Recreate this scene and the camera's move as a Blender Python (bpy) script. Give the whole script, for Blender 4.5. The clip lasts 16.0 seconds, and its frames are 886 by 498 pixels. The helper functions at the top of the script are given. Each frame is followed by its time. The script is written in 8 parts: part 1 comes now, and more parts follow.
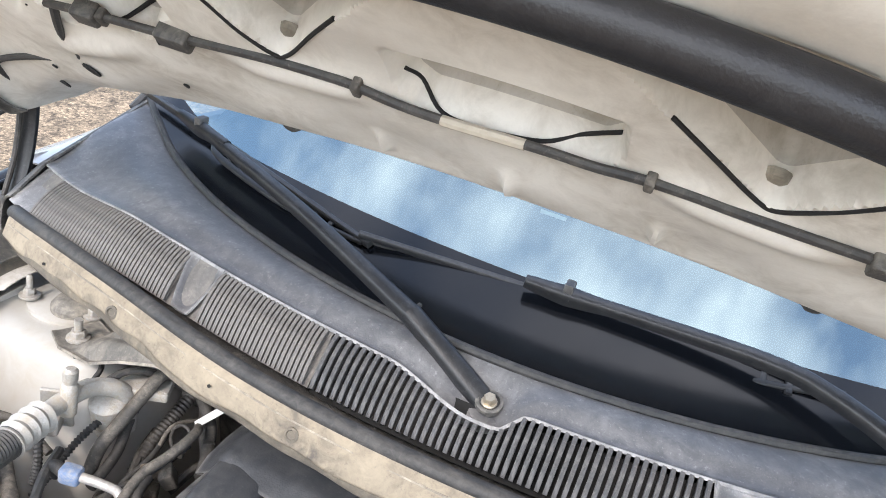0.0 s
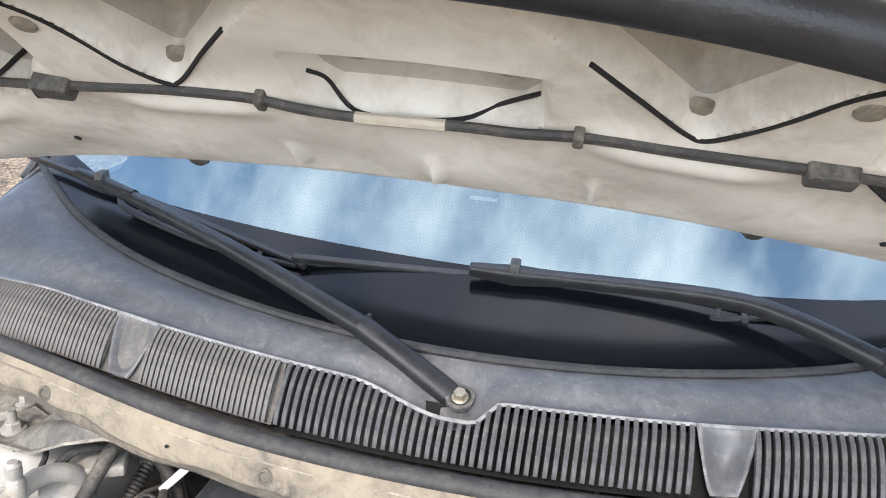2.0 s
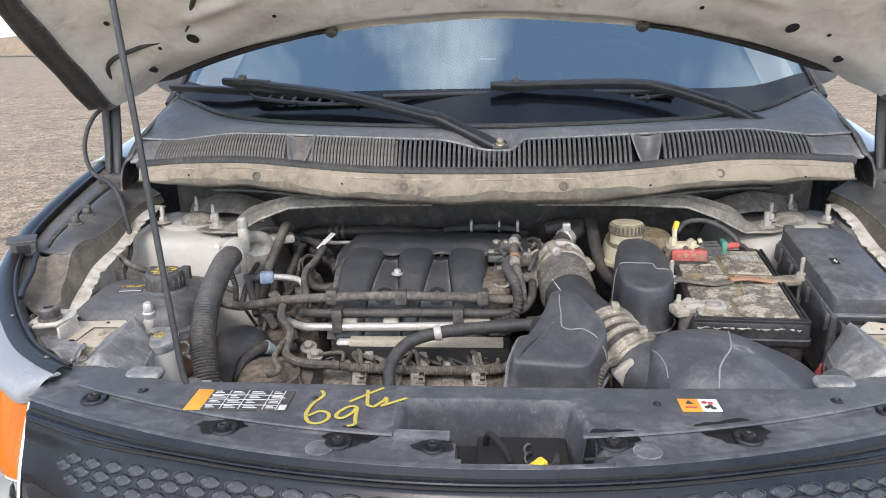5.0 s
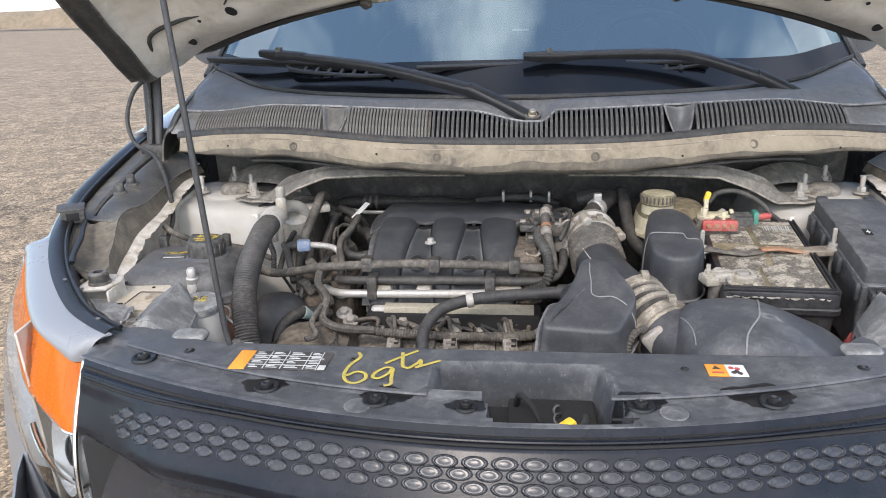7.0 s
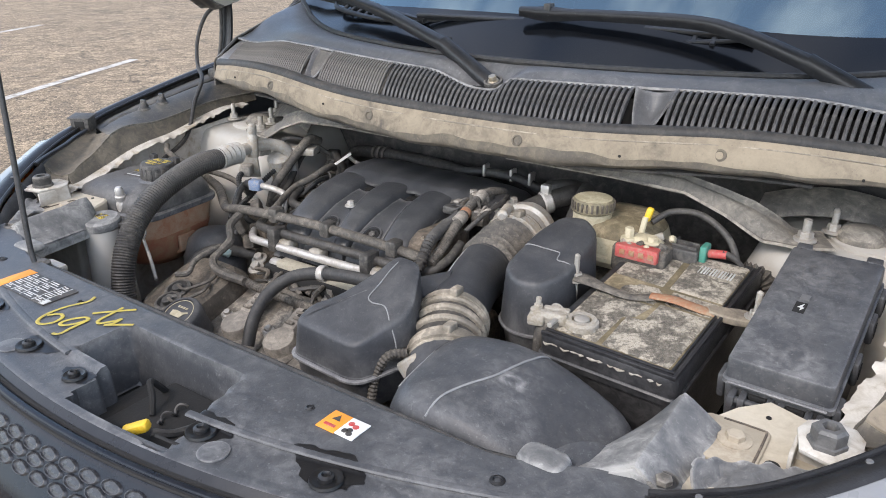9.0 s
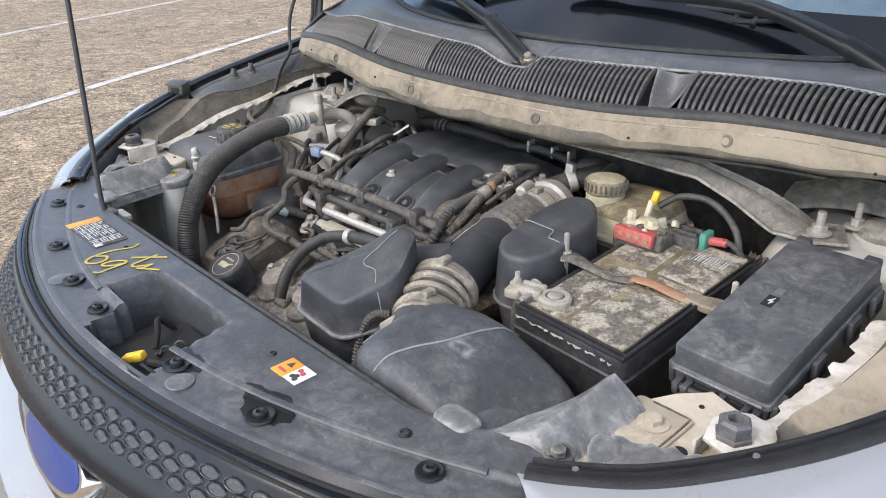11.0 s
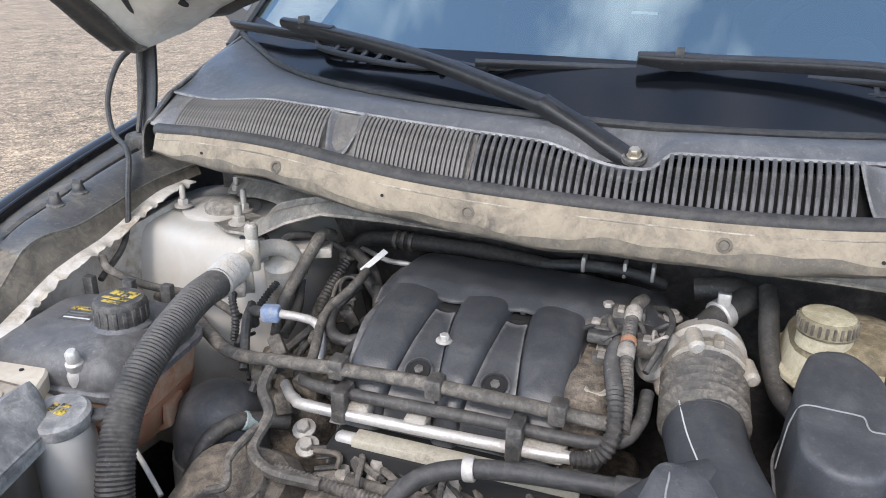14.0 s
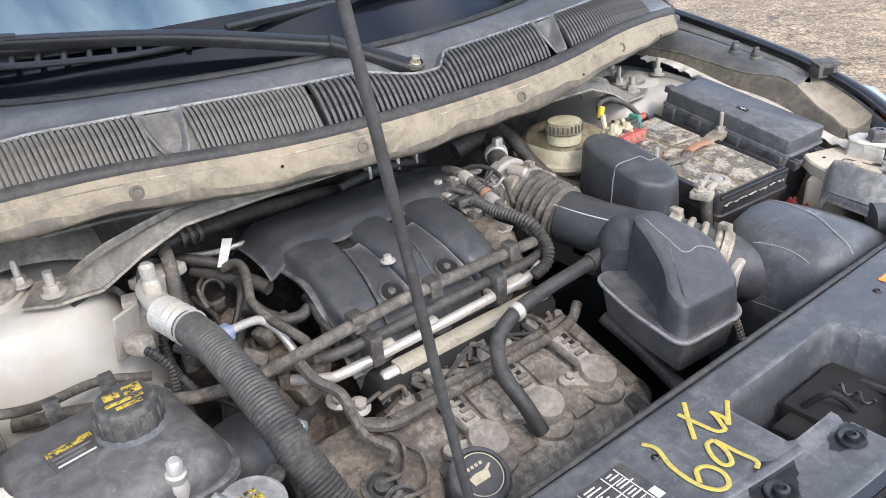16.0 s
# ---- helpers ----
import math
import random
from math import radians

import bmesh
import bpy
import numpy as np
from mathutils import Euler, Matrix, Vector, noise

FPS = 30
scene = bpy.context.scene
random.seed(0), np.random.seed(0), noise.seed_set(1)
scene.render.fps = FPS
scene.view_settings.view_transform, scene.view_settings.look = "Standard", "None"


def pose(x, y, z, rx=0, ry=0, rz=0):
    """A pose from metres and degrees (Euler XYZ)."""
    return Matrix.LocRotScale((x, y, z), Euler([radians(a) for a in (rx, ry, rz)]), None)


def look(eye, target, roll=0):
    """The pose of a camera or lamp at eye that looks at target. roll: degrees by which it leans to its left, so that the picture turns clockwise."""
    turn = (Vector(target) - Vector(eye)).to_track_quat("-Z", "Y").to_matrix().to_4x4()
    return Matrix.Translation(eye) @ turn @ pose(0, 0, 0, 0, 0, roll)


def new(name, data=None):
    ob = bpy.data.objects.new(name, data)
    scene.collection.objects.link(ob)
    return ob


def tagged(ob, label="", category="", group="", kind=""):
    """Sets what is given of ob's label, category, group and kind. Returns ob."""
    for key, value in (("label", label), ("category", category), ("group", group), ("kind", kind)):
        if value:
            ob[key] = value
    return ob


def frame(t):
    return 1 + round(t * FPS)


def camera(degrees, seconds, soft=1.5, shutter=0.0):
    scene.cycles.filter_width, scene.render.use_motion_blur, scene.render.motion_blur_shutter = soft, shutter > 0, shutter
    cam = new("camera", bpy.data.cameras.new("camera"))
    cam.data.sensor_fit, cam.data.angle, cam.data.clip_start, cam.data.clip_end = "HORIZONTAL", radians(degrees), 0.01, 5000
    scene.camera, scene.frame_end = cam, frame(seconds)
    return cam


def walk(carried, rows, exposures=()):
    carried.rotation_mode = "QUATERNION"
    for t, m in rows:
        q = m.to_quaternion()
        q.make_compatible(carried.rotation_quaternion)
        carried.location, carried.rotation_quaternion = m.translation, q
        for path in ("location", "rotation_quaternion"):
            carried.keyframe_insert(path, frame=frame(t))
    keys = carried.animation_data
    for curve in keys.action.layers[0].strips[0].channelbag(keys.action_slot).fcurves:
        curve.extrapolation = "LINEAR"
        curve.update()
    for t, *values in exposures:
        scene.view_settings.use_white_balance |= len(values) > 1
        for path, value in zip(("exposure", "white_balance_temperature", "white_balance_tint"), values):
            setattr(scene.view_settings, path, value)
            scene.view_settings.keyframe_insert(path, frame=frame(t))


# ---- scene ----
cam = camera(60.9, 16.0, soft=1.0)
PATH = [
    (0, (0.141, -0.08, 1.729), (-0.361, 1.685, 0.933), 14.0),
    (0.5, (0.143, -0.059, 1.702), (-0.348, 1.783, 1.097), 13.4),
    (1, (0.143, -0.06, 1.7), (-0.311, 1.766, 1.023), 12.0),
    (1.5, (0.137, -0.063, 1.706), (-0.261, 1.745, 0.947), 8.7),
    (2, (0.13, -0.066, 1.707), (-0.204, 1.759, 0.96), 4.4),
    (2.5, (0.133, -0.106, 1.671), (-0.14, 1.769, 1.03), 0.6),
    (3, (0.097, -0.317, 1.568), (-0.12, 1.6, 1.04), -0.7),
    (3.5, (0.101, -0.584, 1.488), (-0.064, 1.351, 1.011), -0.2),
    (4, (0.07, -0.772, 1.457), (-0.077, 1.157, 0.949), -0.7),
    (6.5, (0.008, -0.878, 1.458), (-0.138, 1.027, 0.868), -1.5),
    (7, (0.02, -0.882, 1.459), (-0.198, 1.005, 0.835), -1.5),
    (7.5, (0.173, -0.83, 1.453), (-0.211, 1.009, 0.767), -0.9),
    (8, (0.388, -0.691, 1.455), (-0.246, 1.064, 0.736), -0.5),
    (10.5, (0.896, -0.373, 1.496), (-0.42, 0.883, 0.665), -0.4),
    (11, (0.901, -0.373, 1.493), (-0.427, 0.864, 0.652), -1.1),
    (11.5, (0.9, -0.369, 1.493), (-0.424, 0.863, 0.64), -1.5),
    (12, (0.897, -0.36, 1.492), (-0.4, 0.892, 0.627), -1.8),
    (12.5, (0.857, -0.357, 1.496), (-0.376, 0.954, 0.625), -1.6),
    (13, (0.62, -0.419, 1.498), (-0.48, 1.007, 0.628), -0.9),
    (13.5, (0.387, -0.385, 1.494), (-0.547, 1.172, 0.657), -0.4),
    (14, (0.105, -0.307, 1.477), (-0.495, 1.451, 0.737), 1.1),
    (14.5, (-0.117, -0.302, 1.492), (-0.146, 1.511, 0.649), -1.7),
    (15, (-0.276, -0.283, 1.437), (0.259, 1.464, 0.624), -4.7),
    (15.5, (-0.465, -0.3, 1.471), (0.413, 1.283, 0.62), -6.3),
    (16, (-0.655, -0.327, 1.523), (0.387, 1.109, 0.602), -4.8),
]
EXPOSURES = [(0.0, 1.05, 6850, 17), (2.4, 1.0, 6850, 17), (3.1, 0.95, 6850, 17), (4.0, 0.7, 6850, 17), (6.5, 0.5, 6880, 17), (13.0, 0.56, 6880, 17), (14.3, 0.76, 6560, 17), (15.0, 0.87, 6820, 17), (15.4, 0.93, 6880, 17), (16.0, 0.82, 6760, 17)]
walk(cam, [(t, look(eye, target, roll)) for t, eye, target, roll in PATH], EXPOSURES)

# ---- light ----
SUN_EL, SUN_AZ = 45.0, 188.0          # degrees; azimuth clockwise from +y
world = bpy.data.worlds.new("sky")
scene.world = world
world.use_nodes = True
wn, wl = world.node_tree.nodes, world.node_tree.links
wn.clear()
w_out, w_bg, w_sky = wn.new("ShaderNodeOutputWorld"), wn.new("ShaderNodeBackground"), wn.new("ShaderNodeTexSky")
w_sky.sky_type, w_sky.sun_disc = "NISHITA", False
w_sky.sun_elevation, w_sky.sun_rotation = radians(SUN_EL), radians(SUN_AZ)
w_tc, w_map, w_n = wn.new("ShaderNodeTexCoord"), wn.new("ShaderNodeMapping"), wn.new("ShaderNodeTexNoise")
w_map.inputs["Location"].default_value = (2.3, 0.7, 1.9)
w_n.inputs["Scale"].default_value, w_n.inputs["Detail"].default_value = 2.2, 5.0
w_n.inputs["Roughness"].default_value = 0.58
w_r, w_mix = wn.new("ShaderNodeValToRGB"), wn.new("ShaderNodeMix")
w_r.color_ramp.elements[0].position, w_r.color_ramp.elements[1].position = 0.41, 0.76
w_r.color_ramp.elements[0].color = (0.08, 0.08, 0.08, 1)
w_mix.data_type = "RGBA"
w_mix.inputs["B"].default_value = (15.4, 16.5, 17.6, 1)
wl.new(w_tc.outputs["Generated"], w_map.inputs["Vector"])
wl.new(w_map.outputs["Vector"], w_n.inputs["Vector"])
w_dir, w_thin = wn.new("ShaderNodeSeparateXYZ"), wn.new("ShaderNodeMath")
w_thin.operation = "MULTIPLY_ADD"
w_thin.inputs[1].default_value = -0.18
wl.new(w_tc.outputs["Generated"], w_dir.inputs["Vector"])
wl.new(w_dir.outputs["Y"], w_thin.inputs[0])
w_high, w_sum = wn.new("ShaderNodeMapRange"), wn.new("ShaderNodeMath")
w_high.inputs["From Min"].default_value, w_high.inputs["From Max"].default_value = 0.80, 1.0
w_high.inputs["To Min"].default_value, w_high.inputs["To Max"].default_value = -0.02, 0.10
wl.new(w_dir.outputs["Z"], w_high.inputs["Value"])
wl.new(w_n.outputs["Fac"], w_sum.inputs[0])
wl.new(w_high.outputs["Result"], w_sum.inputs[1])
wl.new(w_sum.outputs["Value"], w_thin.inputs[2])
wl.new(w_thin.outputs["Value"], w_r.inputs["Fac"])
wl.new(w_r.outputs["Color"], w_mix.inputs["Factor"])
w_gain = wn.new("ShaderNodeMix")
w_gain.data_type, w_gain.blend_type = "RGBA", "MULTIPLY"
w_gain.inputs["Factor"].default_value = 1.0
w_gain.inputs["B"].default_value = (1.40, 1.80, 1.98, 1)
wl.new(w_sky.outputs["Color"], w_gain.inputs["A"])
wl.new(w_gain.outputs["Result"], w_mix.inputs["A"])
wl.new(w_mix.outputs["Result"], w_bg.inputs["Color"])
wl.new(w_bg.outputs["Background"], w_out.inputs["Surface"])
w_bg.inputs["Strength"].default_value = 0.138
sun = new("sun", bpy.data.lights.new("sun", "SUN"))
sun.data.energy, sun.data.angle, sun.data.color = 1.15, radians(10.0), (1.0, 0.95, 0.88)
_a, _e = radians(SUN_AZ), radians(SUN_EL)
sun.matrix_world = look((0, 0, 0), (-math.sin(_a) * math.cos(_e), -math.cos(_a) * math.cos(_e), -math.sin(_e)))


# ---- materials ----
def material(name, base, rough=0.6, metal=0.0, dust=None, amount=0.3, scale=14.0, fine=420.0, bump=0.12, vary=0.18,
             settle=0.0, spec=0.5, coat=0.0, hard=0.0, wear=0.0, speck=0.30):
    """A dusty, uneven surface: base colour with fine and coarse variation, dust in patches, more of it on level faces (settle)."""
    m = bpy.data.materials.new(name)
    m.use_nodes = True
    n, l = m.node_tree.nodes, m.node_tree.links
    b = n["Principled BSDF"]
    b.inputs["Metallic"].default_value = metal
    b.inputs["Specular IOR Level"].default_value = spec
    b.inputs["Coat Weight"].default_value = coat
    tc = n.new("ShaderNodeTexCoord")
    big, small = n.new("ShaderNodeTexNoise"), n.new("ShaderNodeTexNoise")
    big.inputs["Scale"].default_value, big.inputs["Detail"].default_value, big.inputs["Roughness"].default_value = scale, 6.0, 0.62
    small.inputs["Scale"].default_value, small.inputs["Detail"].default_value = fine, 3.0
    l.new(tc.outputs["Object"], big.inputs["Vector"])
    l.new(tc.outputs["Object"], small.inputs["Vector"])
    hue = n.new("ShaderNodeMix")
    hue.data_type = "RGBA"
    hue.inputs["A"].default_value = (*[c * (1 - vary) for c in base], 1)
    hue.inputs["B"].default_value = (*[min(1.0, c * (1 + vary)) for c in base], 1)
    l.new(small.outputs["Fac"], hue.inputs["Factor"])
    colour = hue.outputs["Result"]
    rg = n.new("ShaderNodeMapRange")
    rg.inputs["To Min"].default_value, rg.inputs["To Max"].default_value = max(0.03, rough - 0.12), min(1.0, rough + 0.14)
    l.new(big.outputs["Fac"], rg.inputs["Value"])
    if dust:
        ramp = n.new("ShaderNodeMapRange")
        ramp.inputs["From Min"].default_value, ramp.inputs["From Max"].default_value = 0.36 + 0.12 * hard, 0.72 - 0.18 * hard
        ramp.inputs["To Min"].default_value, ramp.inputs["To Max"].default_value = amount * 0.35, min(1.0, amount * 1.8)
        ramp.clamp = True
        l.new(big.outputs["Fac"], ramp.inputs["Value"])
        fac = ramp.outputs["Result"]
        if settle:
            g, sep, mr, ad = n.new("ShaderNodeNewGeometry"), n.new("ShaderNodeSeparateXYZ"), n.new("ShaderNodeMapRange"), n.new("ShaderNodeMath")
            mr.inputs["From Min"].default_value, mr.inputs["From Max"].default_value = 0.35, 1.0
            mr.inputs["To Max"].default_value = settle
            l.new(g.outputs["Normal"], sep.inputs["Vector"])
            l.new(sep.outputs["Z"], mr.inputs["Value"])
            ad.operation, ad.use_clamp = "ADD", True
            l.new(fac, ad.inputs[0])
            l.new(mr.outputs["Result"], ad.inputs[1])
            fac = ad.outputs["Value"]
        mul = n.new("ShaderNodeMath")
        mul.operation, mul.use_clamp = "MULTIPLY_ADD", True
        sm = n.new("ShaderNodeMapRange")
        mid = n.new("ShaderNodeTexNoise")
        mid.inputs["Scale"].default_value, mid.inputs["Detail"].default_value, mid.inputs["Roughness"].default_value = scale * 4.5, 8.0, 0.68
        mid.inputs["Distortion"].default_value = 0.6
        l.new(tc.outputs["Object"], mid.inputs["Vector"])
        sm.inputs["From Min"].default_value, sm.inputs["From Max"].default_value = 0.40, 0.66
        sm.inputs["To Min"].default_value, sm.inputs["To Max"].default_value = 0.50, 1.95
        l.new(mid.outputs["Fac"], sm.inputs["Value"])
        l.new(fac, mul.inputs[0])
        l.new(sm.outputs["Result"], mul.inputs[1])
        mul.inputs[2].default_value = 0.0
        worn = mul.outputs["Value"]
        if speck:
            sn, sr, sa = n.new("ShaderNodeTexNoise"), n.new("ShaderNodeMapRange"), n.new("ShaderNodeMath")
            sn.inputs["Scale"].default_value, sn.inputs["Detail"].default_value, sn.inputs["Roughness"].default_value = 170.0, 4.0, 0.75
            l.new(tc.outputs["Object"], sn.inputs["Vector"])
            sr.inputs["From Min"].default_value, sr.inputs["From Max"].default_value = 0.58, 0.70
            sr.inputs["To Max"].default_value = speck
            l.new(sn.outputs["Fac"], sr.inputs["Value"])
            sa.operation, sa.use_clamp = "ADD", True
            l.new(worn, sa.inputs[0])
            l.new(sr.outputs["Result"], sa.inputs[1])
            worn = sa.outputs["Value"]
        if wear:
            gw, ew, em, ea = n.new("ShaderNodeNewGeometry"), n.new("ShaderNodeMapRange"), n.new("ShaderNodeMath"), n.new("ShaderNodeMath")
            ew.inputs["From Min"].default_value, ew.inputs["From Max"].default_value = 0.53, 0.62
            ew.inputs["To Max"].default_value = wear
            l.new(gw.outputs["Pointiness"], ew.inputs["Value"])
            em.operation = "MULTIPLY"
            l.new(ew.outputs["Result"], em.inputs[0])
            l.new(sm.outputs["Result"], em.inputs[1])
            ea.operation, ea.use_clamp = "ADD", True
            l.new(worn, ea.inputs[0])
            l.new(em.outputs["Value"], ea.inputs[1])
            worn = ea.outputs["Value"]
        dm = n.new("ShaderNodeMix")
        dm.data_type = "RGBA"
        dm.inputs["B"].default_value = (*dust, 1)
        l.new(worn, dm.inputs["Factor"])
        l.new(colour, dm.inputs["A"])
        colour = dm.outputs["Result"]
        ra = n.new("ShaderNodeMath")
        ra.operation, ra.use_clamp = "MULTIPLY_ADD", True
        l.new(mul.outputs["Value"], ra.inputs[0])
        ra.inputs[1].default_value = 0.5
        l.new(rg.outputs["Result"], ra.inputs[2])
        l.new(ra.outputs["Value"], b.inputs["Roughness"])
        if metal:
            mm = n.new("ShaderNodeMath")
            mm.operation, mm.use_clamp = "MULTIPLY_ADD", True
            l.new(mul.outputs["Value"], mm.inputs[0])
            mm.inputs[1].default_value, mm.inputs[2].default_value = -metal, metal
            l.new(mm.outputs["Value"], b.inputs["Metallic"])
    else:
        l.new(rg.outputs["Result"], b.inputs["Roughness"])
    l.new(colour, b.inputs["Base Color"])
    if bump:
        bp, av = n.new("ShaderNodeBump"), n.new("ShaderNodeMath")
        av.operation = "ADD"
        l.new(small.outputs["Fac"], av.inputs[0])
        l.new(big.outputs["Fac"], av.inputs[1])
        bp.inputs["Strength"].default_value, bp.inputs["Distance"].default_value = bump, 0.004
        l.new(av.outputs["Value"], bp.inputs["Height"])
        l.new(bp.outputs["Normal"], b.inputs["Normal"])
    return m


DUST, PALE = (0.33, 0.28, 0.22), (0.50, 0.46, 0.40)
M_PLASTIC = material("dusty_black_plastic", (0.034, 0.036, 0.041), 0.44, dust=(0.27, 0.265, 0.26), amount=0.06, settle=0.03, scale=7, spec=0.45, wear=0.3, speck=0.14)
M_MANI = material("greyed_manifold_plastic", (0.037, 0.040, 0.045), 0.32, dust=(0.26, 0.25, 0.24), amount=0.06, settle=0.03, scale=9, spec=0.6, wear=0.45, speck=0.12)
M_COVER = material("weathered_grey_plastic", (0.044, 0.047, 0.053), 0.42, dust=(0.31, 0.305, 0.30), amount=0.085, scale=13, settle=0.035, hard=0.6, wear=0.5, speck=0.22)
M_ARM = material("dusty_grey_arm_plastic", (0.085, 0.087, 0.090), 0.5, dust=(0.38, 0.37, 0.35), amount=0.30, scale=11, settle=0.04, hard=0.4, wear=0.6)
M_COWL = material("faded_cowl_plastic", (0.098, 0.100, 0.106), 0.36, dust=(0.44, 0.43, 0.42), amount=0.10, scale=10, settle=0.05, wear=0.45)
M_SLAT = material("faded_slat_plastic", (0.058, 0.059, 0.062), 0.44, dust=(0.32, 0.305, 0.285), amount=0.18, scale=16, settle=0.05, wear=0.45)
M_RIB = material("faded_blind_grille", (0.090, 0.088, 0.085), 0.46, dust=(0.38, 0.35, 0.31), amount=0.22, scale=12, settle=0.03)
M_RUBBER = material("black_rubber", (0.019, 0.020, 0.022), 0.55, dust=(0.26, 0.24, 0.21), amount=0.09, scale=20, settle=0.04, wear=0.45, speck=0.05)
M_WET = material("oil_wetted_plastic", (0.010, 0.010, 0.011), 0.35, vary=0.3, bump=0.05)
M_BRACE = material("dusty_dark_brace", (0.080, 0.075, 0.068), 0.55, dust=(0.36, 0.325, 0.27), amount=0.30, scale=13, settle=0.08, wear=0.5)
M_HOSE = material("dusty_rubber_hose", (0.026, 0.025, 0.025), 0.50, dust=(0.26, 0.235, 0.20), amount=0.12, scale=18, settle=0.04, wear=0.45)
M_LOOM = material("dusty_loom", (0.038, 0.035, 0.032), 0.6, dust=(0.30, 0.265, 0.22), amount=0.24, scale=24, settle=0.09, hard=0.3)
M_BEIGE = material("dust_caked_flange", (0.345, 0.290, 0.212), 0.75, dust=(0.12, 0.105, 0.09), amount=0.30, hard=0.2, scale=9, fine=320, vary=0.10)
M_LIP = material("worn_flange_edge", (0.095, 0.084, 0.070), 0.65, dust=(0.30, 0.255, 0.19), amount=0.26, scale=14, hard=0.3, bump=0.2)
M_VALVE = material("grey_dusted_valve_cover", (0.060, 0.054, 0.047), 0.62, dust=(0.36, 0.32, 0.27), amount=0.36, scale=20, hard=0.4, bump=0.4, settle=0.12)
M_WHITE = material("white_paint", (0.47, 0.455, 0.42), 0.42, dust=(0.40, 0.34, 0.26), amount=0.24, scale=7, fine=60, bump=0.03, vary=0.04, coat=0.3, speck=0.0)
M_BAY = material("dusty_white_bay_paint", (0.66, 0.63, 0.58), 0.5, dust=(0.33, 0.28, 0.21), amount=0.38, scale=9, bump=0.08, vary=0.06, settle=0.08, speck=0.0)
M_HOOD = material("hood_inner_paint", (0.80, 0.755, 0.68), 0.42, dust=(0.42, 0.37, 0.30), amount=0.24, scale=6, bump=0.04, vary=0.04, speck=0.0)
# Dusty hood paint in a darker tone, with the shade of the recesses in it.
M_SKIN = material("dusty_shaded_hood_skin", (0.52, 0.485, 0.435), 0.45, dust=(0.34, 0.30, 0.245), amount=0.30, scale=6, bump=0.05, vary=0.06)
M_BODY = material("white_car_paint", (0.235, 0.243, 0.255), 0.28, bump=0.02, vary=0.03, scale=4, coat=0.3, speck=0.0)
M_STEEL = material("dull_steel", (0.48, 0.46, 0.43), 0.45, metal=0.8, dust=(0.36, 0.32, 0.26), amount=0.45, scale=40)
M_ALU = material("cast_aluminium", (0.52, 0.51, 0.49), 0.5, metal=0.7, dust=(0.42, 0.37, 0.30), amount=0.45, scale=24, bump=0.3, wear=0.45)
M_BRIGHT = material("bright_tube", (0.62, 0.60, 0.57), 0.40, metal=0.8, dust=(0.42, 0.38, 0.33), amount=0.32, scale=30)
M_COIL = material("grey_dusted_coil", (0.17, 0.155, 0.138), 0.6, dust=(0.40, 0.36, 0.31), amount=0.45, scale=24, wear=0.4)
M_SEAL = material("black_edge_seal", (0.010, 0.010, 0.011), 0.34, dust=(0.12, 0.12, 0.12), amount=0.04, scale=16, speck=0.10)
M_ROD = material("worn_steel_rod", (0.045, 0.045, 0.047), 0.34, metal=0.4, dust=(0.2, 0.2, 0.2), amount=0.1, scale=20)
M_GOLD = material("zinc_plated_nut", (0.60, 0.52, 0.40), 0.32, metal=0.9, dust=DUST, amount=0.15, scale=60)
M_GRIME = material("oily_grime", (0.035, 0.030, 0.025), 0.7, dust=(0.27, 0.22, 0.17), amount=0.42, scale=18, bump=0.5, settle=0.15)
M_BROWN = material("dusty_engine_cover", (0.040, 0.034, 0.028), 0.6, dust=(0.25, 0.21, 0.165), amount=0.30, scale=16, hard=0.3, bump=0.4, settle=0.2)
# Near-black for dark parts, and for shade painted into gaps, grooves and holes.
M_DARK = material("shade_and_part_black", (0.010, 0.010, 0.010), 0.8, dust=(0.05, 0.045, 0.04), amount=0.08, scale=12, speck=0.04)
# Blacker still: deep shade painted onto the floor of the latch well.
M_VOID = material("well_shade_black", (0.004, 0.004, 0.004), 0.6, vary=0.3, bump=0.1, spec=0.15)
M_FIRE = material("firewall_mat", (0.036, 0.036, 0.037), 0.8, dust=(0.18, 0.165, 0.15), amount=0.34, scale=9, bump=0.4)
M_CREAM = material("yellowed_plastic", (0.58, 0.52, 0.37), 0.42, dust=(0.26, 0.21, 0.13), amount=0.20, scale=14, hard=0.4)
M_RAIL = material("pale_fuel_rail", (0.50, 0.46, 0.36), 0.5, dust=(0.26, 0.22, 0.17), amount=0.3, scale=24)
M_SUPPORT = material("cream_support_paint", (0.60, 0.54, 0.435), 0.5, dust=(0.38, 0.32, 0.24), amount=0.28, scale=10, bump=0.06, vary=0.05, speck=0.0)
M_PLATE = material("dust_stained_plate", (0.46, 0.40, 0.31), 0.55, dust=(0.28, 0.23, 0.17), amount=0.34, scale=14, bump=0.1, vary=0.08, speck=0.05)
M_TAN = material("tan_dusted_panel", (0.34, 0.285, 0.21), 0.6, dust=(0.14, 0.12, 0.10), amount=0.32, scale=8, bump=0.06, vary=0.08)
M_OLIVE = material("dusty_rail_plastic", (0.040, 0.040, 0.040), 0.46, dust=(0.28, 0.255, 0.21), amount=0.16, scale=10, settle=0.03, wear=0.45, hard=0.3)
M_WALL = material("brown_dusted_wall", (0.070, 0.063, 0.054), 0.6, dust=(0.25, 0.215, 0.165), amount=0.32, scale=12, wear=0.3)
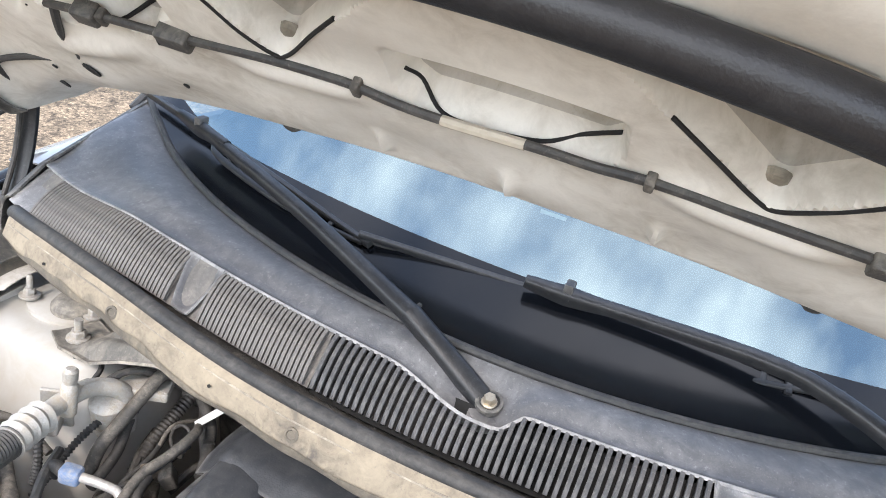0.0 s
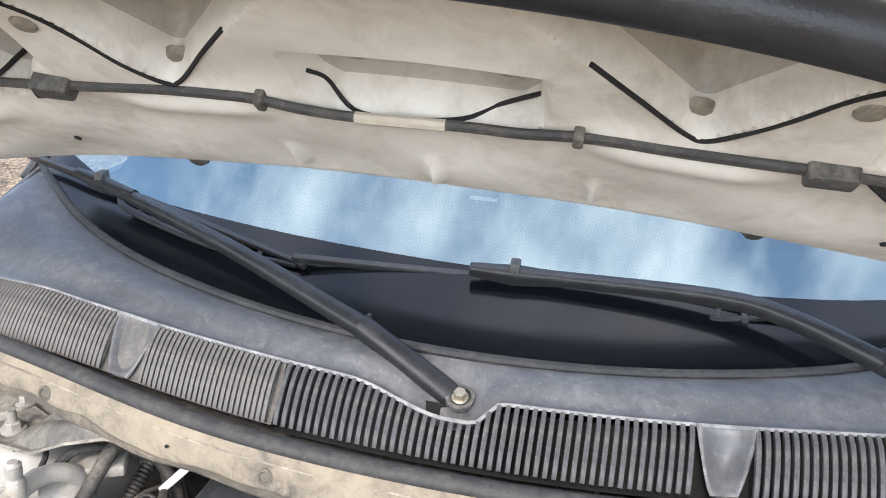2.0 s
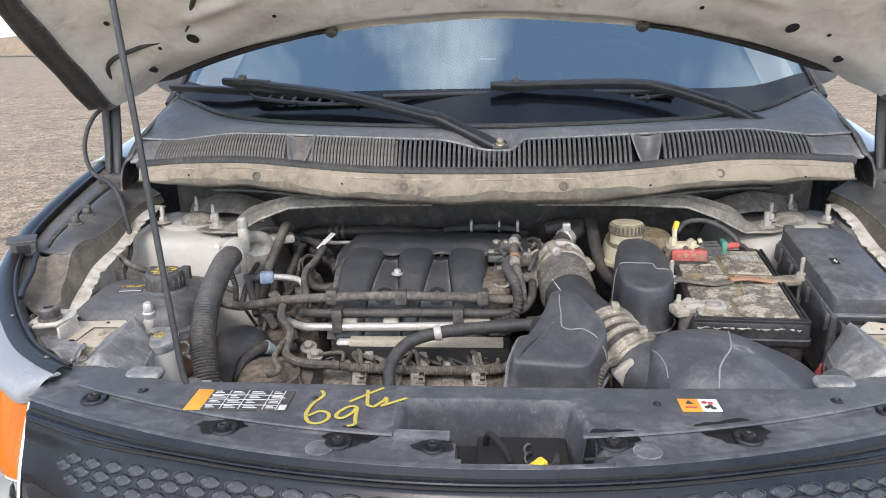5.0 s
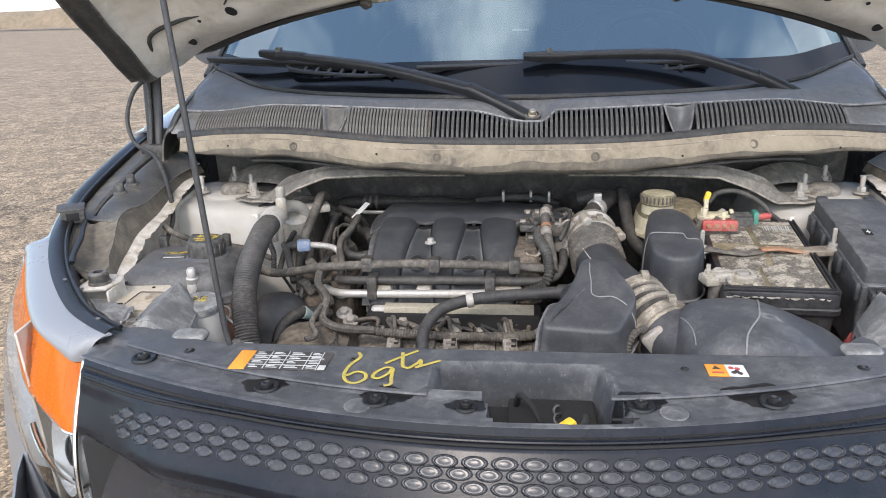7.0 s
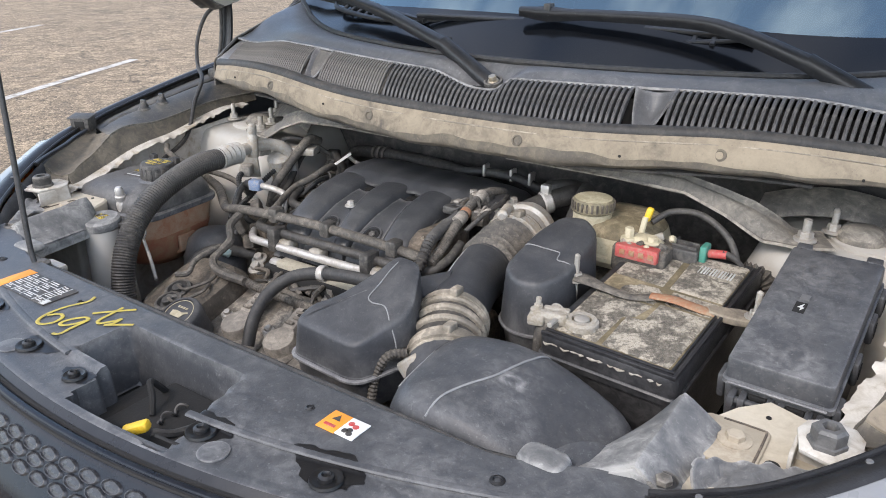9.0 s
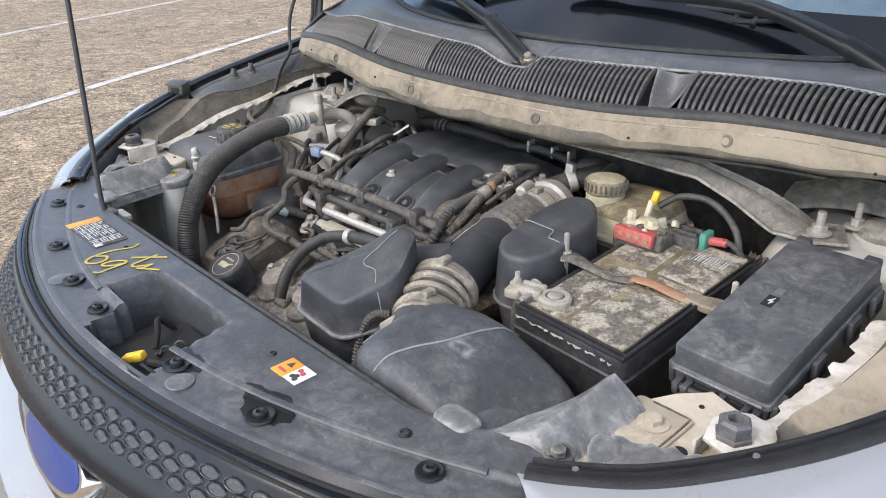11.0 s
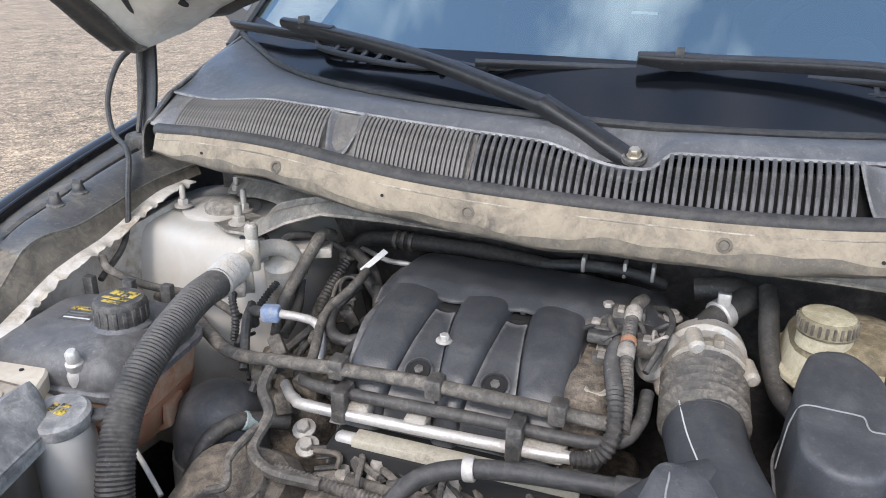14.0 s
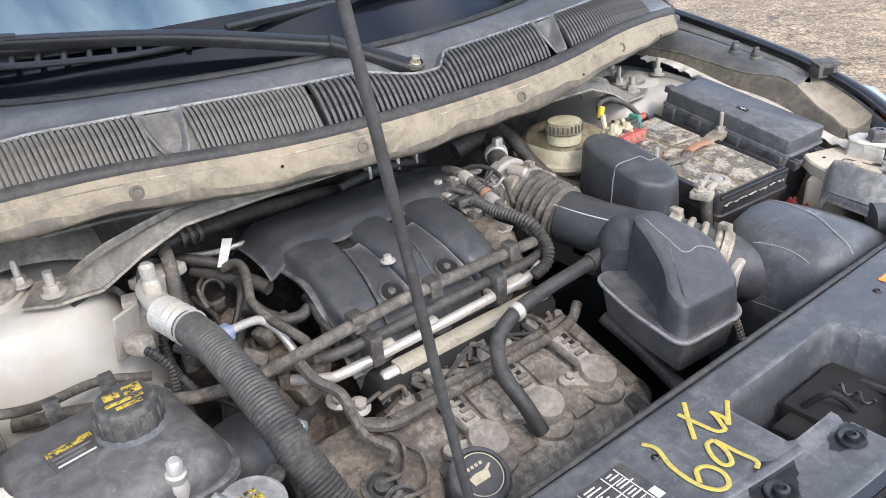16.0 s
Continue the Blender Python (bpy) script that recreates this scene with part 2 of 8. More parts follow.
M_CORRODED = material("corroded_lead", (0.44, 0.41, 0.36), 0.7, metal=0.15, dust=(0.30, 0.26, 0.20), amount=0.45, scale=40, bump=0.5, hard=0.4)
M_FAINT = material("moulded_grey_mark", (0.13, 0.13, 0.13), 0.6, vary=0.1, bump=0.02)
M_WORNPRINT = material("worn_yellow_print", (0.62, 0.45, 0.06), 0.55, dust=(0.03, 0.03, 0.03), amount=0.5, scale=70, hard=0.8)
M_TANK = material("stained_tank", (0.45, 0.33, 0.225), 0.4, dust=(0.40, 0.19, 0.11), amount=0.45, scale=9)
M_TANKTOP = material("dusty_grey_tank", (0.055, 0.055, 0.055), 0.42, dust=(0.26, 0.25, 0.24), amount=0.24, scale=11)
M_TANKRED = material("coolant_stained_tank", (0.34, 0.10, 0.055), 0.38, dust=(0.38, 0.24, 0.14), amount=0.42, scale=10)
M_BATT = material("battery_case", (0.011, 0.011, 0.013), 0.36, dust=(0.19, 0.185, 0.18), amount=0.03, scale=16, wear=0.2, speck=0.06)
M_BATTOP = material("dusty_battery_lid", (0.050, 0.044, 0.036), 0.7, dust=(0.50, 0.445, 0.36), amount=0.70, scale=38, bump=0.8, hard=0.75, vary=0.5, fine=700)
M_SCUM = material("grime_on_tank_top", (0.10, 0.08, 0.045), 0.6, dust=(0.34, 0.28, 0.18), amount=0.45, scale=16, hard=0.3, bump=0.3)
M_CAPSIDE = material("dark_dirty_cap", (0.10, 0.085, 0.055), 0.5, dust=(0.36, 0.31, 0.20), amount=0.34, scale=30, bump=0.3)
M_CAP = material("olive_dirt_cap", (0.30, 0.26, 0.16), 0.5, dust=(0.52, 0.47, 0.33), amount=0.5, scale=30, bump=0.3)
M_RED = material("red_plastic", (0.50, 0.035, 0.04), 0.45, dust=DUST, amount=0.25, scale=30)
M_YELLOW = material("yellow_plastic", (0.85, 0.55, 0.03), 0.4, dust=DUST, amount=0.06, scale=30)
M_GREEN = material("green_plastic", (0.02, 0.25, 0.19), 0.45, dust=DUST, amount=0.1, scale=30)
M_BLUE = material("blue_plastic", (0.13, 0.23, 0.42), 0.45, dust=PALE, amount=0.3, scale=40)
M_AQUA = material("aqua_fitting", (0.16, 0.29, 0.31), 0.4, dust=PALE, amount=0.35, scale=40)
M_STRAP = material("worn_orange_strap", (0.34, 0.12, 0.05), 0.65, dust=(0.36, 0.29, 0.2), amount=0.35, scale=30)
M_MARK = material("yellow_paint_pen", (0.52, 0.41, 0.06), 0.6, bump=0.1, vary=0.2, fine=220, dust=(0.22, 0.19, 0.13), amount=0.25, scale=60)
M_ORANGE = material("orange_sticker", (0.90, 0.32, 0.03), 0.5, vary=0.05, bump=0.02, dust=DUST, amount=0.06)
M_PAPER = material("white_sticker", (0.78, 0.78, 0.76), 0.5, vary=0.04, bump=0.02, dust=DUST, amount=0.06)
M_INK = material("black_sticker", (0.03, 0.03, 0.033), 0.5, vary=0.1, bump=0.02, dust=DUST, amount=0.10)
M_SEAM = material("scuffed_seam", (0.24, 0.24, 0.24), 0.6, vary=0.3, bump=0.0)
M_BAR = material("white_print", (0.55, 0.55, 0.53), 0.5, vary=0.1, bump=0.0)
M_GLOSS = material("glossy_black_grille", (0.018, 0.021, 0.027), 0.16, dust=(0.2, 0.2, 0.2), amount=0.035, scale=9, bump=0.03, coat=0.4, speck=0.0)
M_GROVE = material("satin_grille_trim", (0.005, 0.007, 0.012), 0.26, dust=(0.25, 0.25, 0.26), amount=0.015, scale=9, bump=0.04, spec=0.28, speck=0.0)
M_OVAL = material("grey_grille_oval", (0.014, 0.016, 0.021), 0.24, dust=(0.34, 0.33, 0.32), amount=0.06, scale=30, bump=0.04, speck=0.0)
M_AMBER = material("amber_lens", (0.66, 0.17, 0.004), 0.30, bump=0.05, vary=0.12, fine=400, spec=0.2)
M_CHROME = material("chrome", (0.86, 0.87, 0.88), 0.08, metal=1.0, bump=0.0, vary=0.02)
M_BADGE = material("deep_blue_enamel", (0.015, 0.045, 0.20), 0.2, bump=0.02, vary=0.08, coat=0.5)
M_LENS = material("clear_lamp_inside", (0.42, 0.44, 0.45), 0.25, metal=0.1, bump=0.05, vary=0.2, scale=20, speck=0.0)
M_CABIN = material("dark_dashboard", (0.022, 0.021, 0.022), 0.7, vary=0.2, bump=0.2)
M_SEAT = material("grey_seat_cloth", (0.05, 0.05, 0.052), 0.9, vary=0.2, bump=0.2)
M_FRIT = material("black_frit", (0.005, 0.006, 0.008), 0.12, bump=0.0, vary=0.1, spec=0.3)
M_WIPER = material("wiper_black", (0.014, 0.015, 0.017), 0.36, dust=(0.26, 0.26, 0.26), amount=0.03, scale=14, settle=0.02, wear=0.3, speck=0.1)
M_LINE = material("worn_line_paint", (0.56, 0.52, 0.47), 0.85, dust=(0.26, 0.22, 0.17), amount=0.42, scale=5, fine=90, hard=0.6)
M_FAR = material("dry_brown_bank", (0.27, 0.20, 0.14), 0.95, vary=0.3, scale=0.4, fine=3.0, dust=(0.15, 0.13, 0.08), amount=0.4, speck=0.0)
M_CLAMP = material("dusty_clamp_band", (0.17, 0.15, 0.12), 0.5, metal=0.3, dust=(0.44, 0.385, 0.31), amount=0.45, scale=22, hard=0.4)


def glass_material(name, ior, tint, coat=(1, 1, 1)):
    m = bpy.data.materials.new(name)
    m.use_nodes = True
    n, l = m.node_tree.nodes, m.node_tree.links
    n.remove(n["Principled BSDF"])
    fr, tr, gl, mx = n.new("ShaderNodeFresnel"), n.new("ShaderNodeBsdfTransparent"), n.new("ShaderNodeBsdfGlossy"), n.new("ShaderNodeMixShader")
    fr.inputs["IOR"].default_value = ior
    tr.inputs["Color"].default_value = (*tint, 1)
    gl.inputs["Roughness"].default_value = 0.03
    gl.inputs["Color"].default_value = (*coat, 1)
    l.new(fr.outputs["Fac"], mx.inputs["Fac"])
    l.new(tr.outputs["BSDF"], mx.inputs[1])
    l.new(gl.outputs["BSDF"], mx.inputs[2])
    l.new(mx.outputs["Shader"], n["Material Output"].inputs["Surface"])
    return m


M_GLASS = glass_material("windshield_glass", 3.1, (0.45, 0.54, 0.55), (0.78, 0.98, 1.0))
M_CLEAR = glass_material("clear_lens_plastic", 1.25, (0.95, 0.95, 0.95))


def asphalt_material():
    """Sun-bleached asphalt with pale aggregate, stains and cracks."""
    m = material("bleached_asphalt", (0.19, 0.138, 0.088), 0.9, dust=(0.32, 0.235, 0.15), amount=0.35, scale=0.9, fine=70, bump=0.6, vary=0.95)
    n, l = m.node_tree.nodes, m.node_tree.links
    b = n["Principled BSDF"]
    tc, vo, mp, nz = n.new("ShaderNodeTexCoord"), n.new("ShaderNodeTexVoronoi"), n.new("ShaderNodeMapRange"), n.new("ShaderNodeTexNoise")
    vo.feature = "DISTANCE_TO_EDGE"
    vo.inputs["Scale"].default_value = 0.75
    nz.inputs["Scale"].default_value, nz.inputs["Detail"].default_value = 3.0, 5.0
    mixv = n.new("ShaderNodeMix")
    mixv.data_type, mixv.blend_type = "RGBA", "LINEAR_LIGHT"
    mixv.inputs["Factor"].default_value = 0.35
    l.new(tc.outputs["Object"], nz.inputs["Vector"])
    l.new(tc.outputs["Object"], mixv.inputs["A"])
    l.new(nz.outputs["Color"], mixv.inputs["B"])
    l.new(mixv.outputs["Result"], vo.inputs["Vector"])
    mp.inputs["From Max"].default_value = 0.018
    mp.inputs["To Min"].default_value, mp.inputs["To Max"].default_value = 0.45, 1.0
    l.new(vo.outputs["Distance"], mp.inputs["Value"])
    mu = n.new("ShaderNodeMix")
    mu.data_type, mu.blend_type = "RGBA", "MULTIPLY"
    mu.inputs["Factor"].default_value = 1.0
    l.new(b.inputs["Base Color"].links[0].from_socket, mu.inputs["A"])
    l.new(mp.outputs["Result"], mu.inputs["B"])
    # Stones of two sizes, pale and dark.
    last = mu.outputs["Result"]
    for size, lo, hi in ((55.0, 0.55, 1.50), (130.0, 0.62, 1.42), (9.0, 0.80, 1.18)):
        st, bw, sr, sx = n.new("ShaderNodeTexVoronoi"), n.new("ShaderNodeRGBToBW"), n.new("ShaderNodeMapRange"), n.new("ShaderNodeMix")
        st.inputs["Scale"].default_value = size
        l.new(tc.outputs["Object"], st.inputs["Vector"])
        l.new(st.outputs["Color"], bw.inputs["Color"])
        sr.inputs["From Min"].default_value, sr.inputs["From Max"].default_value = 0.2, 0.8
        sr.inputs["To Min"].default_value, sr.inputs["To Max"].default_value = lo, hi
        l.new(bw.outputs["Val"], sr.inputs["Value"])
        sx.data_type, sx.blend_type = "RGBA", "MULTIPLY"
        sx.inputs["Factor"].default_value = 1.0
        l.new(last, sx.inputs["A"])
        l.new(sr.outputs["Result"], sx.inputs["B"])
        last = sx.outputs["Result"]
    l.new(last, b.inputs["Base Color"])
    return m


M_ASPHALT = asphalt_material()


# ---- mesh tools ----
class G:
    """Collects vertices and faces of one part, in world metres."""

    def __init__(self):
        self.v, self.f = [], []

    def add(self, v, f, m=None):
        k = len(self.v)
        self.v += [tuple(m @ Vector(p)) for p in v] if m else [tuple(p) for p in v]
        self.f += [tuple(i + k for i in face) for face in f]
        return self

    def loft(self, rings, cap=(True, True), closed=True, m=None):
        n = len(rings[0])
        v = [p for r in rings for p in r]
        f = []
        for a in range(len(rings) - 1):
            for b in range(n if closed else n - 1):
                c = (b + 1) % n
                f.append((a * n + b, a * n + c, (a + 1) * n + c, (a + 1) * n + b))
        if cap[0]:
            f.append(tuple(range(n - 1, -1, -1)))
        if cap[1]:
            f.append(tuple((len(rings) - 1) * n + b for b in range(n)))
        return self.add(v, f, m)

    def rbox(self, sections, m=None, k=4):
        """Rounded box through sections (z, x0, x1, y0, y1, corner radius), from the bottom up."""
        rings = []
        for z, x0, x1, y0, y1, r in sections:
            r = max(1e-4, min(r, (x1 - x0) / 2 - 1e-4, (y1 - y0) / 2 - 1e-4))
            ring = []
            for cx, cy, a0 in ((x1 - r, y1 - r, 0), (x0 + r, y1 - r, 90), (x0 + r, y0 + r, 180), (x1 - r, y0 + r, 270)):
                for j in range(k + 1):
                    a = radians(a0 + 90 * j / k)
                    ring.append((cx + r * math.cos(a), cy + r * math.sin(a), z))
            rings.append(ring)
        return self.loft(rings, m=m)

    def box(self, x0, x1, y0, y1, z0, z1, b=0.003, r=None, m=None):
        """A block with rounded edges."""
        b = min(b, (z1 - z0) / 2.2, (x1 - x0) / 2.2, (y1 - y0) / 2.2)
        r = b if r is None else r
        q = 0.3 * b
        return self.rbox([(z0, x0 + b, x1 - b, y0 + b, y1 - b, max(r - b, q)), (z0 + q, x0 + q, x1 - q, y0 + q, y1 - q, r), (z0 + b, x0, x1, y0, y1, r),
                          (z1 - b, x0, x1, y0, y1, r), (z1 - q, x0 + q, x1 - q, y0 + q, y1 - q, r), (z1, x0 + b, x1 - b, y0 + b, y1 - b, max(r - b, q))], m)

    def prism(self, outline, levels, m=None):
        """A slab of that outline (anticlockwise), through levels (z, inset)."""
        n = len(outline)
        pts = [Vector((x, y)) for x, y in outline]
        norms = []
        for i in range(n):
            a, b = (pts[i] - pts[i - 1]).normalized(), (pts[(i + 1) % n] - pts[i]).normalized()
            t = (a + b).normalized() if (a + b).length > 1e-6 else a
            norms.append(Vector((-t.y, t.x)) / max(0.45, abs(t.dot(b))))
        return self.loft([[(p.x + d * q.x, p.y + d * q.y, z) for p, q in zip(pts, norms)] for z, d in levels], m=m)

    def lathe(self, profile, at=(0, 0, 0), axis=(0, 0, 1), n=24, cap=(True, True)):
        """Turned part: profile of (radius, height) along the axis from at."""
        turn = Vector((0, 0, 1)).rotation_difference(Vector(axis).normalized()).to_matrix().to_4x4()
        m = Matrix.Translation(at) @ turn
        return self.loft([[(r * math.cos(2 * math.pi * j / n), r * math.sin(2 * math.pi * j / n), h) for j in range(n)] for r, h in profile], cap=cap, m=m)

    def tube(self, points, r, n=10, fine=6, ribs=0.0, depth=0.0, radii=None, flat=1.0):
        """A bent pipe through points. ribs: the pitch of its corrugation; radii: radius at each point; flat squeezes its height."""
        pts = curve_points(points, fine)
        rad = curve_values(radii, fine) if radii else [r] * len(pts)
        if ribs:
            pts, rad = resample(pts, rad, ribs / 4)
            rad = [q + depth * (1, 0, -1, 0)[i % 4] for i, q in enumerate(rad)]
        rings, up = [], None
        for i, p in enumerate(pts):
            t = (pts[min(i + 1, len(pts) - 1)] - pts[max(i - 1, 0)]).normalized()
            if up is None:
                up = Vector((0, 0, 1)) if abs(t.z) < 0.9 else Vector((0, 1, 0))
            side = t.cross(up).normalized()
            up = side.cross(t).normalized()
            rings.append([p + rad[i] * (math.cos(2 * math.pi * j / n) * side + flat * math.sin(2 * math.pi * j / n) * up) for j in range(n)])
        return self.loft(rings)

    def strip(self, points, widths, heights, up, fine=6):
        """A flat bar with a chamfered back through points: half widths and heights at each point, its back towards up."""
        pts, w, h = curve_points(points, fine), curve_values(widths, fine), curve_values(heights, fine)
        rings, up = [], Vector(up)
        for i, p in enumerate(pts):
            t = (pts[min(i + 1, len(pts) - 1)] - pts[max(i - 1, 0)]).normalized()
            side = t.cross(up).normalized()
            top = side.cross(t).normalized()
            rings.append([p + side * (a * w[i]) + top * (b * h[i]) for a, b in ((-1, -0.3), (1, -0.3), (1, 0.45), (0.78, 0.85), (0.5, 1), (-0.5, 1), (-0.78, 0.85), (-1, 0.45))])
        return self.loft(rings)

    def bolt(self, at, r=0.006, h=0.006, axis=(0, 0, 1), washer=1.7):
        if washer:
            self.lathe([(r * washer, 0), (r * washer, h * 0.22), (r * washer * 0.9, h * 0.3)], at, axis, 14)
        self.lathe([(r, h * 0.25), (r, h * 0.9), (r * 0.86, h)], at, axis, 6)
        return self

    def sheet(self, fn, us, vs, thick=0.0, flip=False):
        """A surface fn(u, v) over two lists; thick gives it a second side, down its normal."""
        nu, nv = len(us), len(vs)
        p = [[Vector(fn(u, v)) for v in vs] for u in us]
        v = [q for row in p for q in row]
        f = [(i * nv + j, (i + 1) * nv + j, (i + 1) * nv + j + 1, i * nv + j + 1) for i in range(nu - 1) for j in range(nv - 1)]
        if flip:
            f = [tuple(reversed(q)) for q in f]
        if thick:
            k = len(v)
            for i in range(nu):
                for j in range(nv):
                    du = p[min(i + 1, nu - 1)][j] - p[max(i - 1, 0)][j]
                    dv = p[i][min(j + 1, nv - 1)] - p[i][max(j - 1, 0)]
                    nn = du.cross(dv).normalized() * (-1 if flip else 1)
                    v.append(p[i][j] - thick * nn)
            f += [tuple(a + k for a in reversed(q)) for q in f]
            rim = [(i, 0) for i in range(nu)] + [(nu - 1, j) for j in range(1, nv)] + [(i, nv - 1) for i in range(nu - 2, -1, -1)] + [(0, j) for j in range(nv - 2, 0, -1)]
            for a, b in zip(rim, rim[1:] + rim[:1]):
                q = (b[0] * nv + b[1], a[0] * nv + a[1], a[0] * nv + a[1] + k, b[0] * nv + b[1] + k)
                f.append(tuple(reversed(q)) if flip else q)
        return self.add(v, f)


def curve_points(points, fine):
    p = [Vector(q) for q in points]
    if len(p) < 3:
        return p
    p = [2 * p[0] - p[1]] + p + [2 * p[-1] - p[-2]]
    out = []
    for i in range(1, len(p) - 2):
        for j in range(fine):
            t = j / fine
            out.append(0.5 * (2 * p[i] + (p[i + 1] - p[i - 1]) * t + (2 * p[i - 1] - 5 * p[i] + 4 * p[i + 1] - p[i + 2]) * t * t
                              + (3 * p[i] - p[i - 1] - 3 * p[i + 1] + p[i + 2]) * t ** 3))
    return out + [p[-2]]


def curve_values(values, fine):
    if len(values) < 3:
        return list(values)
    out = []
    for a, b in zip(values, values[1:]):
        out += [a + (b - a) * j / fine for j in range(fine)]
    return out + [values[-1]]


def resample(pts, rad, step):
    cum = [0.0]
    for a, b in zip(pts, pts[1:]):
        cum.append(cum[-1] + (b - a).length)
    n = max(4, int(cum[-1] / step))
    out, rr, k = [], [], 0
    for i in range(n + 1):
        s = cum[-1] * i / n
        while k < len(cum) - 2 and cum[k + 1] < s:
            k += 1
        t = (s - cum[k]) / max(1e-9, cum[k + 1] - cum[k])
        out.append(pts[k].lerp(pts[k + 1], t))
        rr.append(rad[k] + (rad[k + 1] - rad[k]) * t)
    return out, rr


def lin(a, b, n):
    return [a + (b - a) * i / n for i in range(n + 1)]


def clamp01(t):
    return max(0.0, min(1.0, t))


def smooth(a, b, t):
    t = clamp01((t - a) / (b - a))
    return t * t * (3 - 2 * t)


def mesh_of(g, name, mat, angle=38):
    me = bpy.data.meshes.new(name)
    me.from_pydata(g.v, [], g.f)
    me.materials.append(mat)
    me.polygons.foreach_set("use_smooth", [True] * len(me.polygons))
    me.set_sharp_from_angle(angle=radians(angle))
    return me


def part(name, g, mat, parent=None, label="", angle=38):
    ob = new(name, mesh_of(g, name, mat, angle))
    if parent:
        ob.parent = parent
        if parent.data is None:
            ob.matrix_parent_inverse = Matrix.Translation(-parent.location)
    return tagged(ob, label) if label else ob


def thing(name, at, label, category, group="", kind=""):
    ob = new(name)
    ob.location = at
    ob.empty_display_size = 0.05
    return tagged(ob, label, category, group, kind)


def single(name, g, mat, label, category, group="", kind="", angle=38):
    """A thing that is one mesh."""
    return tagged(part(name, g, mat, None, "", angle), label, category, group, kind)


# ---- ground and distance ----
ground = G().sheet(lambda u, v: (u, v, 0.0), [-400, -60, -20, 0, 20, 60, 400], [-400, -60, -20, 0, 20, 60, 400])
single("ground", ground, M_ASPHALT, "sun-bleached cracked asphalt car park", "ground", kind="structure")


def stripe(a, b, w):
    d = (Vector(b) - Vector(a)).normalized()
    s = Vector((-d.y, d.x)) * w / 2
    n = 24
    rnd = random.Random(int(abs(a[0]) * 97))
    left = [Vector(a) + (Vector(b) - Vector(a)) * i / n + s * (1 + rnd.uniform(-0.16, 0.08)) for i in range(n + 1)]
    right = [Vector(a) + (Vector(b) - Vector(a)) * i / n - s * (1 + rnd.uniform(-0.16, 0.08)) for i in range(n + 1)]
    g = G().add([(p.x, p.y, 0.004) for p in left + right], [(i + 1, i, i + n + 1, i + n + 2) for i in range(n)])
    return single("parking_line", g, M_LINE, "worn white parking line painted on asphalt", "parking line", "parking lines", "structure")


for base in ((-5.85, 1.23), (-10.45, 2.6), (-14.6, 3.4)):
    stripe((base[0] + 1.2, base[1] - 2.4), (base[0] - 2.1, base[1] + 4.0), 0.12)
bank = G()
bank.sheet(lambda u, v: (u, 62 + 0.05 * u + 2.4 * v, (0.2 + 1.5 * math.sin(v * math.pi / 2)) * (1 + 0.2 * math.sin(u * 0.31) + 0.12 * math.sin(u * 0.83))), lin(-170, 120, 90), lin(0, 1, 5), flip=False)
single("backdrop", bank, M_FAR, "low dry earth bank beyond the car park", "bank", kind="structure")

# ---- the car: body, hood, windshield, cowl ----
car = thing("car", (0, 1.2, 0), "white sport utility car with its hood propped open", "car")


def flange_y(x):
    return 0.528 + 0.27 * x * x


def flange_z(x):
    return 1.175 + 0.014 * math.exp(-((abs(x) - 0.47) / 0.17) ** 2) - 0.008 * smooth(0.62, 0.74, abs(x))


def slat_low(x):
    return Vector((x, 0.588 + 0.22 * x * x, 1.196 + 0.012 * math.exp(-((abs(x) - 0.47) / 0.2) ** 2)))


def slat_top(x):
    return Vector((x, 0.634 + 0.25 * x * x, 1.247 + 0.010 * clamp01(abs(x) / 0.4) - 0.02 * smooth(0.5, 0.7, abs(x))))


def glass_low(x):
    return Vector((x, 0.697 + 0.535 * x * x, 1.264 + 0.018 * smooth(0.45, 0.8, abs(x)) + 0.03 * smooth(0.6, 0.8, abs(x))))


def slat_cut(x):
    """How far up the slats reach: shortened under the wiper pivot."""
    return 1 - 0.36 * (smooth(0.13, 0.0, abs(x - 0.03)) if x < 0.03 else smooth(0.05, 0.02, abs(x - 0.03)))


def cowl_edge(x):
    return slat_low(x).lerp(slat_top(x), slat_cut(x))


XS = lin(-0.73, 0.73, 73)
cowl = tagged(part("cowl", G().sheet(lambda x, v: cowl_edge(x).lerp(glass_low(x), v) + Vector((0, 0, 0.008 * math.sin(v * math.pi) - 0.006 * math.exp(-((v - 0.2) / 0.15) ** 2) + 0.004 * smooth(0.06, 0.0, v) - 0.028 * math.exp(-((x - 0.015) / 0.055) ** 2) * smooth(0.0, 0.25, v) * (1 - smooth(0.5, 1.0, v)))),
                                   lin(-0.765, 0.765, 153), lin(0, 1, 14), thick=0.004), M_COWL, car, "faded grey plastic cowl panel"), kind="")
# Dark sheet put in for the shade behind the open slats.
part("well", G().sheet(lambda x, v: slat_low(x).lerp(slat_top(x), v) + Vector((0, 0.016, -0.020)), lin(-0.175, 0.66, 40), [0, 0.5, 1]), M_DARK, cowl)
part("blind_grille", G().sheet(lambda x, v: slat_low(x).lerp(slat_top(x), v) + Vector((0, 0.002, -0.003)), lin(-0.74, -0.172, 40), lin(0, 1, 4), thick=0.003), M_RIB, cowl)
def along_rim(pts, t):
    k = clamp01(t) * (len(pts) - 1)
    i = min(int(k), len(pts) - 2)
    return pts[i].lerp(pts[i + 1], k - i)


